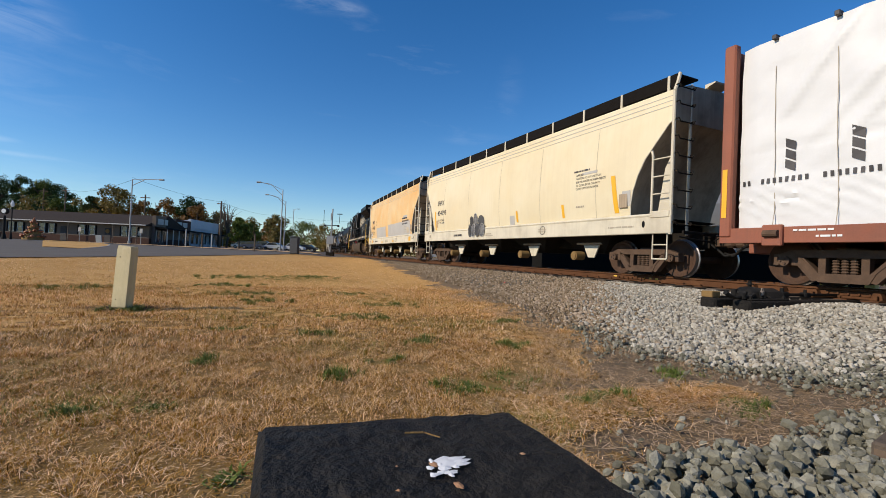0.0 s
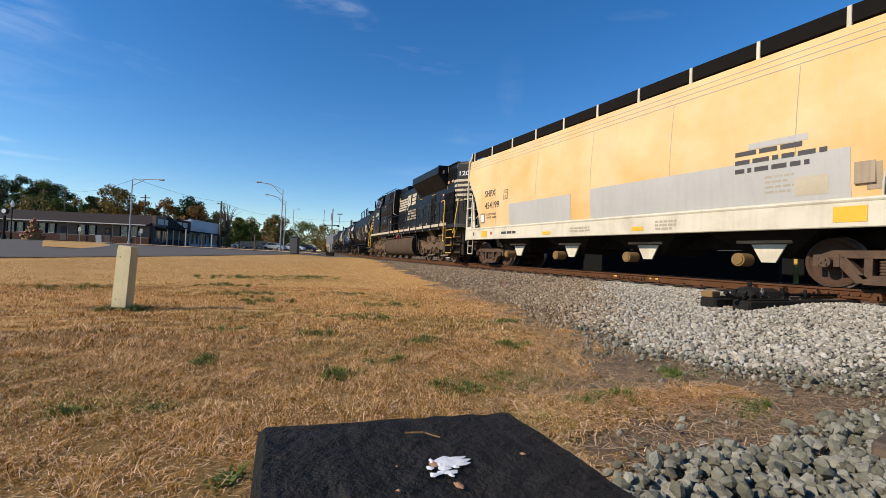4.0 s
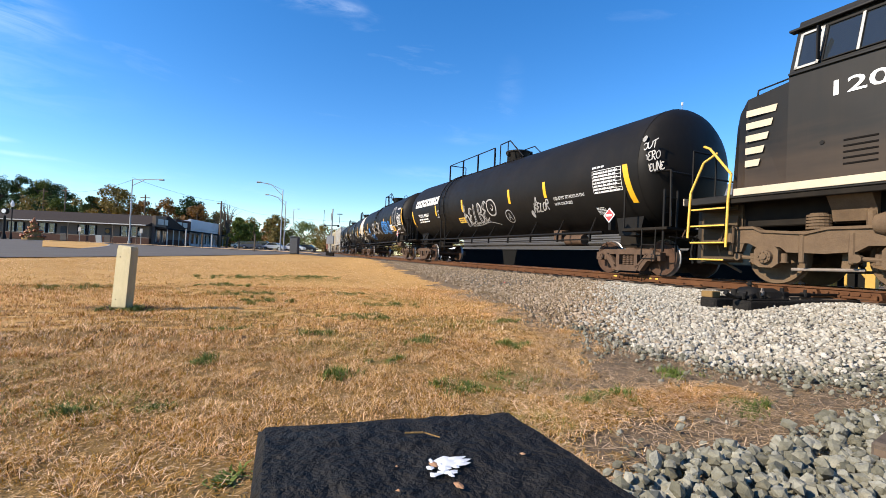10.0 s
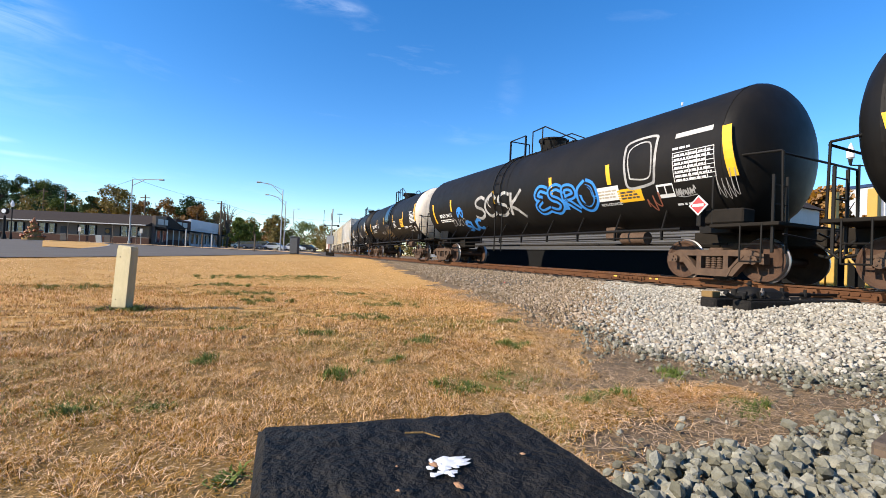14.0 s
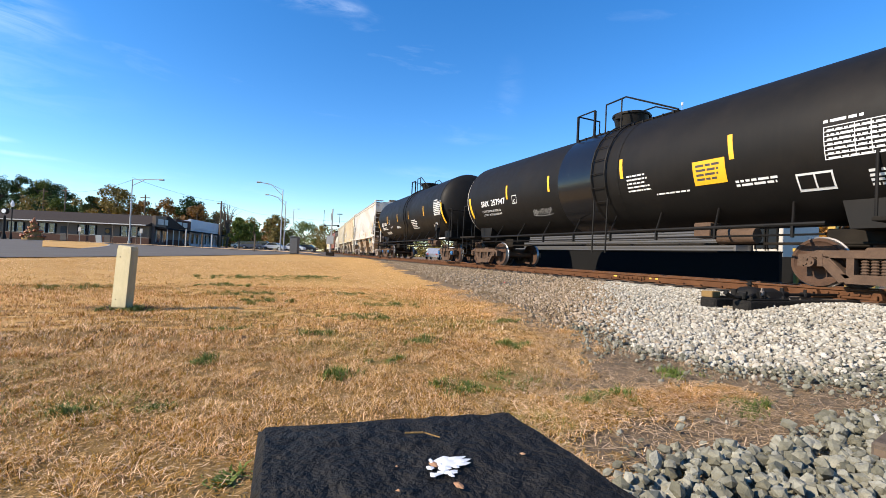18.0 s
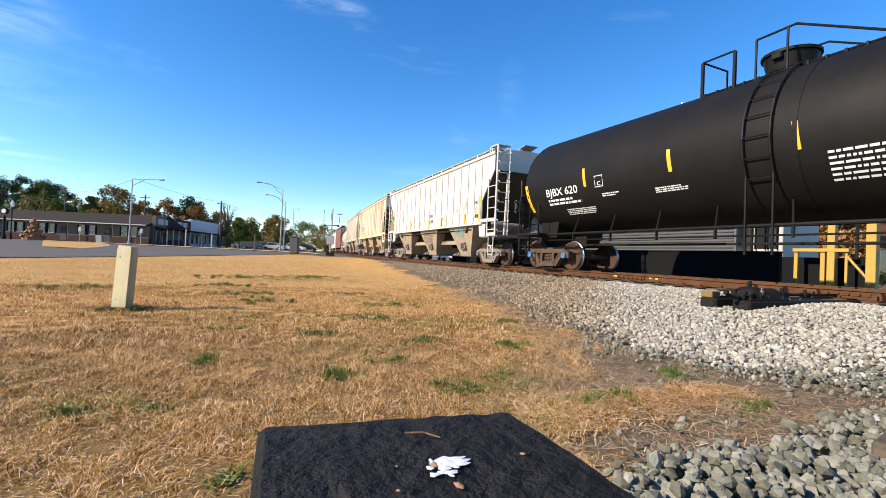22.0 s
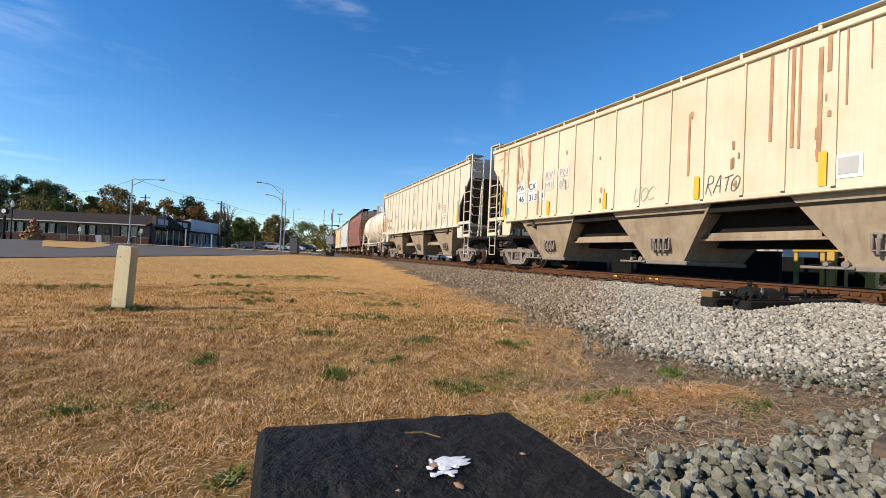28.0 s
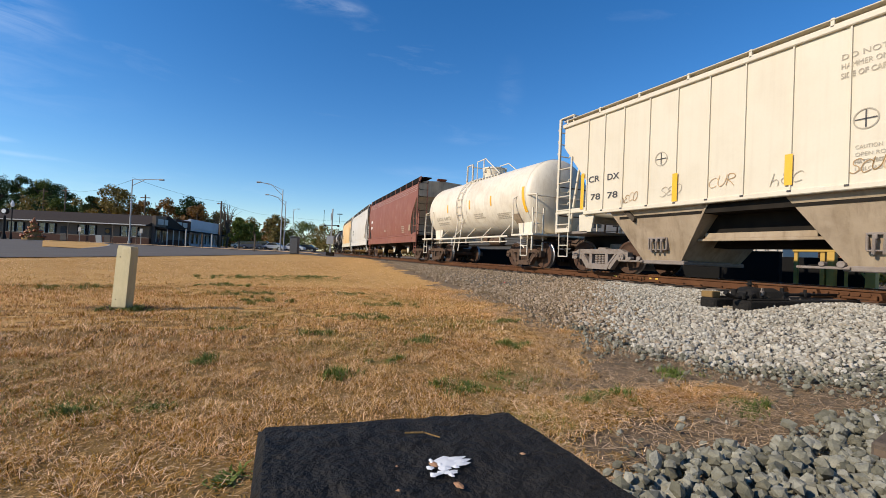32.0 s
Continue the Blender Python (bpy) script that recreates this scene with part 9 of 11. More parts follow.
def marks_m(car, sf, rib):
    for u, v0, v1 in ((6.25, 1.8, 2.85), (3.5, 1.78, 2.4), (1.03, 1.78, 2.15), (-1.34, 1.83, 2.4), (-3.65, 1.75, 2.4), (-6.65, 1.8, 2.85)):
        patch(u, u + 0.13, v0, v1, "yellow", car, sf, "reflector", lift=0.032)
    lettering("CR", -6.38, 2.55, 0.24, "dark_mark", car, sf, 0.42)
    lettering("DX", -5.68, 2.53, 0.24, "dark_mark", car, sf, 0.41)
    lettering("78", -6.28, 2.04, 0.24, "dark_mark", car, sf, 0.36)
    lettering("78", -5.66, 2.03, 0.24, "dark_mark", car, sf, 0.36)
    for u, v in ((-3.99, 2.81), (-0.2, 2.78), (3.93, 2.81)):
        pts = [(u + 0.16 * math.cos(a), v + 0.16 * math.sin(a)) for a in np.linspace(0, 2 * math.pi, 13)]
        ribbon(pts, 0.02, "faint_mark", car, sf, "round_mark")
        patch(u - 0.01, u + 0.01, v - 0.14, v + 0.14, "dark_mark", car, sf, "round_mark", n=1)
        patch(u - 0.14, u + 0.14, v - 0.01, v + 0.01, "dark_mark", car, sf, "round_mark", n=1)
    for r, w in enumerate(("CAUTION", "OPEN ROOF", "HATCH BEFORE", "UNLOADING")):
        lettering(w, -0.33, 2.3 - r * 0.12, 0.09, "faint_mark", car, sf, 0.5 if r else 0.34)
    for r, w in enumerate(("DO NOT", "HAMMER ON", "SIDE OF CAR")):
        lettering(w, -0.55, 3.85 - r * 0.16, 0.13, "faint_mark", car, sf, 0.6)
    for k in range(9):
        tag(("HECO", "SEO", "CUR", "HEC", "SCUC", "HEC", "REDY", "BOS", "HEO")[k], -5.2 + k * 1.2, 1.85 + 0.05 * (k % 3), 0.55, 0.22, "faint_mark" if k % 2 else "straw", car, sf, 0.016, 0.25, 60 + k, 0.05)
    patch(4.55, 4.9, 2.05, 2.3, "white_mark", car, sf, "data_panel", n=1)
    bars(4.57, 2.24, 0.3, 3, 0.04, "dark_mark", car, sf, gap=1.8)
    bars(4.5, 2.75, 0.4, 4, 0.05, "faint_mark", car, sf, gap=2.2)


def marks_t(car, sf):
    lettering("GATX 64872", -3.6, 2.05, 0.24, "faint_mark", car, sf, 1.65)
    bars(-3.5, 1.9, 1.3, 2, 0.05, "faint_mark", car, sf)
    reflectors(car, sf, (-2.2, 0.1, 1.98), 2.4, 2.8, 0.11, -0.1)
    patch(4.32, 4.48, 1.95, 2.9, "yellow", car, sf, "reflector", shear=-0.12)
    bars(0.5, 2.1, 0.9, 3, 0.05, "faint_mark", car, sf)
    bars(2.4, 2.0, 1.0, 4, 0.04, "faint_mark", car, sf)
    patch(3.4, 3.9, 1.5, 1.95, "hopper_bay", car, sf, "rust_patch", n=2)


def marks_u(car, sf, sl):
    bars(-6.2, 2.8, 0.8, 1, 0.2, "white_mark", car, sf)
    bars(-6.2, 2.3, 0.8, 1, 0.2, "white_mark", car, sf)
    bars(4.2, 2.0, 0.7, 4, 0.07, "faint_mark", car, sf)
    bars(-1.0, 2.0, 0.6, 2, 0.05, "faint_mark", car, sf)


def marks_none(car, sf, sl=None):
    bars(-5.2, 2.6, 1.0, 2, 0.2, "dark_mark", car, sf)



flatcar(-5.1)
hopper_round("cream_hopper", 14.47, "cream-painted covered hopper car with a sprayed scrawl and dark roof walkway", "cream", "pale_sill", marks_a)
hopper_round("amber_hopper", 30.58, "faded yellow covered hopper car with grey paint patches", "amber", "pale_sill", marks_b)
locomotive(49.07)
tank_car("long_tank_car", 68.55, "long matt black tank car with white lettering and sprayed tags", 8.85, 1.62, 2.81, "tank_black", marks_p, 7.44, (-1.8, 5.0), -0.35, ladder_at=3.6)
tank_car("tagged_tank_car", 86.92, "black tank car sprayed with blue and white graffiti", 8.6, 1.60, 2.82, "tank_black", marks_q, 7.2, (-2.2, 1.7), -0.1, ladder_at=0.9, lead=0.3)
tank_car("white_headed_tank_car", 104.33, "black tank car with a cream head and glossy oil-stained band", 7.7, 1.58, 2.77, "tank_black", marks_r, 6.38, (-2.4, 1.25), -0.25, head="tank_cream", band=(-0.35, 1.1), ladder_at=-0.9)
tank_car("black_tank_car", 120.98, "clean black insulated tank car with yellow markers and blue bearing caps", 7.6, 1.64, 2.86, "tank_black", marks_s, 6.42, (-2.2, 1.3), -0.2, cap="blue_cap", ladder_at=-0.75, lead=0.25)
hopper_ribbed("white_hopper", 137.6, "white ribbed covered hopper car with dusty brown bays", "white_car", marks_h)
hopper_ribbed("rusty_hopper", 154.3, "rust-streaked cream ribbed covered hopper car", "rusty_car", marks_k)
hopper_ribbed("ivory_hopper", 171.1, "ivory ribbed covered hopper car with small tags along the sill", "ivory_car", marks_m)
tank_car("white_tank_car", 185.2, "short white tank car stained with rust", 5.0, 1.40, 2.62, "tank_white", marks_t, 4.0, (-1.5, 1.5), 0.2, trim="tank_white", high_rail=None, ladder_at=0.6)
hopper_round("brown_hopper", 198.6, "brown-red covered hopper car", "brown_car", "brown_car", marks_u, bays=3)
hopper_round("pale_grey_hopper", 215.0, "pale grey covered hopper car", "white_car", "white_car", marks_none)
hopper_round("orange_hopper", 231.3, "faded orange covered hopper car", "amber", "pale_sill", marks_none)
tank_car("distant_tank_car", 248.2, "grey-black tank car at the train's far end", 7.6, 1.58, 2.86, "tank_black", marks_s, 6.42, (-1.4, 1.4), 0.5)
tank_car("last_tank_car", 265.2, "black tank car with a white head at the train's far end", 7.6, 1.58, 2.86, "tank_black", marks_s, 6.42, (-1.4, 1.4), 0.5, head="tank_cream")

# ---- things near the camera ----


def make_bollard():
    """The black-painted timber post on which the camera stands."""
    post = thing("black_timber_post", "square black-painted timber post with rough worn top and white paint splash", "post", pose(0, 0, 0))
    z1 = 0.648
    n = 40
    corner = [(0.0197, 0.3165), (0.1954, 0.2842), (0.1835, -0.03), (-0.009, -0.01)]
    vs = []
    for i in range(n + 1):
        for j in range(n + 1):
            u, v = i / n, j / n
            a = Vector(corner[3]).lerp(Vector(corner[2]), u)
            b = Vector(corner[0]).lerp(Vector(corner[1]), u)
            p = a.lerp(b, v)
            edge = min(u, 1 - u, v, 1 - v)
            dz = 0.0012 * noise.noise((p.x * 60, p.y * 60, 0)) + 0.002 * noise.noise((p.x * 18, p.y * 18, 3)) - 0.006 * max(0, 1 - edge / 0.035) ** 2 * (1 + noise.noise((p.x * 40, p.y * 40, 9)))
            vs.append((p.x, p.y, z1 + dz))
    g = Geo()
    g.v = vs
    g.f = [(r * (n + 1) + c, (r + 1) * (n + 1) + c, (r + 1) * (n + 1) + c + 1, r * (n + 1) + c + 1) for r in range(n) for c in range(n)]
    part("post_top", g, "black_timber", post, smooth=True)
    ring = lambda z, k: [(x * k, y * k, z) for x, y in corner]
    part("post_shaft", Geo().rings([ring(-0.05, 1.0), ring(z1 - 0.02, 1.0), ring(z1 - 0.009, 0.985)]), "black_timber", post)
    # splash of white paint, rust flecks and a twig
    rng = random.Random(8)

    def blot(cx, cy, rx, ry, material, name, k=22, z=0.0035):
        rad = [1 + 0.45 * noise.noise((math.cos(2 * math.pi * i / k) * 1.7 + cx * 90, math.sin(2 * math.pi * i / k) * 1.7, cy * 80)) for i in range(k)]
        ring_pts = [(cx + rx * rad[i] * math.cos(2 * math.pi * i / k), cy + ry * rad[i] * math.sin(2 * math.pi * i / k), z1 + z - 0.0022) for i in range(k)]
        gg = Geo().add(ring_pts + [(cx, cy, z1 + z - 0.0014)], [(i, (i + 1) % k, k) for i in range(k)])
        return part(name, gg, material, post)
    blot(0.1110, 0.2190, 0.0075, 0.0062, "white_paint", "paint_splash")
    for dx, dy, rx, ry in ((0.006, 0.002, 0.007, 0.0022), (0.008, -0.0015, 0.0065, 0.002), (0.0065, -0.005, 0.006, 0.0018), (-0.004, -0.006, 0.004, 0.0026), (-0.0065, -0.0095, 0.0042, 0.002), (-0.003, -0.0115, 0.0045, 0.0022)):
        blot(0.1110 + dx, 0.2190 + dy, rx, ry, "white_paint", "paint_splash", 14, 0.0036)
    for k in range(9):
        blot(0.110 + rng.uniform(-0.012, 0.012), 0.215 + rng.uniform(-0.012, 0.009), rng.uniform(0.001, 0.0035), rng.uniform(0.001, 0.003), "white_paint", "paint_splash", 12)
    blot(0.1033, 0.2190, 0.0026, 0.003, "rust_streak", "rust_fleck")
    blot(0.1058, 0.1945, 0.0022, 0.0035, "rust_streak", "rust_fleck")
    blot(0.1576, 0.2135, 0.0018, 0.0013, "rust_streak", "rust_fleck")
    blot(0.0763, 0.2003, 0.0012, 0.001, "rust_streak", "rust_fleck")
    blot(0.0835, 0.2234, 0.0009, 0.0008, "rust_streak", "rust_fleck")
    part("twig", Geo().tube((0.1005, 0.2574, z1 + 0.004), (0.1121, 0.2543, z1 + 0.004), 0.0007, 6).tube((0.1121, 0.2543, z1 + 0.004), (0.1184, 0.2443, z1 + 0.004), 0.0005, 6), "hay", post)


make_bollard()


def make_pedestal():
    z = at_ground(-1.15, 6.2)
    m = pose(-1.15, 6.2, z - 0.03, 0, 2.2, 0) @ pose(0, 0, 0, 0, 0, -42) @ Matrix.Diagonal((0.84, 0.36, 1, 1))
    ob = thing("cable_pedestal", "cream plastic cable pedestal standing in the dry lawn", "utility pedestal", m)
    w = 0.128
    g = Geo().rings([[(-w, -w, 0), (w, -w, 0), (w, w, 0), (-w, w, 0)], [(-w * 0.98, -w, 0.70), (w * 0.98, -w, 0.70), (w * 0.98, w, 0.70), (-w * 0.98, w, 0.70)], [(-w * 0.9, -w * 0.9, 0.755), (w * 0.9, -w * 0.9, 0.745), (w * 0.9, w * 0.9, 0.745), (-w * 0.9, w * 0.9, 0.755)]])
    part("pedestal_body", g, "post_cream", ob)
    part("pedestal_cover", Geo().box(-w * 0.2, w * 1.06, -w - 0.012, -w, 0.05, 0.72, 0.004), "post_cream", ob)
    for zz in (0.62, 0.13):
        part("pedestal_bolt", Geo().tube((-0.055, -w - 0.008, zz), (-0.055, -w, zz), 0.008, 8), "truck", ob)
    for k in range(6):
        part("plate_bar", Geo().box(w + 0.0005, w + 0.0035, -0.02 - 0.008 * (k % 2), 0.008 - 0.008 * (k % 3), 0.44 + k * 0.034, 0.458 + k * 0.034), "faint_mark", ob)


make_pedestal()


def make_timber():
    ob = thing("timber_offcut", "brown weathered timber end lying in dark stones", "timber", pose(2.46, 0.83, 0.02, 0, 0, 10))
    part("timber_beam", Geo().box(-0.12, 0.9, -0.12, 0.06, 0.0, 0.085, 0.01), "tie", ob)
    part("timber_face", Geo().box(-0.124, -0.121, -0.10, 0.05, 0.03, 0.06), "wood_pole", ob)
    x, y = 3.03, 1.10
    st = Geo()
    n = 10
    rings = [[(0.075 * math.sin(a) * math.cos(2 * math.pi * i / n), 0.05 * math.sin(a) * math.sin(2 * math.pi * i / n), 0.035 * math.cos(a) + 0.02) for i in range(n)] for a in np.linspace(0.15, 3.0, 6)]
    part_ob = part("pale_stone", st.rings(rings), "trim_white", None, loc=(x, y, at_ground(x, y)), smooth=True)
    tagged(part_ob, "smooth pale stone on the dirt", "stone")
    for (lx, ly, mt, lab, nm) in ((0.08, 3.85, "leaf_rust", "fallen orange leaf on the dry lawn", "fallen_leaf"), (5.3, 11.0, "white_paint", "scrap of white litter on the ballast", "litter_scrap"), (6.3, 9.6, "red_mark", "scrap of red litter on the ballast", "litter_scrap")):
        z = at_ground(lx, ly) + 0.04
        g = Geo().add([(-0.05, -0.02, 0), (0.0, -0.045, 0.015), (0.055, 0.0, 0.0), (0.01, 0.04, 0.02), (0.0, 0.0, 0.03)], [(0, 1, 4), (1, 2, 4), (2, 3, 4), (3, 0, 4)])
        tagged(part(nm, g, mt, None, loc=(lx, ly, z)), lab, "leaf" if "leaf" in nm else "litter")


make_timber()


def make_switch():
    """Hand-thrown switch gear and joint bars at the near rail."""
    x0 = TRACK_X - 0.7525
    z = RAIL_TOP
    sw = thing("switch_machine", "black iron switch stand bolted to two long timbers beside the rail", "switch stand", pose(0, 0, 0))
    for xa, y in ((6.58, 4.40), (6.70, 3.98)):
        part("switch_timber", Geo().box(xa, x0 + 0.2, y - 0.13, y + 0.13, 0.14, 0.325, 0.02), "black_timber", sw)
        part("timber_end", Geo().box(xa - 0.006, xa - 0.001, y - 0.11, y + 0.11, 0.155, 0.31, 0.002), "black_timber", sw)
    part("switch_base", Geo().box(6.78, 7.75, 3.88, 3.98, 0.325, 0.35, 0.008).box(6.78, 7.75, 4.36, 4.46, 0.325, 0.35, 0.008).box(7.02, 7.5, 3.98, 4.36, 0.325, 0.345, 0.006), "black_iron", sw)
    dome = [[(7.22 + r * math.cos(2 * math.pi * i / 18), 4.17 + r * math.sin(2 * math.pi * i / 18), q) for i in range(18)] for r, q in ((0.21, 0.345), (0.21, 0.40), (0.185, 0.455), (0.12, 0.50), (0.05, 0.515))]
    part("switch_body", Geo().rings(dome), "black_iron", sw, smooth=True)
    part("spindle", Geo().tube((7.22, 4.17, 0.50), (7.22, 4.17, 0.60), 0.028, 10).tube((7.22, 4.17, 0.545), (7.22, 4.17, 0.565), 0.05, 10), "black_iron", sw)
    for k in range(3):
        a = 2.1 * k + 0.4
        part("lug", Geo().box(7.22 + 0.2 * math.cos(a) - 0.05, 7.22 + 0.2 * math.cos(a) + 0.05, 4.17 + 0.2 * math.sin(a) - 0.04, 4.17 + 0.2 * math.sin(a) + 0.04, 0.345, 0.47, 0.015), "black_iron", sw)
    part("switch_lever", Geo().pipe([(7.16, 4.05, 0.42), (6.9, 3.98, 0.37), (6.62, 4.02, 0.36), (6.5, 4.04, 0.40)], 0.026, 8).tube((6.5, 4.04, 0.40), (6.44, 4.05, 0.43), 0.034, 8), "black_iron", sw)
    part("lever_latch", Geo().box(6.72, 6.80, 3.95, 4.05, 0.33, 0.44, 0.015).tube((6.76, 3.94, 0.43), (6.76, 4.06, 0.43), 0.03, 8), "black_iron", sw)
    part("padlock", Geo().box(7.10, 7.17, 3.92, 3.96, 0.40, 0.47, 0.01).pipe([(7.115, 3.94, 0.47), (7.12, 3.94, 0.505), (7.15, 3.94, 0.505), (7.155, 3.94, 0.47)], 0.008, 6), "truck_grey", sw)
    part("switch_rod", Geo().tube((7.4, 4.2, 0.39), (x0 + 0.1, 4.2, 0.39), 0.026, 8), "black_iron", sw)
    part("crank_plate", Geo().prism([(4.05, 0.35), (4.34, 0.35), (4.34, 0.45), (4.24, 0.49), (4.12, 0.44)], 7.55, 7.98), "black_iron", sw)
    part("rod_jaw", Geo().box(8.05, 8.25, 4.13, 4.27, 0.345, 0.44, 0.02).tube((8.15, 4.2, 0.44), (8.15, 4.2, 0.50), 0.03, 8), "black_iron", sw)
    part("rod_jaw", Geo().box(8.75, 8.92, 4.14, 4.26, 0.345, 0.43, 0.02).tube((8.83, 4.2, 0.43), (8.83, 4.2, 0.48), 0.025, 8), "black_iron", sw)
    for x, y in ((6.84, 3.93), (6.84, 4.41), (7.66, 3.93), (7.66, 4.41), (7.35, 4.02)):
        part("bolt", Geo().tube((x, y, 0.34), (x, y, 0.385), 0.022, 6), "black_iron", sw)
    for dx in (0.0, 0.09):
        for k in range(8):
            part("chain_link", Geo().tube((7.06 + dx, 3.94 - 0.006 * k, 0.46 - k * 0.035), (7.065 + dx, 3.925 - 0.006 * k, 0.43 - k * 0.035), 0.012, 6), "black_iron", sw)
    wood = thing("wood_block", "small pale wood block on the switch timber", "wood block", pose(6.72, 4.45, 0.30))
    part("block", Geo().box(-0.1, 0.1, -0.09, 0.09, 0.025, 0.12, 0.008), "hay", wood)
    joint = thing("joint_bar", "rust-brown bolted joint bars on the rail web", "joint bar", pose(0, 0, 0))
    for y in (8.8, 4.1):
        part("bar", Geo().box(x0 - 0.055, x0 - 0.02, y - 0.45, y + 0.45, z - 0.13, z - 0.05, 0.008), "rail", joint)
        for k in range(6):
            part("bolt", Geo().tube((x0 - 0.085, y - 0.38 + k * 0.15, z - 0.09), (x0 - 0.05, y - 0.38 + k * 0.15, z - 0.09), 0.02, 6), "rail", joint)
    for y in (5.6, 5.05, 4.5, 3.6, 3.05, 2.5):
        br = part("rail_brace", Geo().prism([(y - 0.10, z - 0.17), (y + 0.10, z - 0.17), (y + 0.045, z - 0.045), (y - 0.045, z - 0.045)], x0 - 0.17, x0 - 0.03), "rail", joint)
        part("brace_web", Geo().box(x0 - 0.24, x0 - 0.15, y - 0.03, y + 0.03, z - 0.17, z - 0.09, 0.008).tube((x0 - 0.2, y - 0.07, z - 0.16), (x0 - 0.2, y - 0.07, z - 0.10), 0.022, 6), "rail", br)
        part("slide_plate", Geo().box(x0 - 0.42, x0 + 0.3, y - 0.12, y + 0.12, z - 0.192, z - 0.172, 0.005), "rail", joint)
    part("splice_angle", Geo().box(x0 - 0.075, x0 - 0.04, 2.0, 7.0, z - 0.168, z - 0.13, 0.006), "rail", joint)
    paint = thing("rail_paint_marks", "yellow chalk marks on the rail web", "paint mark", pose(0, 0, 0))
    for y, w in ((8.35, 0.1), (8.15, 0.06), (7.95, 0.08), (9.3, 0.12)):
        part("paint_mark", Geo().box(x0 - 0.0125, x0 - 0.0115, y, y + w, z - 0.1, z - 0.06), "yellow_paint", paint)


make_switch()

# ---- the far side of the track ----


def make_coach():
    """A silver passenger coach parked beyond the track."""
    m = pose(TRACK_X + 8.0 + 1.5, 23.2, 0.25, 0, 0, -1.0)
    ob = thing("silver_coach", "parked silver passenger coach with fluted stainless side", "passenger car", m)
    part("coach_body", Geo().along([(-1.5, 1.2), (-1.5, 3.3), (-1.25, 3.95), (-0.6, 4.25), (0.6, 4.25), (1.25, 3.95), (1.5, 3.3), (1.5, 1.2)], -12, 12.5), "silver", ob)
    for k in range(9):
        z = 1.3 + k * 0.13
        part("flute", Geo().tube((-1.51, -11.9, z), (-1.51, 12.4, z), 0.035, 6), "silver", ob)
    for k in range(11):
        y = -10.8 + k * 2.1
        part("coach_window", Geo().box(-1.53, -1.49, y, y + 1.25, 2.55, 3.2, 0.02), "glass", ob)
    part("skirt", Geo().box(-1.35, 1.35, -11.5, 12, 0.55, 1.2, 0.02), "dark_under", ob)
    for y in (-8.5, 8.5):
        for dy in (-1.2, 1.2):
            part("coach_wheel", Geo().tube((-1.0, y + dy, 0.5), (-0.85, y + dy, 0.5), 0.45, 20), "wheel", ob)
    # stand-in wall for the dark band there; its black includes the train's shade
    wall = thing("low_shade_wall", "low stand-in wall, near-black for the train's shade, before the parked coach", "wall", pose(TRACK_X + 6.3, 21.0, 0.2))
    part("wall_face", Geo().box(-0.1, 0.1, -12.2, 13, -0.1, 1.22, 0.02), "awning", wall)
    part("wall_cap", Geo().box(-0.13, 0.13, -12.2, 13, 1.22, 1.27, 0.01), "black_iron", wall)


make_coach()


def make_yellow_frame():
    ob = thing("yellow_timber_frame", "yellow-painted timber posts and beam of a platform ramp", "platform frame", pose(TRACK_X + 8.0, 0, 0.2))
    for y, h, w in ((9.17, 1.35, 0.06), (8.35, 1.35, 0.07), (8.1, 3.4, 0.11), (7.7, 1.35, 0.04), (7.03, 3.4, 0.13)):
        part("post", Geo().box(-w, w, y - w, y + w, 0, h, 0.01), "yellow_wood", ob)
    part("beam", Geo().box(-0.12, 0.12, 7.6, 9.25, 1.33, 1.45, 0.01), "yellow_wood", ob)
    part("ramp_brace", Geo().tube((0.0, 7.7, 1.2), (0, 7.1, 0.4), 0.04, 6), "yellow_wood", ob)
    for k in range(5):
        part("ramp_step", Geo().box(0.1, 0.7, 7.6 - k * 0.14, 7.7 - k * 0.14, 1.1 - k * 0.2, 1.14 - k * 0.2), "wood_pole", ob)
    part("back_panel", Geo().box(0.6, 0.7, 7.3, 11.5, 0, 1.15, 0.01), "awning", ob)
    hut = thing("white_clapboard_building", "white building with dark windows behind a dark fence", "building", pose(TRACK_X + 8.8, 11.0, 0.2))
    part("wall", Geo().box(0, 2.6, -0.95, 0.15, 0, 3.2, 0.02), "grey_patch", hut)
    for y in (-0.75, -0.3):
        w = part("window", Geo().box(-0.06, 0.02, y, y + 0.3, 1.5, 2.4, 0.01), "glass", hut)
        part("window_frame", Geo().box(-0.1, 0, y - 0.05, y, 1.45, 2.45).box(-0.1, 0, y + 0.3, y + 0.35, 1.45, 2.45).box(-0.1, 0, y, y + 0.3, 2.4, 2.45), "awning", w)
    part("roof", Geo().prism([(-1.1, 3.2), (-0.4, 3.6), (0.2, 3.2)], -0.2, 2.8), "shingle", hut)


make_yellow_frame()


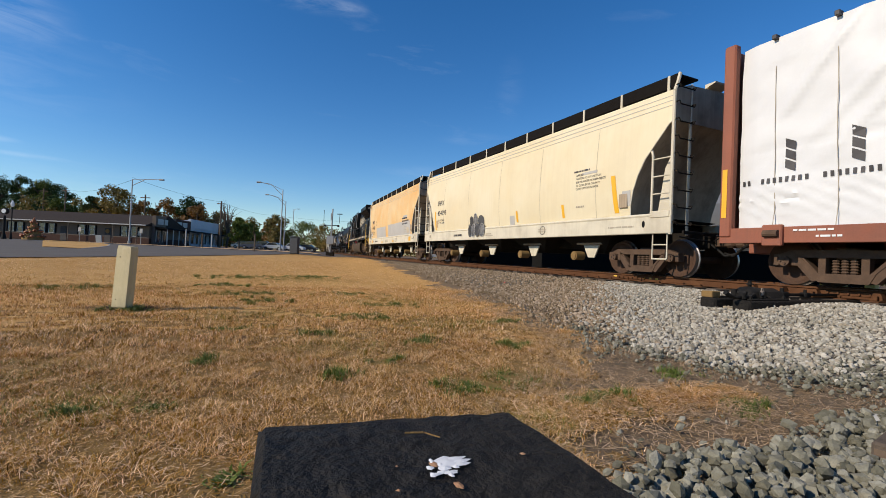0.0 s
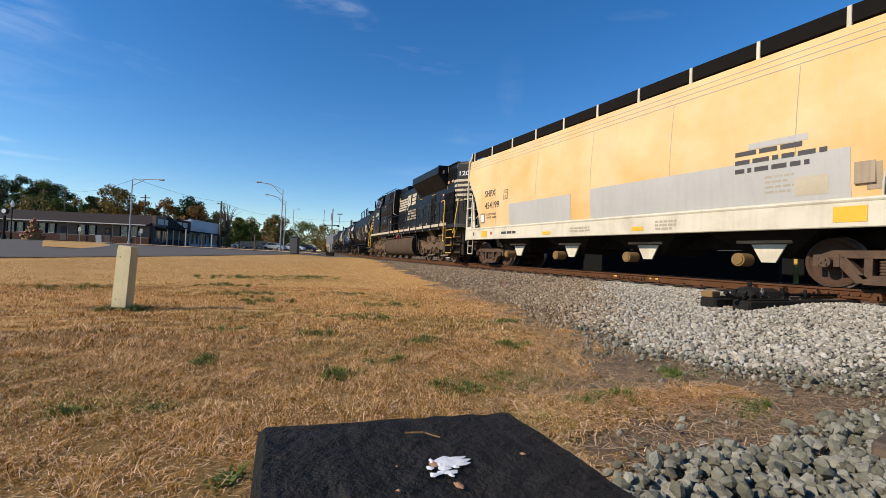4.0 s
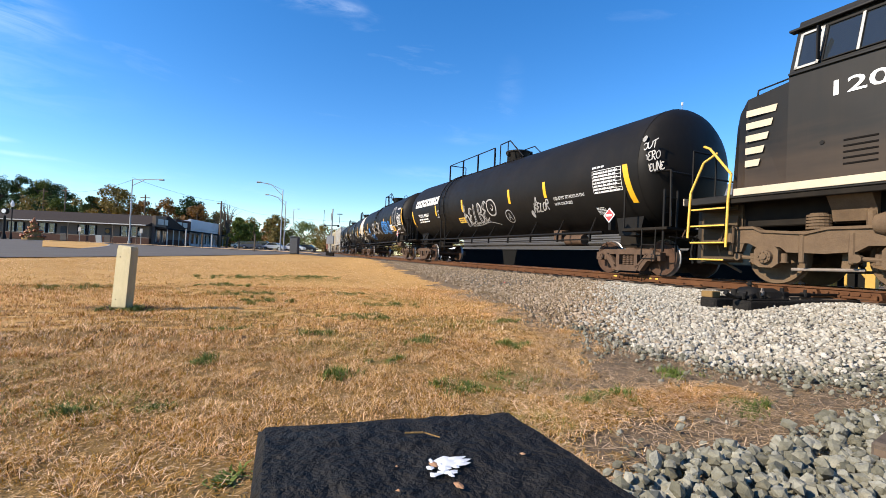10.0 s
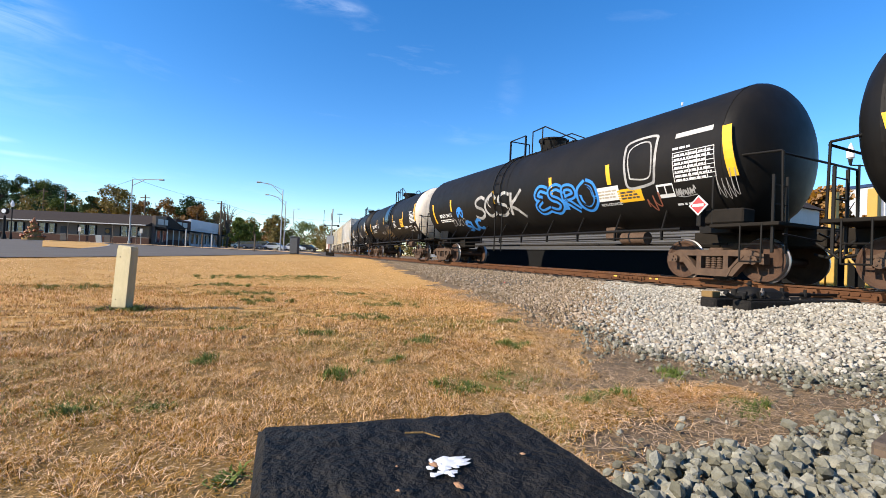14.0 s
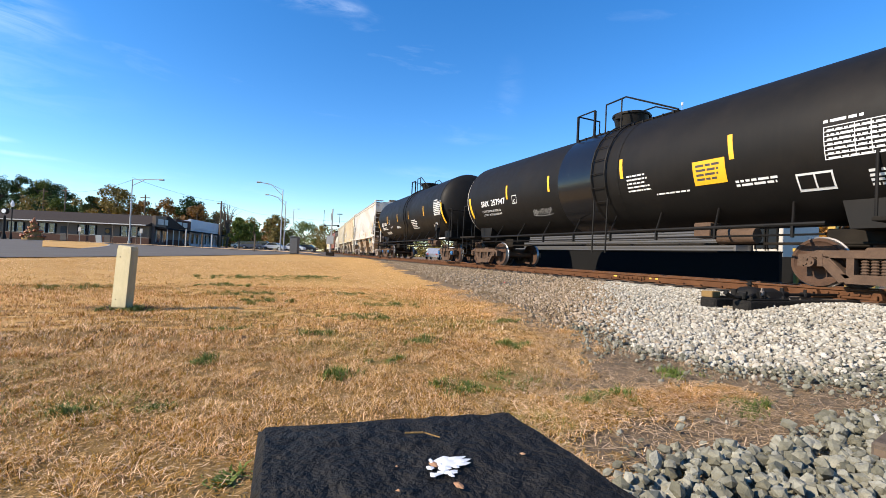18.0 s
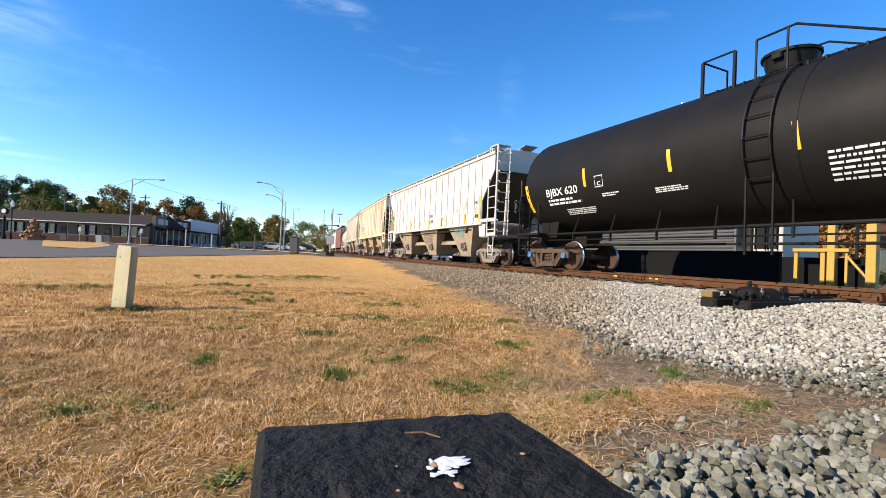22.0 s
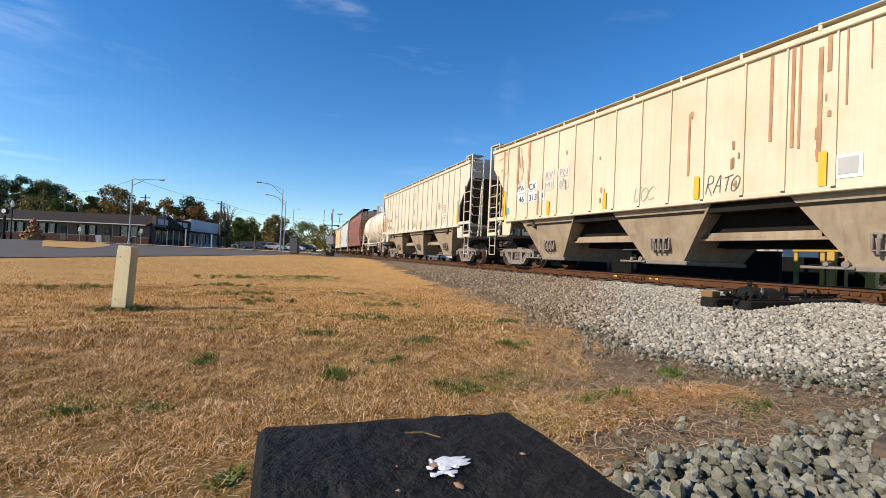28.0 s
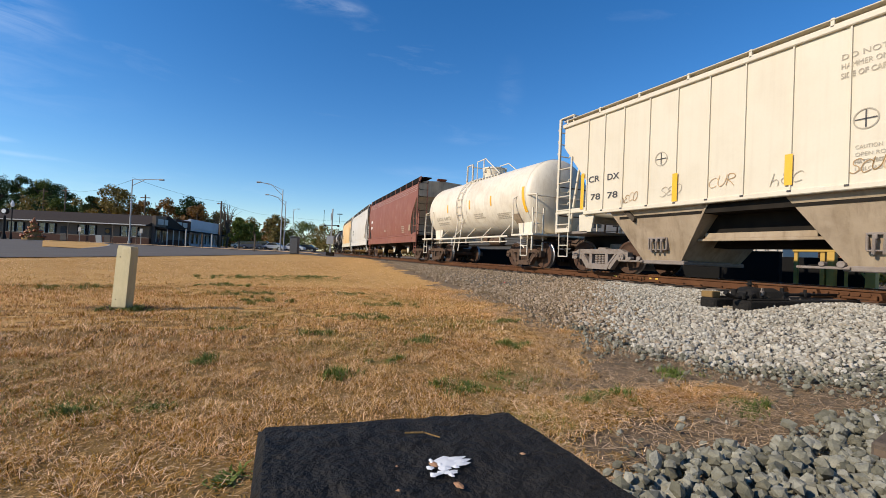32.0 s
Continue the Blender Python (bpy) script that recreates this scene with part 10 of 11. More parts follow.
def make_street():
    """Brick shop, lamp and shrub across the track."""
    p = town(41, 42)
    shop = thing("orange_brick_shop", "orange brick shop with white upper storey and dark awnings", "shop", town_pose(38.7, 40, 0.25, 12))
    part("wall", Geo().box(0, 22, 0, 8, 0, 5.4, 0.02), "brick_orange", shop)
    part("upper_wall", Geo().box(-0.05, 22.1, -0.05, 8, 5.4, 8.6, 0.02), "wall_white", shop)
    part("cornice", Geo().box(-0.15, 22.2, -0.2, 8, 8.6, 8.9, 0.03), "car_blue", shop)
    for k in range(6):
        x = 1.0 + k * 3.4
        w = part("shop_window", Geo().box(x, x + 2.4, -0.06, 0.05, 0.6, 3.0, 0.03), "glass", shop)
        part("window_frame", Geo().box(x - 0.1, x, -0.1, 0.0, 0.5, 3.1).box(x + 2.4, x + 2.5, -0.1, 0, 0.5, 3.1).box(x, x + 2.4, -0.1, 0, 3.0, 3.1), "trim_white", w)
        part("awning", Geo().prism([(-0.05, 4.2), (-1.2, 3.3), (-1.2, 3.15), (-0.05, 3.3)], x - 0.3, x + 2.7), "awning", shop)
        part("banner", Geo().box(x + 0.3, x + 1.9, -0.12, -0.06, 5.7, 8.2, 0.01), "white_mark" if k % 2 == 0 else "grey_patch", shop)
    lamp = thing("twin_street_lamp", "black twin-globe ornamental street lamp", "street lamp", town_pose(24.9, 26.6, 0.25))
    part("pole", Geo().tube((0, 0, 0), (0, 0, 7.2), 0.09, 12, 0.06).tube((0, 0, 0), (0, 0, 0.9), 0.17, 12, 0.1), "black_iron", lamp)
    part("cross_arm", Geo().tube((-0.55, 0, 7.15), (0.55, 0, 7.15), 0.04, 8), "black_iron", lamp)
    for x in (-0.55, 0.55):
        gl = part("globe", Geo().rings([[(x + r * math.cos(2 * math.pi * i / 12), r * math.sin(2 * math.pi * i / 12), z) for i in range(12)] for r, z in ((0.09, 7.5), (0.2, 7.6), (0.2, 8.0), (0.12, 8.25), (0.03, 8.5))]), "white_mark", lamp, smooth=True)
        part("globe_base", Geo().tube((x, 0, 7.15), (x, 0, 7.5), 0.07, 10, 0.12), "black_iron", gl)
    mast = thing("flagpole", "thin grey flagpole with a limp striped flag behind the train", "flagpole", town_pose(23.8, 45, 0.25))
    part("mast_pole", Geo().tube((0, 0, 0), (0, 0, 17.3), 0.09, 8, 0.03), "steel", mast)
    part("mast_tip", Geo().box(-0.08, 0.08, -0.08, 0.08, 17.1, 17.4, 0.02), "white_mark", mast)
    # the flag hangs in folds: a blue field above, red and white stripes below
    flag = part("flag", Geo().prism([(-0.08, 16.6), (-0.34, 16.2), (-0.42, 15.1), (-0.1, 15.2)], -0.05, 0.05), "car_blue", mast, "limp flag with blue field")
    for k in range(7):
        x = -0.12 - 0.085 * k
        part("flag_stripe", Geo().prism([(x, 15.3 + 0.12 * (k % 2) - 0.04 * k), (x - 0.09, 15.25 - 0.05 * k), (x - 0.02 + 0.02 * k, 12.3 + 0.16 * k), (x + 0.06 + 0.02 * k, 12.25 + 0.16 * k)], -0.03 - 0.02 * (k % 3), 0.03 - 0.02 * (k % 3)), "red_mark" if k % 2 == 0 else "white_mark", flag)


make_street()

# ---- the town to the left ----


def sheet(name, label, material, r0, r1, d0, d1, lift, category, n=24):
    g = Geo()
    vs = []
    for i in range(n + 1):
        for j in range(n + 1):
            p = town(r0 + (r1 - r0) * i / n, d0 + (d1 - d0) * j / n)
            vs.append((p.x, p.y, at_ground(p.x, p.y) + lift))
    g.v = vs
    g.f = [(r * (n + 1) + c, (r + 1) * (n + 1) + c, (r + 1) * (n + 1) + c + 1, r * (n + 1) + c + 1) for r in range(n) for c in range(n)]
    return tagged(part(name, g, material), label, category, kind="structure")


sheet("road", "grey asphalt street and forecourt", "asphalt", -130, -15.6, 6, 69, 0.02, "road", 60)
sheet("cross_street", "grey asphalt cross street at the crossing", "asphalt", -15.6, 2, 47, 54, 0.02, "road", 20)
sheet("verge", "dry grass verge along the street", "dry_grass", -46, -15.5, 54.5, 58.5, 0.10, "lawn", 16)


def make_island():
    """A dry grass island that widens towards the town, with its kerb."""
    rows, kerb = [], []
    for k in range(15):
        u = k / 14
        d = 30 + 29 * u
        a, b = -0.905 * d, -(0.905 - 0.15 * math.sin(math.pi * min(1, 0.12 + u * 0.7)) ** 0.6) * d
        rows.append([(*town(a + (b - a) * j / 8, d).xy, 0.0) for j in range(9)])
    rows = [[(x, y, at_ground(x, y) + 0.03 + 0.02 * (0 < j < 8)) for j, (x, y, z) in enumerate(r)] for r in rows]
    tagged(part("grass_island", Geo().rings(rows, close=False, caps=False), "turf", smooth=True), "dry grass island in the forecourt", "lawn", kind="structure")
    k = Geo()
    k.rings([[(x, y, z) for x, y, z in (r[-1],)] + [(r[-1][0] + 0.12, r[-1][1], r[-1][2] + 0.005), (r[-1][0] + 0.13, r[-1][1], r[-1][2] - 0.03)] for r in rows], close=False, caps=False)
    tagged(part("kerb", k, "concrete"), "pale concrete kerb of the grass island", "kerb", kind="structure")


make_island()
sheet("parking", "asphalt car park beyond the lawn", "asphalt", -75, -14, 69, 130, 0.05, "car park", 30)


def make_motel():
    b = thing("long_brick_building", "long single-storey taupe building with dark brick base and brown shingle roof", "building", town_pose(0, 70, 0.6))
    x0, x1 = -84.0, -46.6
    part("wall", Geo().box(x0, x1, 0, 9, 0, 3.1, 0.01), "siding", b)
    part("brick_base", Geo().box(x0 - 0.05, x1 + 0.05, -0.06, 9, 0, 0.95, 0.01), "brick_dark", b)
    part("roof", Geo().prism([(-1.1, 3.0), (4.5, 4.85), (10, 3.0), (10, 2.9), (-1.1, 2.9)], x0 - 0.5, x1 + 0.15), "shingle", b)
    part("fascia", Geo().box(x0 - 0.5, x1 + 0.15, -1.16, -1.1, 2.90, 3.05, 0.01), "grey_patch", b)
    for x in (-82.5, -79.0, -74.0, -68.4, -67.0, -63.5, -62.0, -57.2, -55.6, -50.5, -48.9):
        w = part("window", Geo().box(x - 0.40, x + 0.40, -0.05, 0.05, 1.2, 2.6, 0.01), "glass", b)
        part("window_frame", Geo().box(x - 0.47, x - 0.38, -0.09, 0.0, 1.13, 2.67).box(x + 0.38, x + 0.47, -0.09, 0, 1.13, 2.67).box(x - 0.4, x + 0.4, -0.09, 0, 2.58, 2.67).box(x - 0.4, x + 0.4, -0.09, 0, 1.13, 1.2).box(x - 0.4, x + 0.4, -0.08, 0, 1.87, 1.93), "trim_white", w)
        for sx in (-1, 1):
            part("shutter", Geo().box(x + sx * 0.48, x + sx * 0.75, -0.05, 0.0, 1.15, 2.65, 0.01), "awning", b)
    for x in (-60.1, -53.1, -71.0):
        dr = part("door", Geo().box(x - 0.5, x + 0.5, -0.08, 0.02, 0.0, 2.3, 0.02), "shop_dark", b)
        part("door_handle", Geo().tube((x + 0.38, -0.1, 1.05), (x + 0.38, -0.16, 1.05), 0.03, 8), "steel", dr)
    for x in (-72.3, -58.6, -51.6, -47.9):
        part("downpipe", Geo().box(x - 0.05, x + 0.05, -1.05, -0.95, 0.0, 2.9, 0.02), "siding", b)
    part("wreath", Geo().tube((-53.1, -0.1, 1.8), (-53.1, -0.16, 1.8), 0.32, 16), "leaf_rust", b)
    part("wall_sign", Geo().box(-48.3, -47.75, -0.1, -0.02, 1.35, 2.05, 0.01), "trim_white", b)


make_motel()


def make_shops():
    """A row of shopfronts running back from the building's corner."""
    a, c = town(-46.0, 70.4), town(-50.6, 98.7)
    d = c - a
    turn = math.degrees(math.atan2(d.y, d.x))
    row = [("dark_shop", "dark brown shopfront with sign boards and canopy", "shop_dark", 0.0, 7.2, 4.4), ("brown_shop", "brown shopfront with a lettered parapet", "brick_dark", 7.2, 13.8, 4.4), ("white_shop", "white-parapet shopfront with dark awnings", "wall_white", 13.8, 29.2, 4.9)]
    for nm, lab, mt, u0, u1, h in row:
        s = thing(nm, lab, "shop", pose(a.x, a.y, 0.6, 0, 0, turn), group="row of shops")
        part("wall", Geo().box(u0 + 0.02, u1 - 0.02, 0, 0.5 if nm == "dark_shop" else 8, 0, h, 0.02), mt, s)
        part("parapet", Geo().box(u0, u1, -0.12, 0.4, h - 1.5, h + 0.25, 0.02), mt if nm != "dark_shop" else "siding", s)
        part("canopy", Geo().prism([(0, 2.95), (-1.9, 2.65), (-1.9, 2.5), (0, 2.7)], u0, u1), "awning", s)
        u = u0 + 0.5
        while u < u1 - 1.4:
            w = part("shop_window", Geo().box(u, u + 1.3, -0.05, 0.03, 0.5, 2.3, 0.02), "glass", s)
            part("window_frame", Geo().box(u - 0.08, u, -0.09, 0, 0.42, 2.38).box(u + 1.3, u + 1.38, -0.09, 0, 0.42, 2.38).box(u, u + 1.3, -0.09, 0, 2.3, 2.38), "trim_white", w)
            part("canopy_post", Geo().box(u - 0.35, u - 0.23, -1.85, -1.73, 0, 2.55), "trim_white", s)
            u += 2.2
        if nm != "white_shop":
            for k in range(2):
                part("sign_board", Geo().box(u0 + 0.6 + k * 2.3, u0 + 2.5 + k * 2.3, -0.2, -0.13, h - 1.1, h - 0.2, 0.01), "grey_patch" if nm == "dark_shop" else "trim_white", s)


make_shops()


def street_pole(name, label, r, d, h, arm, arm_r, material="steel", rad=0.11):
    p = town(r, d)
    ob = thing(name, label, "street lamp", town_pose(r, d, at_ground(p.x, p.y)), group="street lamps")
    part("pole", Geo().tube((0, 0, 0), (0, 0, h), rad, 10, rad * 0.6).tube((0, 0, 0), (0, 0, 0.4), rad * 1.5, 10), material, ob)
    tip = (arm_r, 0, h + arm)
    part("arm", Geo().pipe([(0, 0, h - 0.9), (arm_r * 0.5, 0, h + arm * 0.6), tip], 0.045, 6).pipe([(0, 0, h - 0.1), (arm_r * 0.6, 0, h + arm * 0.8), tip], 0.03, 6), material, ob)
    part("lamp_head", Geo().box(tip[0] + (-0.7 if arm_r < 0 else 0), tip[0] + (0 if arm_r < 0 else 0.7), -0.15, 0.15, tip[2] - 0.1, tip[2] + 0.1, 0.05), "steel", ob)


street_pole("street_lamp", "grey steel street lamp with a single arm", -42.6, 60, 8.9, 0.05, 3.6)
street_pole("street_lamp", "tall grey street lamp with a rising arm", -24.3, 66, 9.2, 0.95, -3.3)
street_pole("street_lamp", "tall grey street lamp with a rising arm", -29.9, 83, 9.3, 1.1, -3.2)
street_pole("street_lamp", "distant thin street lamp", -44.4, 130, 12.2, 0.05, 1.0)


def make_poles():
    p = town(-44.0, 87)
    ob = thing("utility_pole", "weathered wooden utility pole with crossarm", "utility pole", town_pose(-44.0, 87, at_ground(p.x, p.y)))
    part("pole", Geo().tube((0, 0, 0), (0, 0, 9.2), 0.2, 10, 0.14), "wood_pole", ob)
    part("crossarm", Geo().box(-0.9, 0.9, -0.06, 0.06, 8.6, 8.75, 0.01), "wood_pole", ob)
    for (r, d, h) in ((-76, 112, 12.5), (-66, 118, 11.0), (-110, 128, 15), (-120, 132, 15), (-54.8, 150, 11.5)):
        p = town(r, d)
        o = thing("utility_pole", "distant wooden utility pole among trees", "utility pole", town_pose(r, d, at_ground(p.x, p.y)))
        part("pole", Geo().tube((0, 0, 0), (0, 0, h), 0.22, 8, 0.15), "wood_pole", o)
        part("crossarm", Geo().box(-1.2, 1.2, -0.08, 0.08, h - 0.9, h - 0.7), "wood_pole", o)
    for k, (a, b, sag) in enumerate((((-43.9, 87, 9.6), (-42.6, 60, 9.6), 0.5), ((-42.6, 60, 9.3), (-110, 128, 15.6), 1.2), ((-43.9, 87, 9.4), (-54.8, 150, 12.2), 0.8), ((-54.8, 150, 11.9), (-8, 150, 12.5), 1.0))):
        pts = []
        for i in range(13):
            u = i / 12
            q = town(a[0] + (b[0] - a[0]) * u, a[1] + (b[1] - a[1]) * u)
            pts.append((q.x, q.y, a[2] + (b[2] - a[2]) * u - sag * 4 * u * (1 - u)))
        tagged(part("power_line", Geo().pipe(pts, 0.02, 4), "black_iron"), "thin sagging power line between poles", "cable")


make_poles()


def make_signal():
    """The crossing signal post with its relay box."""
    r, d = -14.6, 57.3
    p = town(r, d)
    ob = thing("crossing_signal", "grey railway crossing signal post with relay box and lamps", "crossing signal", town_pose(r, d, at_ground(p.x, p.y)))
    part("base", Geo().box(-0.5, 0.5, -0.3, 0.3, 0, 0.45, 0.05), "dark_under", ob)
    part("pole", Geo().tube((0, 0, 0), (0.1, 0, 6.1), 0.11, 10, 0.08), "steel", ob)
    part("relay_box", Geo().box(-0.45, 0.45, -0.35, 0.1, 1.5, 2.6, 0.03), "steel", ob)
    part("lamp_arm", Geo().tube((-0.8, 0, 3.95), (0.9, 0, 3.95), 0.05, 8), "black_iron", ob)
    for x in (-0.8, 0.9):
        part("signal_lamp", Geo().tube((x - 0.12, 0.0, 3.9), (x + 0.12, 0.0, 3.9), 0.13, 12), "black_iron", ob)
    part("crossbuck", Geo().box(-0.1, 0.12, -0.1, -0.05, 4.6, 5.5, 0.01), "steel", ob)
    part("antenna", Geo().tube((-1.0, 0, 4.2), (-1.0, 0, 5.9), 0.03, 6).tube((1.0, 0, 4.2), (1.05, 0, 5.6), 0.03, 6).box(0.7, 1.4, -0.03, 0.03, 5.4, 5.5), "black_iron", ob)
    r, d = -15.1, 45
    p = town(r, d)
    cb = thing("grey_cabinet", "grey metal utility cabinet at the lawn's far edge", "utility cabinet", town_pose(r, d, at_ground(p.x, p.y)))
    part("cabinet_body", Geo().box(-0.42, 0.42, -0.3, 0.3, 0.05, 1.75, 0.05), "cabinet_grey", cb)
    part("cabinet_roof", Geo().box(-0.47, 0.47, -0.35, 0.35, 1.75, 1.84, 0.03), "cabinet_grey", cb)
    part("cabinet_door", Geo().box(-0.36, 0.36, -0.33, -0.30, 0.15, 1.65, 0.01), "cabinet_grey", cb)


make_signal()


def make_small_town_things():
    for r, d, h, mt, lab in ((-37.6, 55, 2.0, "steel", "small white sign on a thin post"), (-47.7, 58, 1.9, "steel", "small white sign on a thin post")):
        p = town(r, d)
        s = thing("sign_post", lab, "sign", town_pose(r, d, at_ground(p.x, p.y)), group="small signs")
        part("post", Geo().tube((0, 0, 0), (0, 0, h), 0.04, 8), mt, s)
        part("sign_plate", Geo().box(-0.19, 0.19, -0.05, -0.02, h - 0.5, h + 0.05, 0.01), "trim_white", s)
    for r, d, h, mt in ((-36.1, 62, 2.5, "trim_white"), (-32.7, 60, 1.9, "wood_pole"), (-33.5, 64, 2.0, "trim_white"), (-21.3, 50, 2.0, "wood_pole")):
        p = town(r, d)
        s = thing("marker_post", "short standing post at the street's edge", "post", town_pose(r, d, at_ground(p.x, p.y)), group="short posts")
        part("post", Geo().box(-0.065, 0.065, -0.065, 0.065, 0, h, 0.015), mt, s)
    p = town(-48.2, 62)
    s = thing("sandwich_board", "white folding sandwich board leaning by the street", "sign", town_pose(-48.2, 62, at_ground(p.x, p.y)))
    part("board", Geo().prism([(-0.05, 0), (0.05, 0), (-0.15, 1.1), (-0.25, 1.1)], -0.4, 0.4), "trim_white", s)
    # ornamental lamp and street clock
    p = town(-48.9, 50)
    s = thing("globe_lamp", "black ornamental lamp with a white globe", "street lamp", town_pose(-48.9, 50, at_ground(p.x, p.y)))
    part("pole", Geo().tube((0, 0, 0), (0, 0, 3.7), 0.07, 10, 0.05).tube((0, 0, 0), (0, 0, 0.8), 0.15, 10, 0.08), "black_iron", s)
    part("globe", Geo().rings([[(q * math.cos(2 * math.pi * i / 12), q * math.sin(2 * math.pi * i / 12), z) for i in range(12)] for q, z in ((0.07, 3.7), (0.16, 3.82), (0.18, 4.05), (0.1, 4.3), (0.03, 4.42))]), "white_mark", s, smooth=True)
    p = town(-50.0, 50.3)
    s = thing("street_clock", "black street clock with a white face", "clock", town_pose(-50.0, 50.3, at_ground(p.x, p.y)))
    part("pole", Geo().tube((0, 0, 0), (0, 0, 2.7), 0.12, 10).tube((0, 0, 0), (0, 0, 0.6), 0.28, 10, 0.15), "black_iron", s)
    part("clock_case", Geo().tube((0, -0.15, 3.2), (0, 0.15, 3.2), 0.36, 24), "black_iron", s)
    part("clock_face", Geo().tube((0.0, -0.17, 3.2), (0.0, -0.155, 3.2), 0.25, 24), "white_mark", s)
    # autumn display of pumpkins on straw
    r, d = -44.5, 48
    p = town(r, d)
    s = thing("pumpkin_display", "tiered autumn display of orange pumpkins on straw bales", "display", town_pose(r, d, at_ground(p.x, p.y) + 0.1))
    rng = random.Random(3)
    for k, (rad, z) in enumerate(((0.95, 0.0), (0.66, 0.5), (0.44, 0.95), (0.28, 1.4))):
        part("straw_bale", Geo().tube((0, 0, z), (0, 0, z + 0.5), rad, 12, rad * 0.9), "hay", s)
        for i in range(int(rad * 16)):
            a = 2 * math.pi * i / int(rad * 16) + rng.uniform(-0.1, 0.1)
            q = rng.uniform(0.11, 0.19)
            cx, cy, cz = rad * math.cos(a), rad * math.sin(a), z + rng.uniform(0.3, 0.55)
            part("pumpkin", Geo().rings([[(cx + q * math.sin(t) * (1 + 0.08 * math.cos(5 * b)) * math.cos(b), cy + q * math.sin(t) * (1 + 0.08 * math.cos(5 * b)) * math.sin(b), cz + q * 0.8 * math.cos(t)) for b in np.linspace(0, 2 * math.pi, 11)[:-1]] for t in np.linspace(0.2, 2.9, 5)]), "pumpkin", s, smooth=True)
    part("top_pumpkin", Geo().tube((0, 0, 1.85), (0, 0, 2.2), 0.26, 12, 0.16).tube((0, 0, 2.2), (0.05, 0, 2.5), 0.12, 8, 0.03), "pumpkin", s)


make_small_town_things()


def make_car(r, d, turn, paint, label, tall=0.0):
    p = town(r, d)
    c = thing("parked_car", label, "car", town_pose(r, d, at_ground(p.x, p.y) + 0.05, turn), group="parked cars")
    L, W = 2.25, 0.88
    prof = [(-L, 0.35), (-L, 0.8), (-L + 0.25, 0.92 + tall * 0.4), (-L + 0.75, 0.95 + tall * 0.4), (-L + 1.35, 1.45 + tall), (0.75, 1.47 + tall), (1.45, 0.98 + tall * 0.2), (L - 0.15, 0.85 + tall * 0.2), (L, 0.6), (L, 0.35)]
    part("body", Geo().along(prof, -W, W), paint, c)
    part("side_glass", Geo().along([(-L + 0.9, 0.98 + tall * 0.4), (-L + 1.42, 1.38 + tall), (0.70, 1.40 + tall), (1.25, 1.0 + tall * 0.3)], -W - 0.01, W + 0.01), "glass", c)
    part("windscreen", Geo().add([(0.80, -W * 0.9, 1.42 + tall), (0.80, W * 0.9, 1.42 + tall), (1.44, W * 0.9, 1.02 + tall * 0.2), (1.44, -W * 0.9, 1.02 + tall * 0.2)], [(0, 1, 2, 3)]), "glass", c)
    for x in (-1.4, 1.4):
        for y in (-W, W):
            w = part("wheel", Geo().tube((x, y - 0.1, 0.33), (x, y + 0.1, 0.33), 0.33, 18), "tyre", c)
            part("rim", Geo().tube((x, y - 0.11, 0.33), (x, y + 0.11, 0.33), 0.19, 12), "steel", w)
    for y in (-0.6, 0.6):
        part("headlight", Geo().box(L - 0.05, L + 0.01, y - 0.15, y + 0.15, 0.62, 0.76, 0.01), "white_mark", c)
        part("tail_light", Geo().box(-L - 0.01, -L + 0.04, y - 0.12, y + 0.12, 0.65, 0.82, 0.01), "red_mark", c)


for r, d, turn, paint, label, tall in ((-37.8, 88, 12, "car_blue", "dark blue saloon parked on asphalt", 0.05), (-38.6, 95, 8, "car_black", "black utility car parked on asphalt", 0.35), (-34.3, 90, -6, "car_silver", "silver saloon parked on asphalt", 0.0),
                                       (-31.0, 92, 0, "car_white", "white saloon parked on asphalt", 0.0), (-43.5, 96, 20, "car_silver", "silver saloon beside the shops", 0.0), (-29.5, 96, 0, "car_black", "dark saloon in the car park", 0.0),
                                       (1.5, 52, 70, "car_white", "white saloon parked beyond the track", 0.15), (5.0, 50, 60, "car_blue", "dark blue pickup parked beyond the track", 0.3), (-1.0, 60, 80, "car_silver", "silver saloon parked beyond the track", 0.1),
                                       (0.5, 66, 80, "car_white", "white saloon parked beyond the track", 0.1)):
    make_car(r, d, turn, paint, label, tall)

# ---- trees ----


def crown_mesh(name, lumps, n, size, rng):
    """Leaf cards spread over many uneven lumps."""
    lumps = np.array(lumps)
    w = lumps[:, 3] ** 2
    idx = rng.choice(len(lumps), n, p=w / w.sum())
    v = rng.normal(size=(n, 3))
    v /= np.linalg.norm(v, axis=1, keepdims=True)
    rad = lumps[idx, 3] * (0.2 + 0.85 * rng.random(n) ** 0.5)
    c = lumps[idx, :3] + v * rad[:, None] * np.array([1, 1, 0.85])
    a = rng.normal(size=(n, 3))
    a /= np.linalg.norm(a, axis=1, keepdims=True)
    b = np.cross(a, rng.normal(size=(n, 3)))
    b /= np.linalg.norm(b, axis=1, keepdims=True)
    s = size * rng.uniform(0.5, 1.3, n)[:, None]
    q = np.stack([c - a * s, c + b * s * 0.6, c + a * s, c - b * s * 0.6], 1)
    f = np.array([(0, 1, 2), (0, 2, 3)])
    return q.reshape(-1, 3), (f[None] + 4 * np.arange(n)[:, None, None]).reshape(-1, 3)


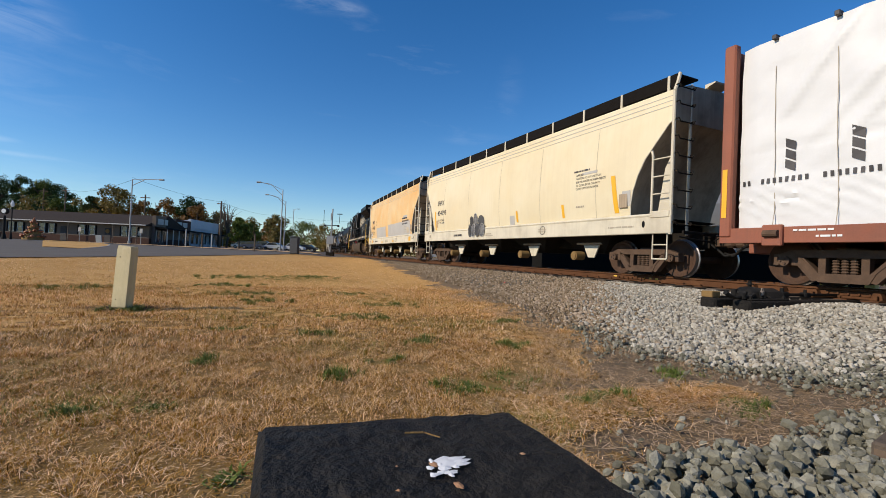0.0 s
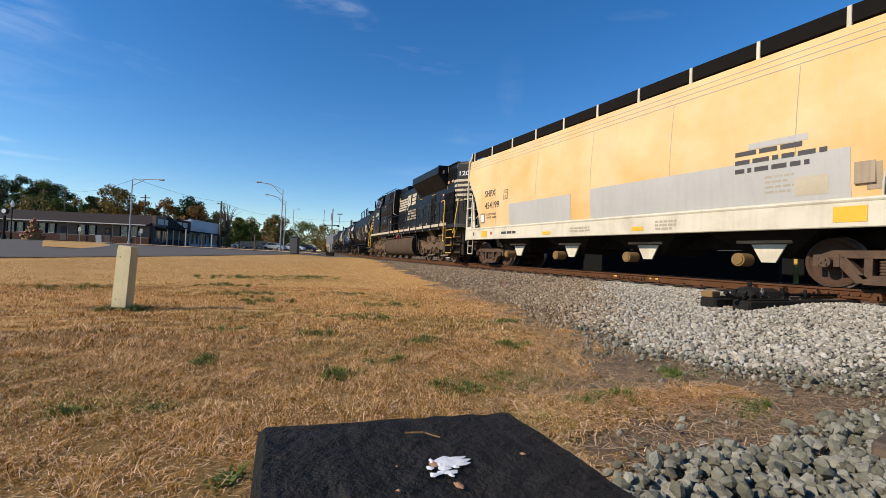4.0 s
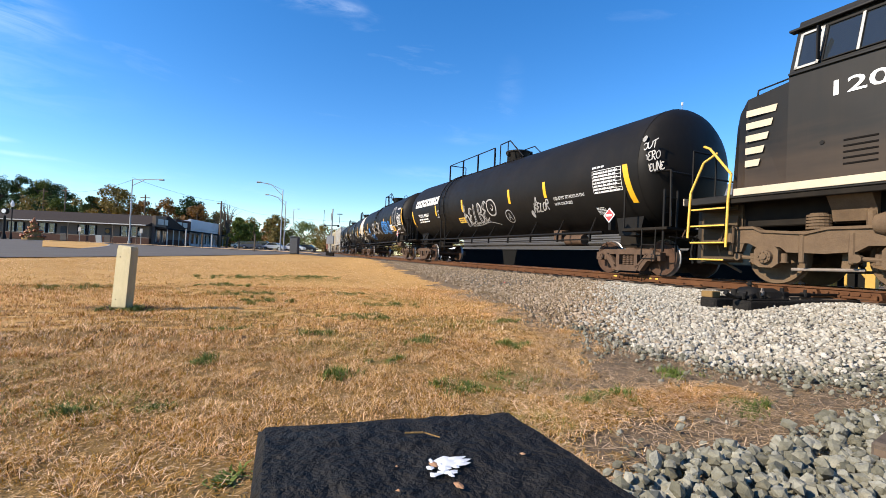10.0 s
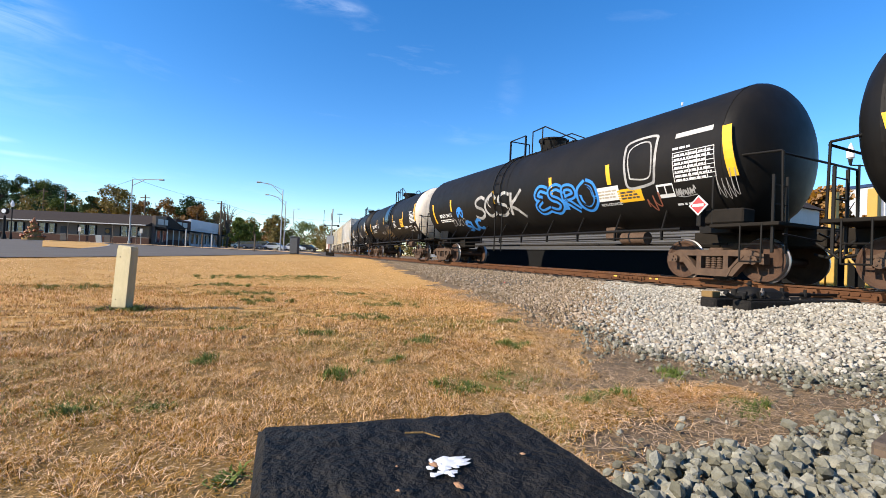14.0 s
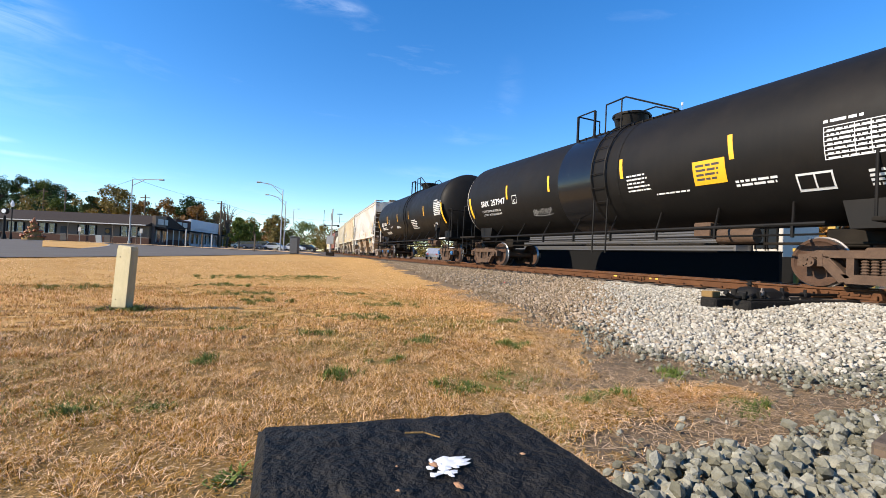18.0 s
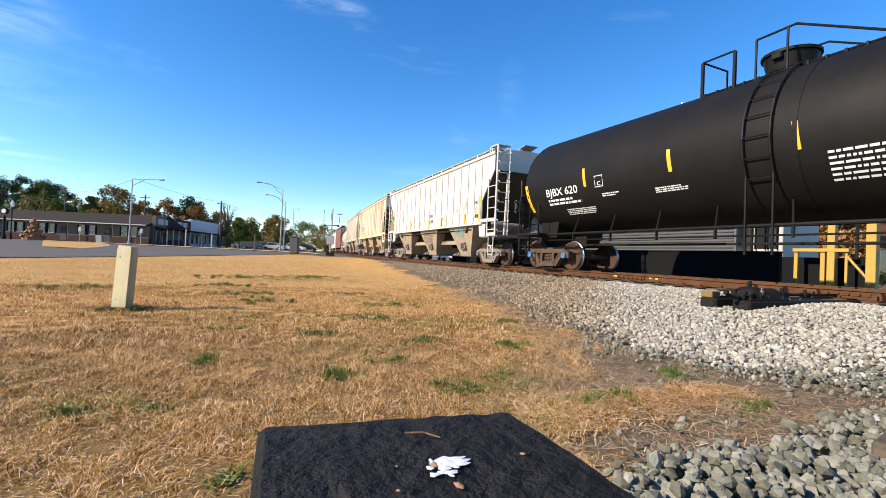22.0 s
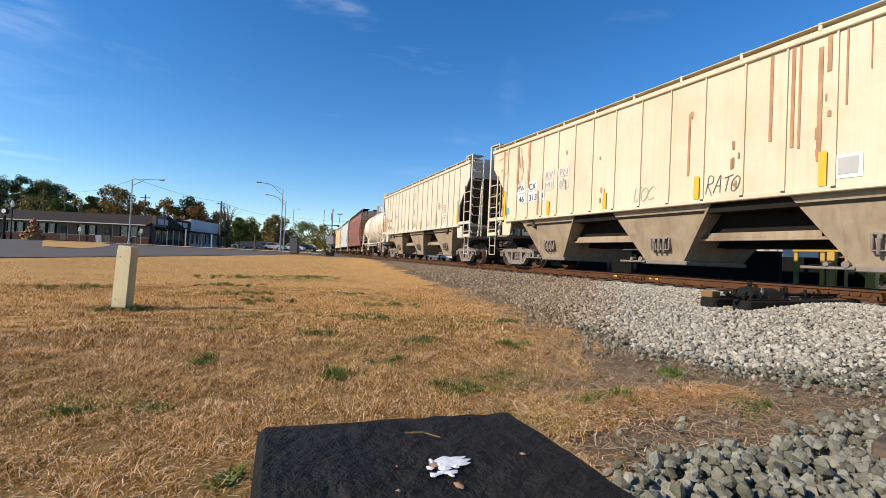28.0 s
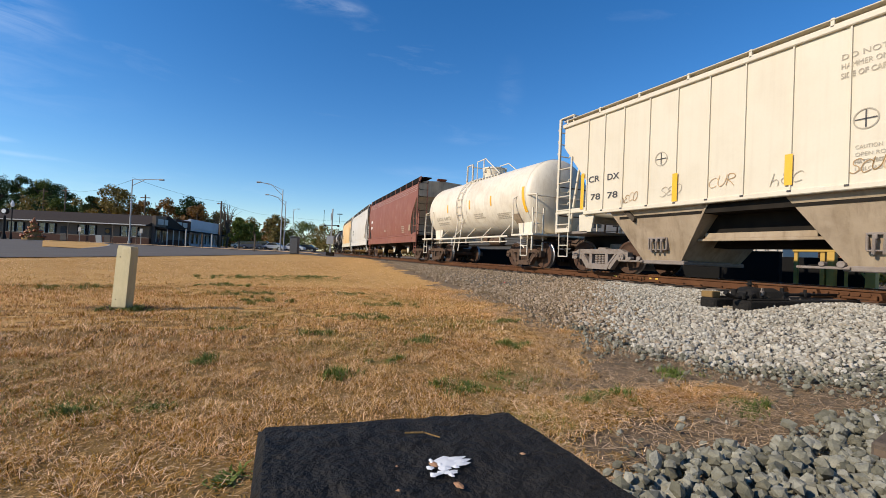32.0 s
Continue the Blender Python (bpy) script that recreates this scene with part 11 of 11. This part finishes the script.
def make_tree(r, d, h, w, leaf, label, seed, density=1.0, z=None, bare=False, low=0.25):
    rng = np.random.default_rng(seed)
    p = town(r, d)
    z = at_ground(p.x, p.y) if z is None else z
    t = thing("tree", label, "tree", pose(p.x, p.y, z), group="trees of the town")
    g = Geo().tube((0, 0, -0.3), (0.05 * h * rng.uniform(-1, 1), 0, h * 0.45), 0.028 * h, 9, 0.016 * h)
    limbs = []
    for k in range(9 if not bare else 16):
        a = 2 * math.pi * k / 9 + rng.uniform(-0.3, 0.3)
        z0 = h * rng.uniform(0.28, 0.5)
        e = (w * 0.38 * math.cos(a) * rng.uniform(0.5, 1.1), w * 0.38 * math.sin(a) * rng.uniform(0.5, 1.1), h * rng.uniform(0.55, 0.95))
        g.tube((0, 0, z0), e, 0.012 * h, 6, 0.004 * h)
        limbs.append(e)
        if bare:
            for j in range(5):
                q = [e[i] * (0.6 + 0.1 * j) + (0 if i < 2 else z0 * (0.4 - 0.1 * j)) for i in range(3)]
                g.tube(tuple(q), (q[0] + w * 0.14 * rng.normal(), q[1] + w * 0.14 * rng.normal(), q[2] + h * 0.13 * rng.random()), 0.004 * h, 4, 0.001 * h)
    part("trunk", g, "bark", t)
    if bare:
        return t
    lumps = []
    for k in range(int(38 * density)):
        a, u = rng.uniform(0, 2 * math.pi), rng.random()
        zz = h * (low + (0.95 - low) * u)
        prof = math.sin(math.pi * min(1, (u * 0.82 + 0.14))) ** 0.7
        q = w * 0.5 * prof * rng.uniform(0.35, 0.95)
        lumps.append((q * math.cos(a), q * math.sin(a), zz, w * rng.uniform(0.08, 0.16)))
    v, f = crown_mesh("crown", lumps, int(4300 * density), 0.026 * h ** 0.75 + 0.09, rng)
    ob = tri_mesh("crown", v, f, leaf, "")
    ob.parent = t
    return t


def make_trees():
    rng = random.Random(17)
    make_tree(-32.3, 70, 5.0, 3.4, "leaf_green", "small green roadside tree", 1, 1.0, low=0.3)
    make_tree(26, 30, 6.5, 5.0, "leaf_rust", "brown autumn tree beyond the track", 7, 1.0, low=0.25)
    make_tree(-46.6, 108, 6.3, 5.5, "leaf_green", "round green tree behind the car park", 2, 0.9, low=0.1)
    make_tree(-43.0, 115, 9.0, 7.8, "leaf_gold", "yellowing tree behind the car park", 3, 1.2, low=0.1)
    make_tree(-49.0, 100, 10.5, 5.5, "leaf_gold", "bare leafless tree by the shops", 4, bare=True)
    make_tree(-52.5, 104, 8.5, 5.0, "leaf_gold", "bare leafless tree by the shops", 5, bare=True)
    for k, (r, d, h, w, leaf) in enumerate(((-86, 115, 15, 12, "leaf_gold"), (-79, 116, 11.5, 8, "leaf_rust"), (-94, 118, 12, 7.5, "leaf_dark"), (-75.5, 120, 12.5, 9, "leaf_rust"), (-70, 122, 13.5, 11, "leaf_dark"), (-66, 118, 11, 8, "leaf_rust"),
                                            (-62, 122, 9.5, 9, "leaf_gold"), (-105, 128, 10.5, 9, "leaf_dark"), (-113, 130, 12, 9, "leaf_green"), (-122, 135, 10, 11, "leaf_dark"), (-98, 124, 10, 10, "leaf_green"),
                                            (-58, 130, 9, 9, "leaf_gold"), (-54, 140, 8, 9, "leaf_rust"), (-40, 150, 9, 12, "leaf_gold"), (-30, 170, 9, 12, "leaf_gold"), (-50, 160, 10, 14, "leaf_green"), (-22, 180, 10, 14, "leaf_rust"),
                                            (-128, 125, 9, 12, "leaf_green"), (-137, 130, 10, 12, "leaf_dark"))):
        make_tree(r, d, h, w, leaf, "autumn tree standing behind the low buildings", 20 + k, 1.15, low=0.08)
    for k in range(16):
        r = -175 + k * 5.2 + rng.uniform(-2, 2)
        d = 160 + rng.uniform(-8, 10)
        top = 24 - 0.5 * abs(k - 4) - (7.5 if k > 7 else 0)
        make_tree(r, d, rng.uniform(11, 14), rng.uniform(9, 13), ("leaf_dark", "leaf_dark", "leaf_green", "leaf_dark")[k % 4], "dark green tree on the wooded hill", 60 + k, 1.2, z=top - 14, low=0.05)
    for k in range(14):
        r = -8 + k * 9 + rng.uniform(-3, 3)
        make_tree(r, 190 + rng.uniform(-15, 20), rng.uniform(9, 13), rng.uniform(12, 16), rng.choice(("leaf_gold", "leaf_green", "leaf_rust")), "distant autumn tree beyond the track", 90 + k, 0.8, low=0.05)

    # low woods that close the gaps behind the town
    nr = np.random.default_rng(77)
    for leaf, name_, label_, r0, r1, h in (("leaf_dark", "distant_woods", "low dark woods behind the town", -190, -58, 7.0), ("leaf_gold", "distant_thicket", "low autumn thicket far behind the town", -80, 120, 4.5)):
        lumps = []
        for k in range(170):
            r = nr.uniform(r0, r1)
            p = town(r, 175 + nr.uniform(-12, 12))
            lumps.append((p.x, p.y, nr.uniform(0.5, h), nr.uniform(1.6, 3.2)))
        v, f = crown_mesh("woods", lumps, 16000, 0.42, nr)
        tri_mesh(name_, v, f, leaf, label_, category="woods")
    for leaf, name_, label_, r0, r1, d, h in (("leaf_dark", "hillside_thicket", "dark green thicket on the slope behind the low building", -165, -88, 140, 14.5), ("leaf_gold", "autumn_thicket", "olive and yellow thicket behind the low building", -128, -70, 124, 11.5), ("leaf_rust", "rusty_thicket", "russet thicket behind the shops", -98, -60, 128, 10.5)):
        lumps = []
        for k in range(150):
            r = nr.uniform(r0, r1)
            p = town(r, d + nr.uniform(-6, 6))
            lumps.append((p.x, p.y, nr.uniform(0.3, 1.0) * h * (0.78 + 0.22 * math.sin(r * 0.35 + d)), nr.uniform(0.9, 1.9)))
        v, f = crown_mesh("thicket", lumps, 13000, 0.30, nr)
        tri_mesh(name_, v, f, leaf, label_, category="woods")
    sh = thing("round_shrub", "small round green shrub beside the street", "shrub", pose(*town(16.3, 17.0, 0.25)))
    part("stem", Geo().tube((0, 0, -0.05), (0, 0, 0.5), 0.05, 8), "bark", sh)
    lumps = [(nr.normal(0, 0.2), nr.normal(0, 0.2), nr.uniform(0.25, 0.75), 0.26) for k in range(16)]
    v, f = crown_mesh("crown", lumps, 1500, 0.05, nr)
    tri_mesh("crown", v, f, "leaf_green", "").parent = sh


make_trees()


def make_hill():
    """The wooded hill behind the town."""
    vs, n, m = [], 24, 10
    for i in range(n + 1):
        for j in range(m + 1):
            r = -260 + 150 * i / n
            d = 145 + 110 * j / m
            p = town(r, d)
            u = math.sin(math.pi * i / n) * min(1.0, j / 5)
            vs.append((p.x, p.y, 0.3 + 13 * u + noise.noise((r * 0.05, d * 0.05, 0)) * u * 2))
    g = Geo()
    g.v = vs
    g.f = [(r * (m + 1) + c, (r + 1) * (m + 1) + c, (r + 1) * (m + 1) + c + 1, r * (m + 1) + c + 1) for r in range(n) for c in range(m)]
    tagged(part("wooded_hill", g, "leaf_dark", smooth=True), "dark wooded hill behind the town", "hill", kind="structure")


make_hill()


# ---- what moves ----


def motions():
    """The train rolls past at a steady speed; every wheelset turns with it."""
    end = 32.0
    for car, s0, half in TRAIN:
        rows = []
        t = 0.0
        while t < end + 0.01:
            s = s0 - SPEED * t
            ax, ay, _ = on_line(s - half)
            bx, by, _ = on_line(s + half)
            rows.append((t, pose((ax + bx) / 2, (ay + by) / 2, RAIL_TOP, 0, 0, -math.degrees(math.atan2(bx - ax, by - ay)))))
            t += 1.0
        walk(car, rows)
    times = [k / 10 for k in range(321)]
    for wheel, r in WHEELS:
        loc = wheel.location.copy()
        walk(wheel, [(t, pose(loc.x, loc.y, loc.z, math.degrees(SPEED * t / r) % 360.0, 0, 0)) for t in times])


motions()
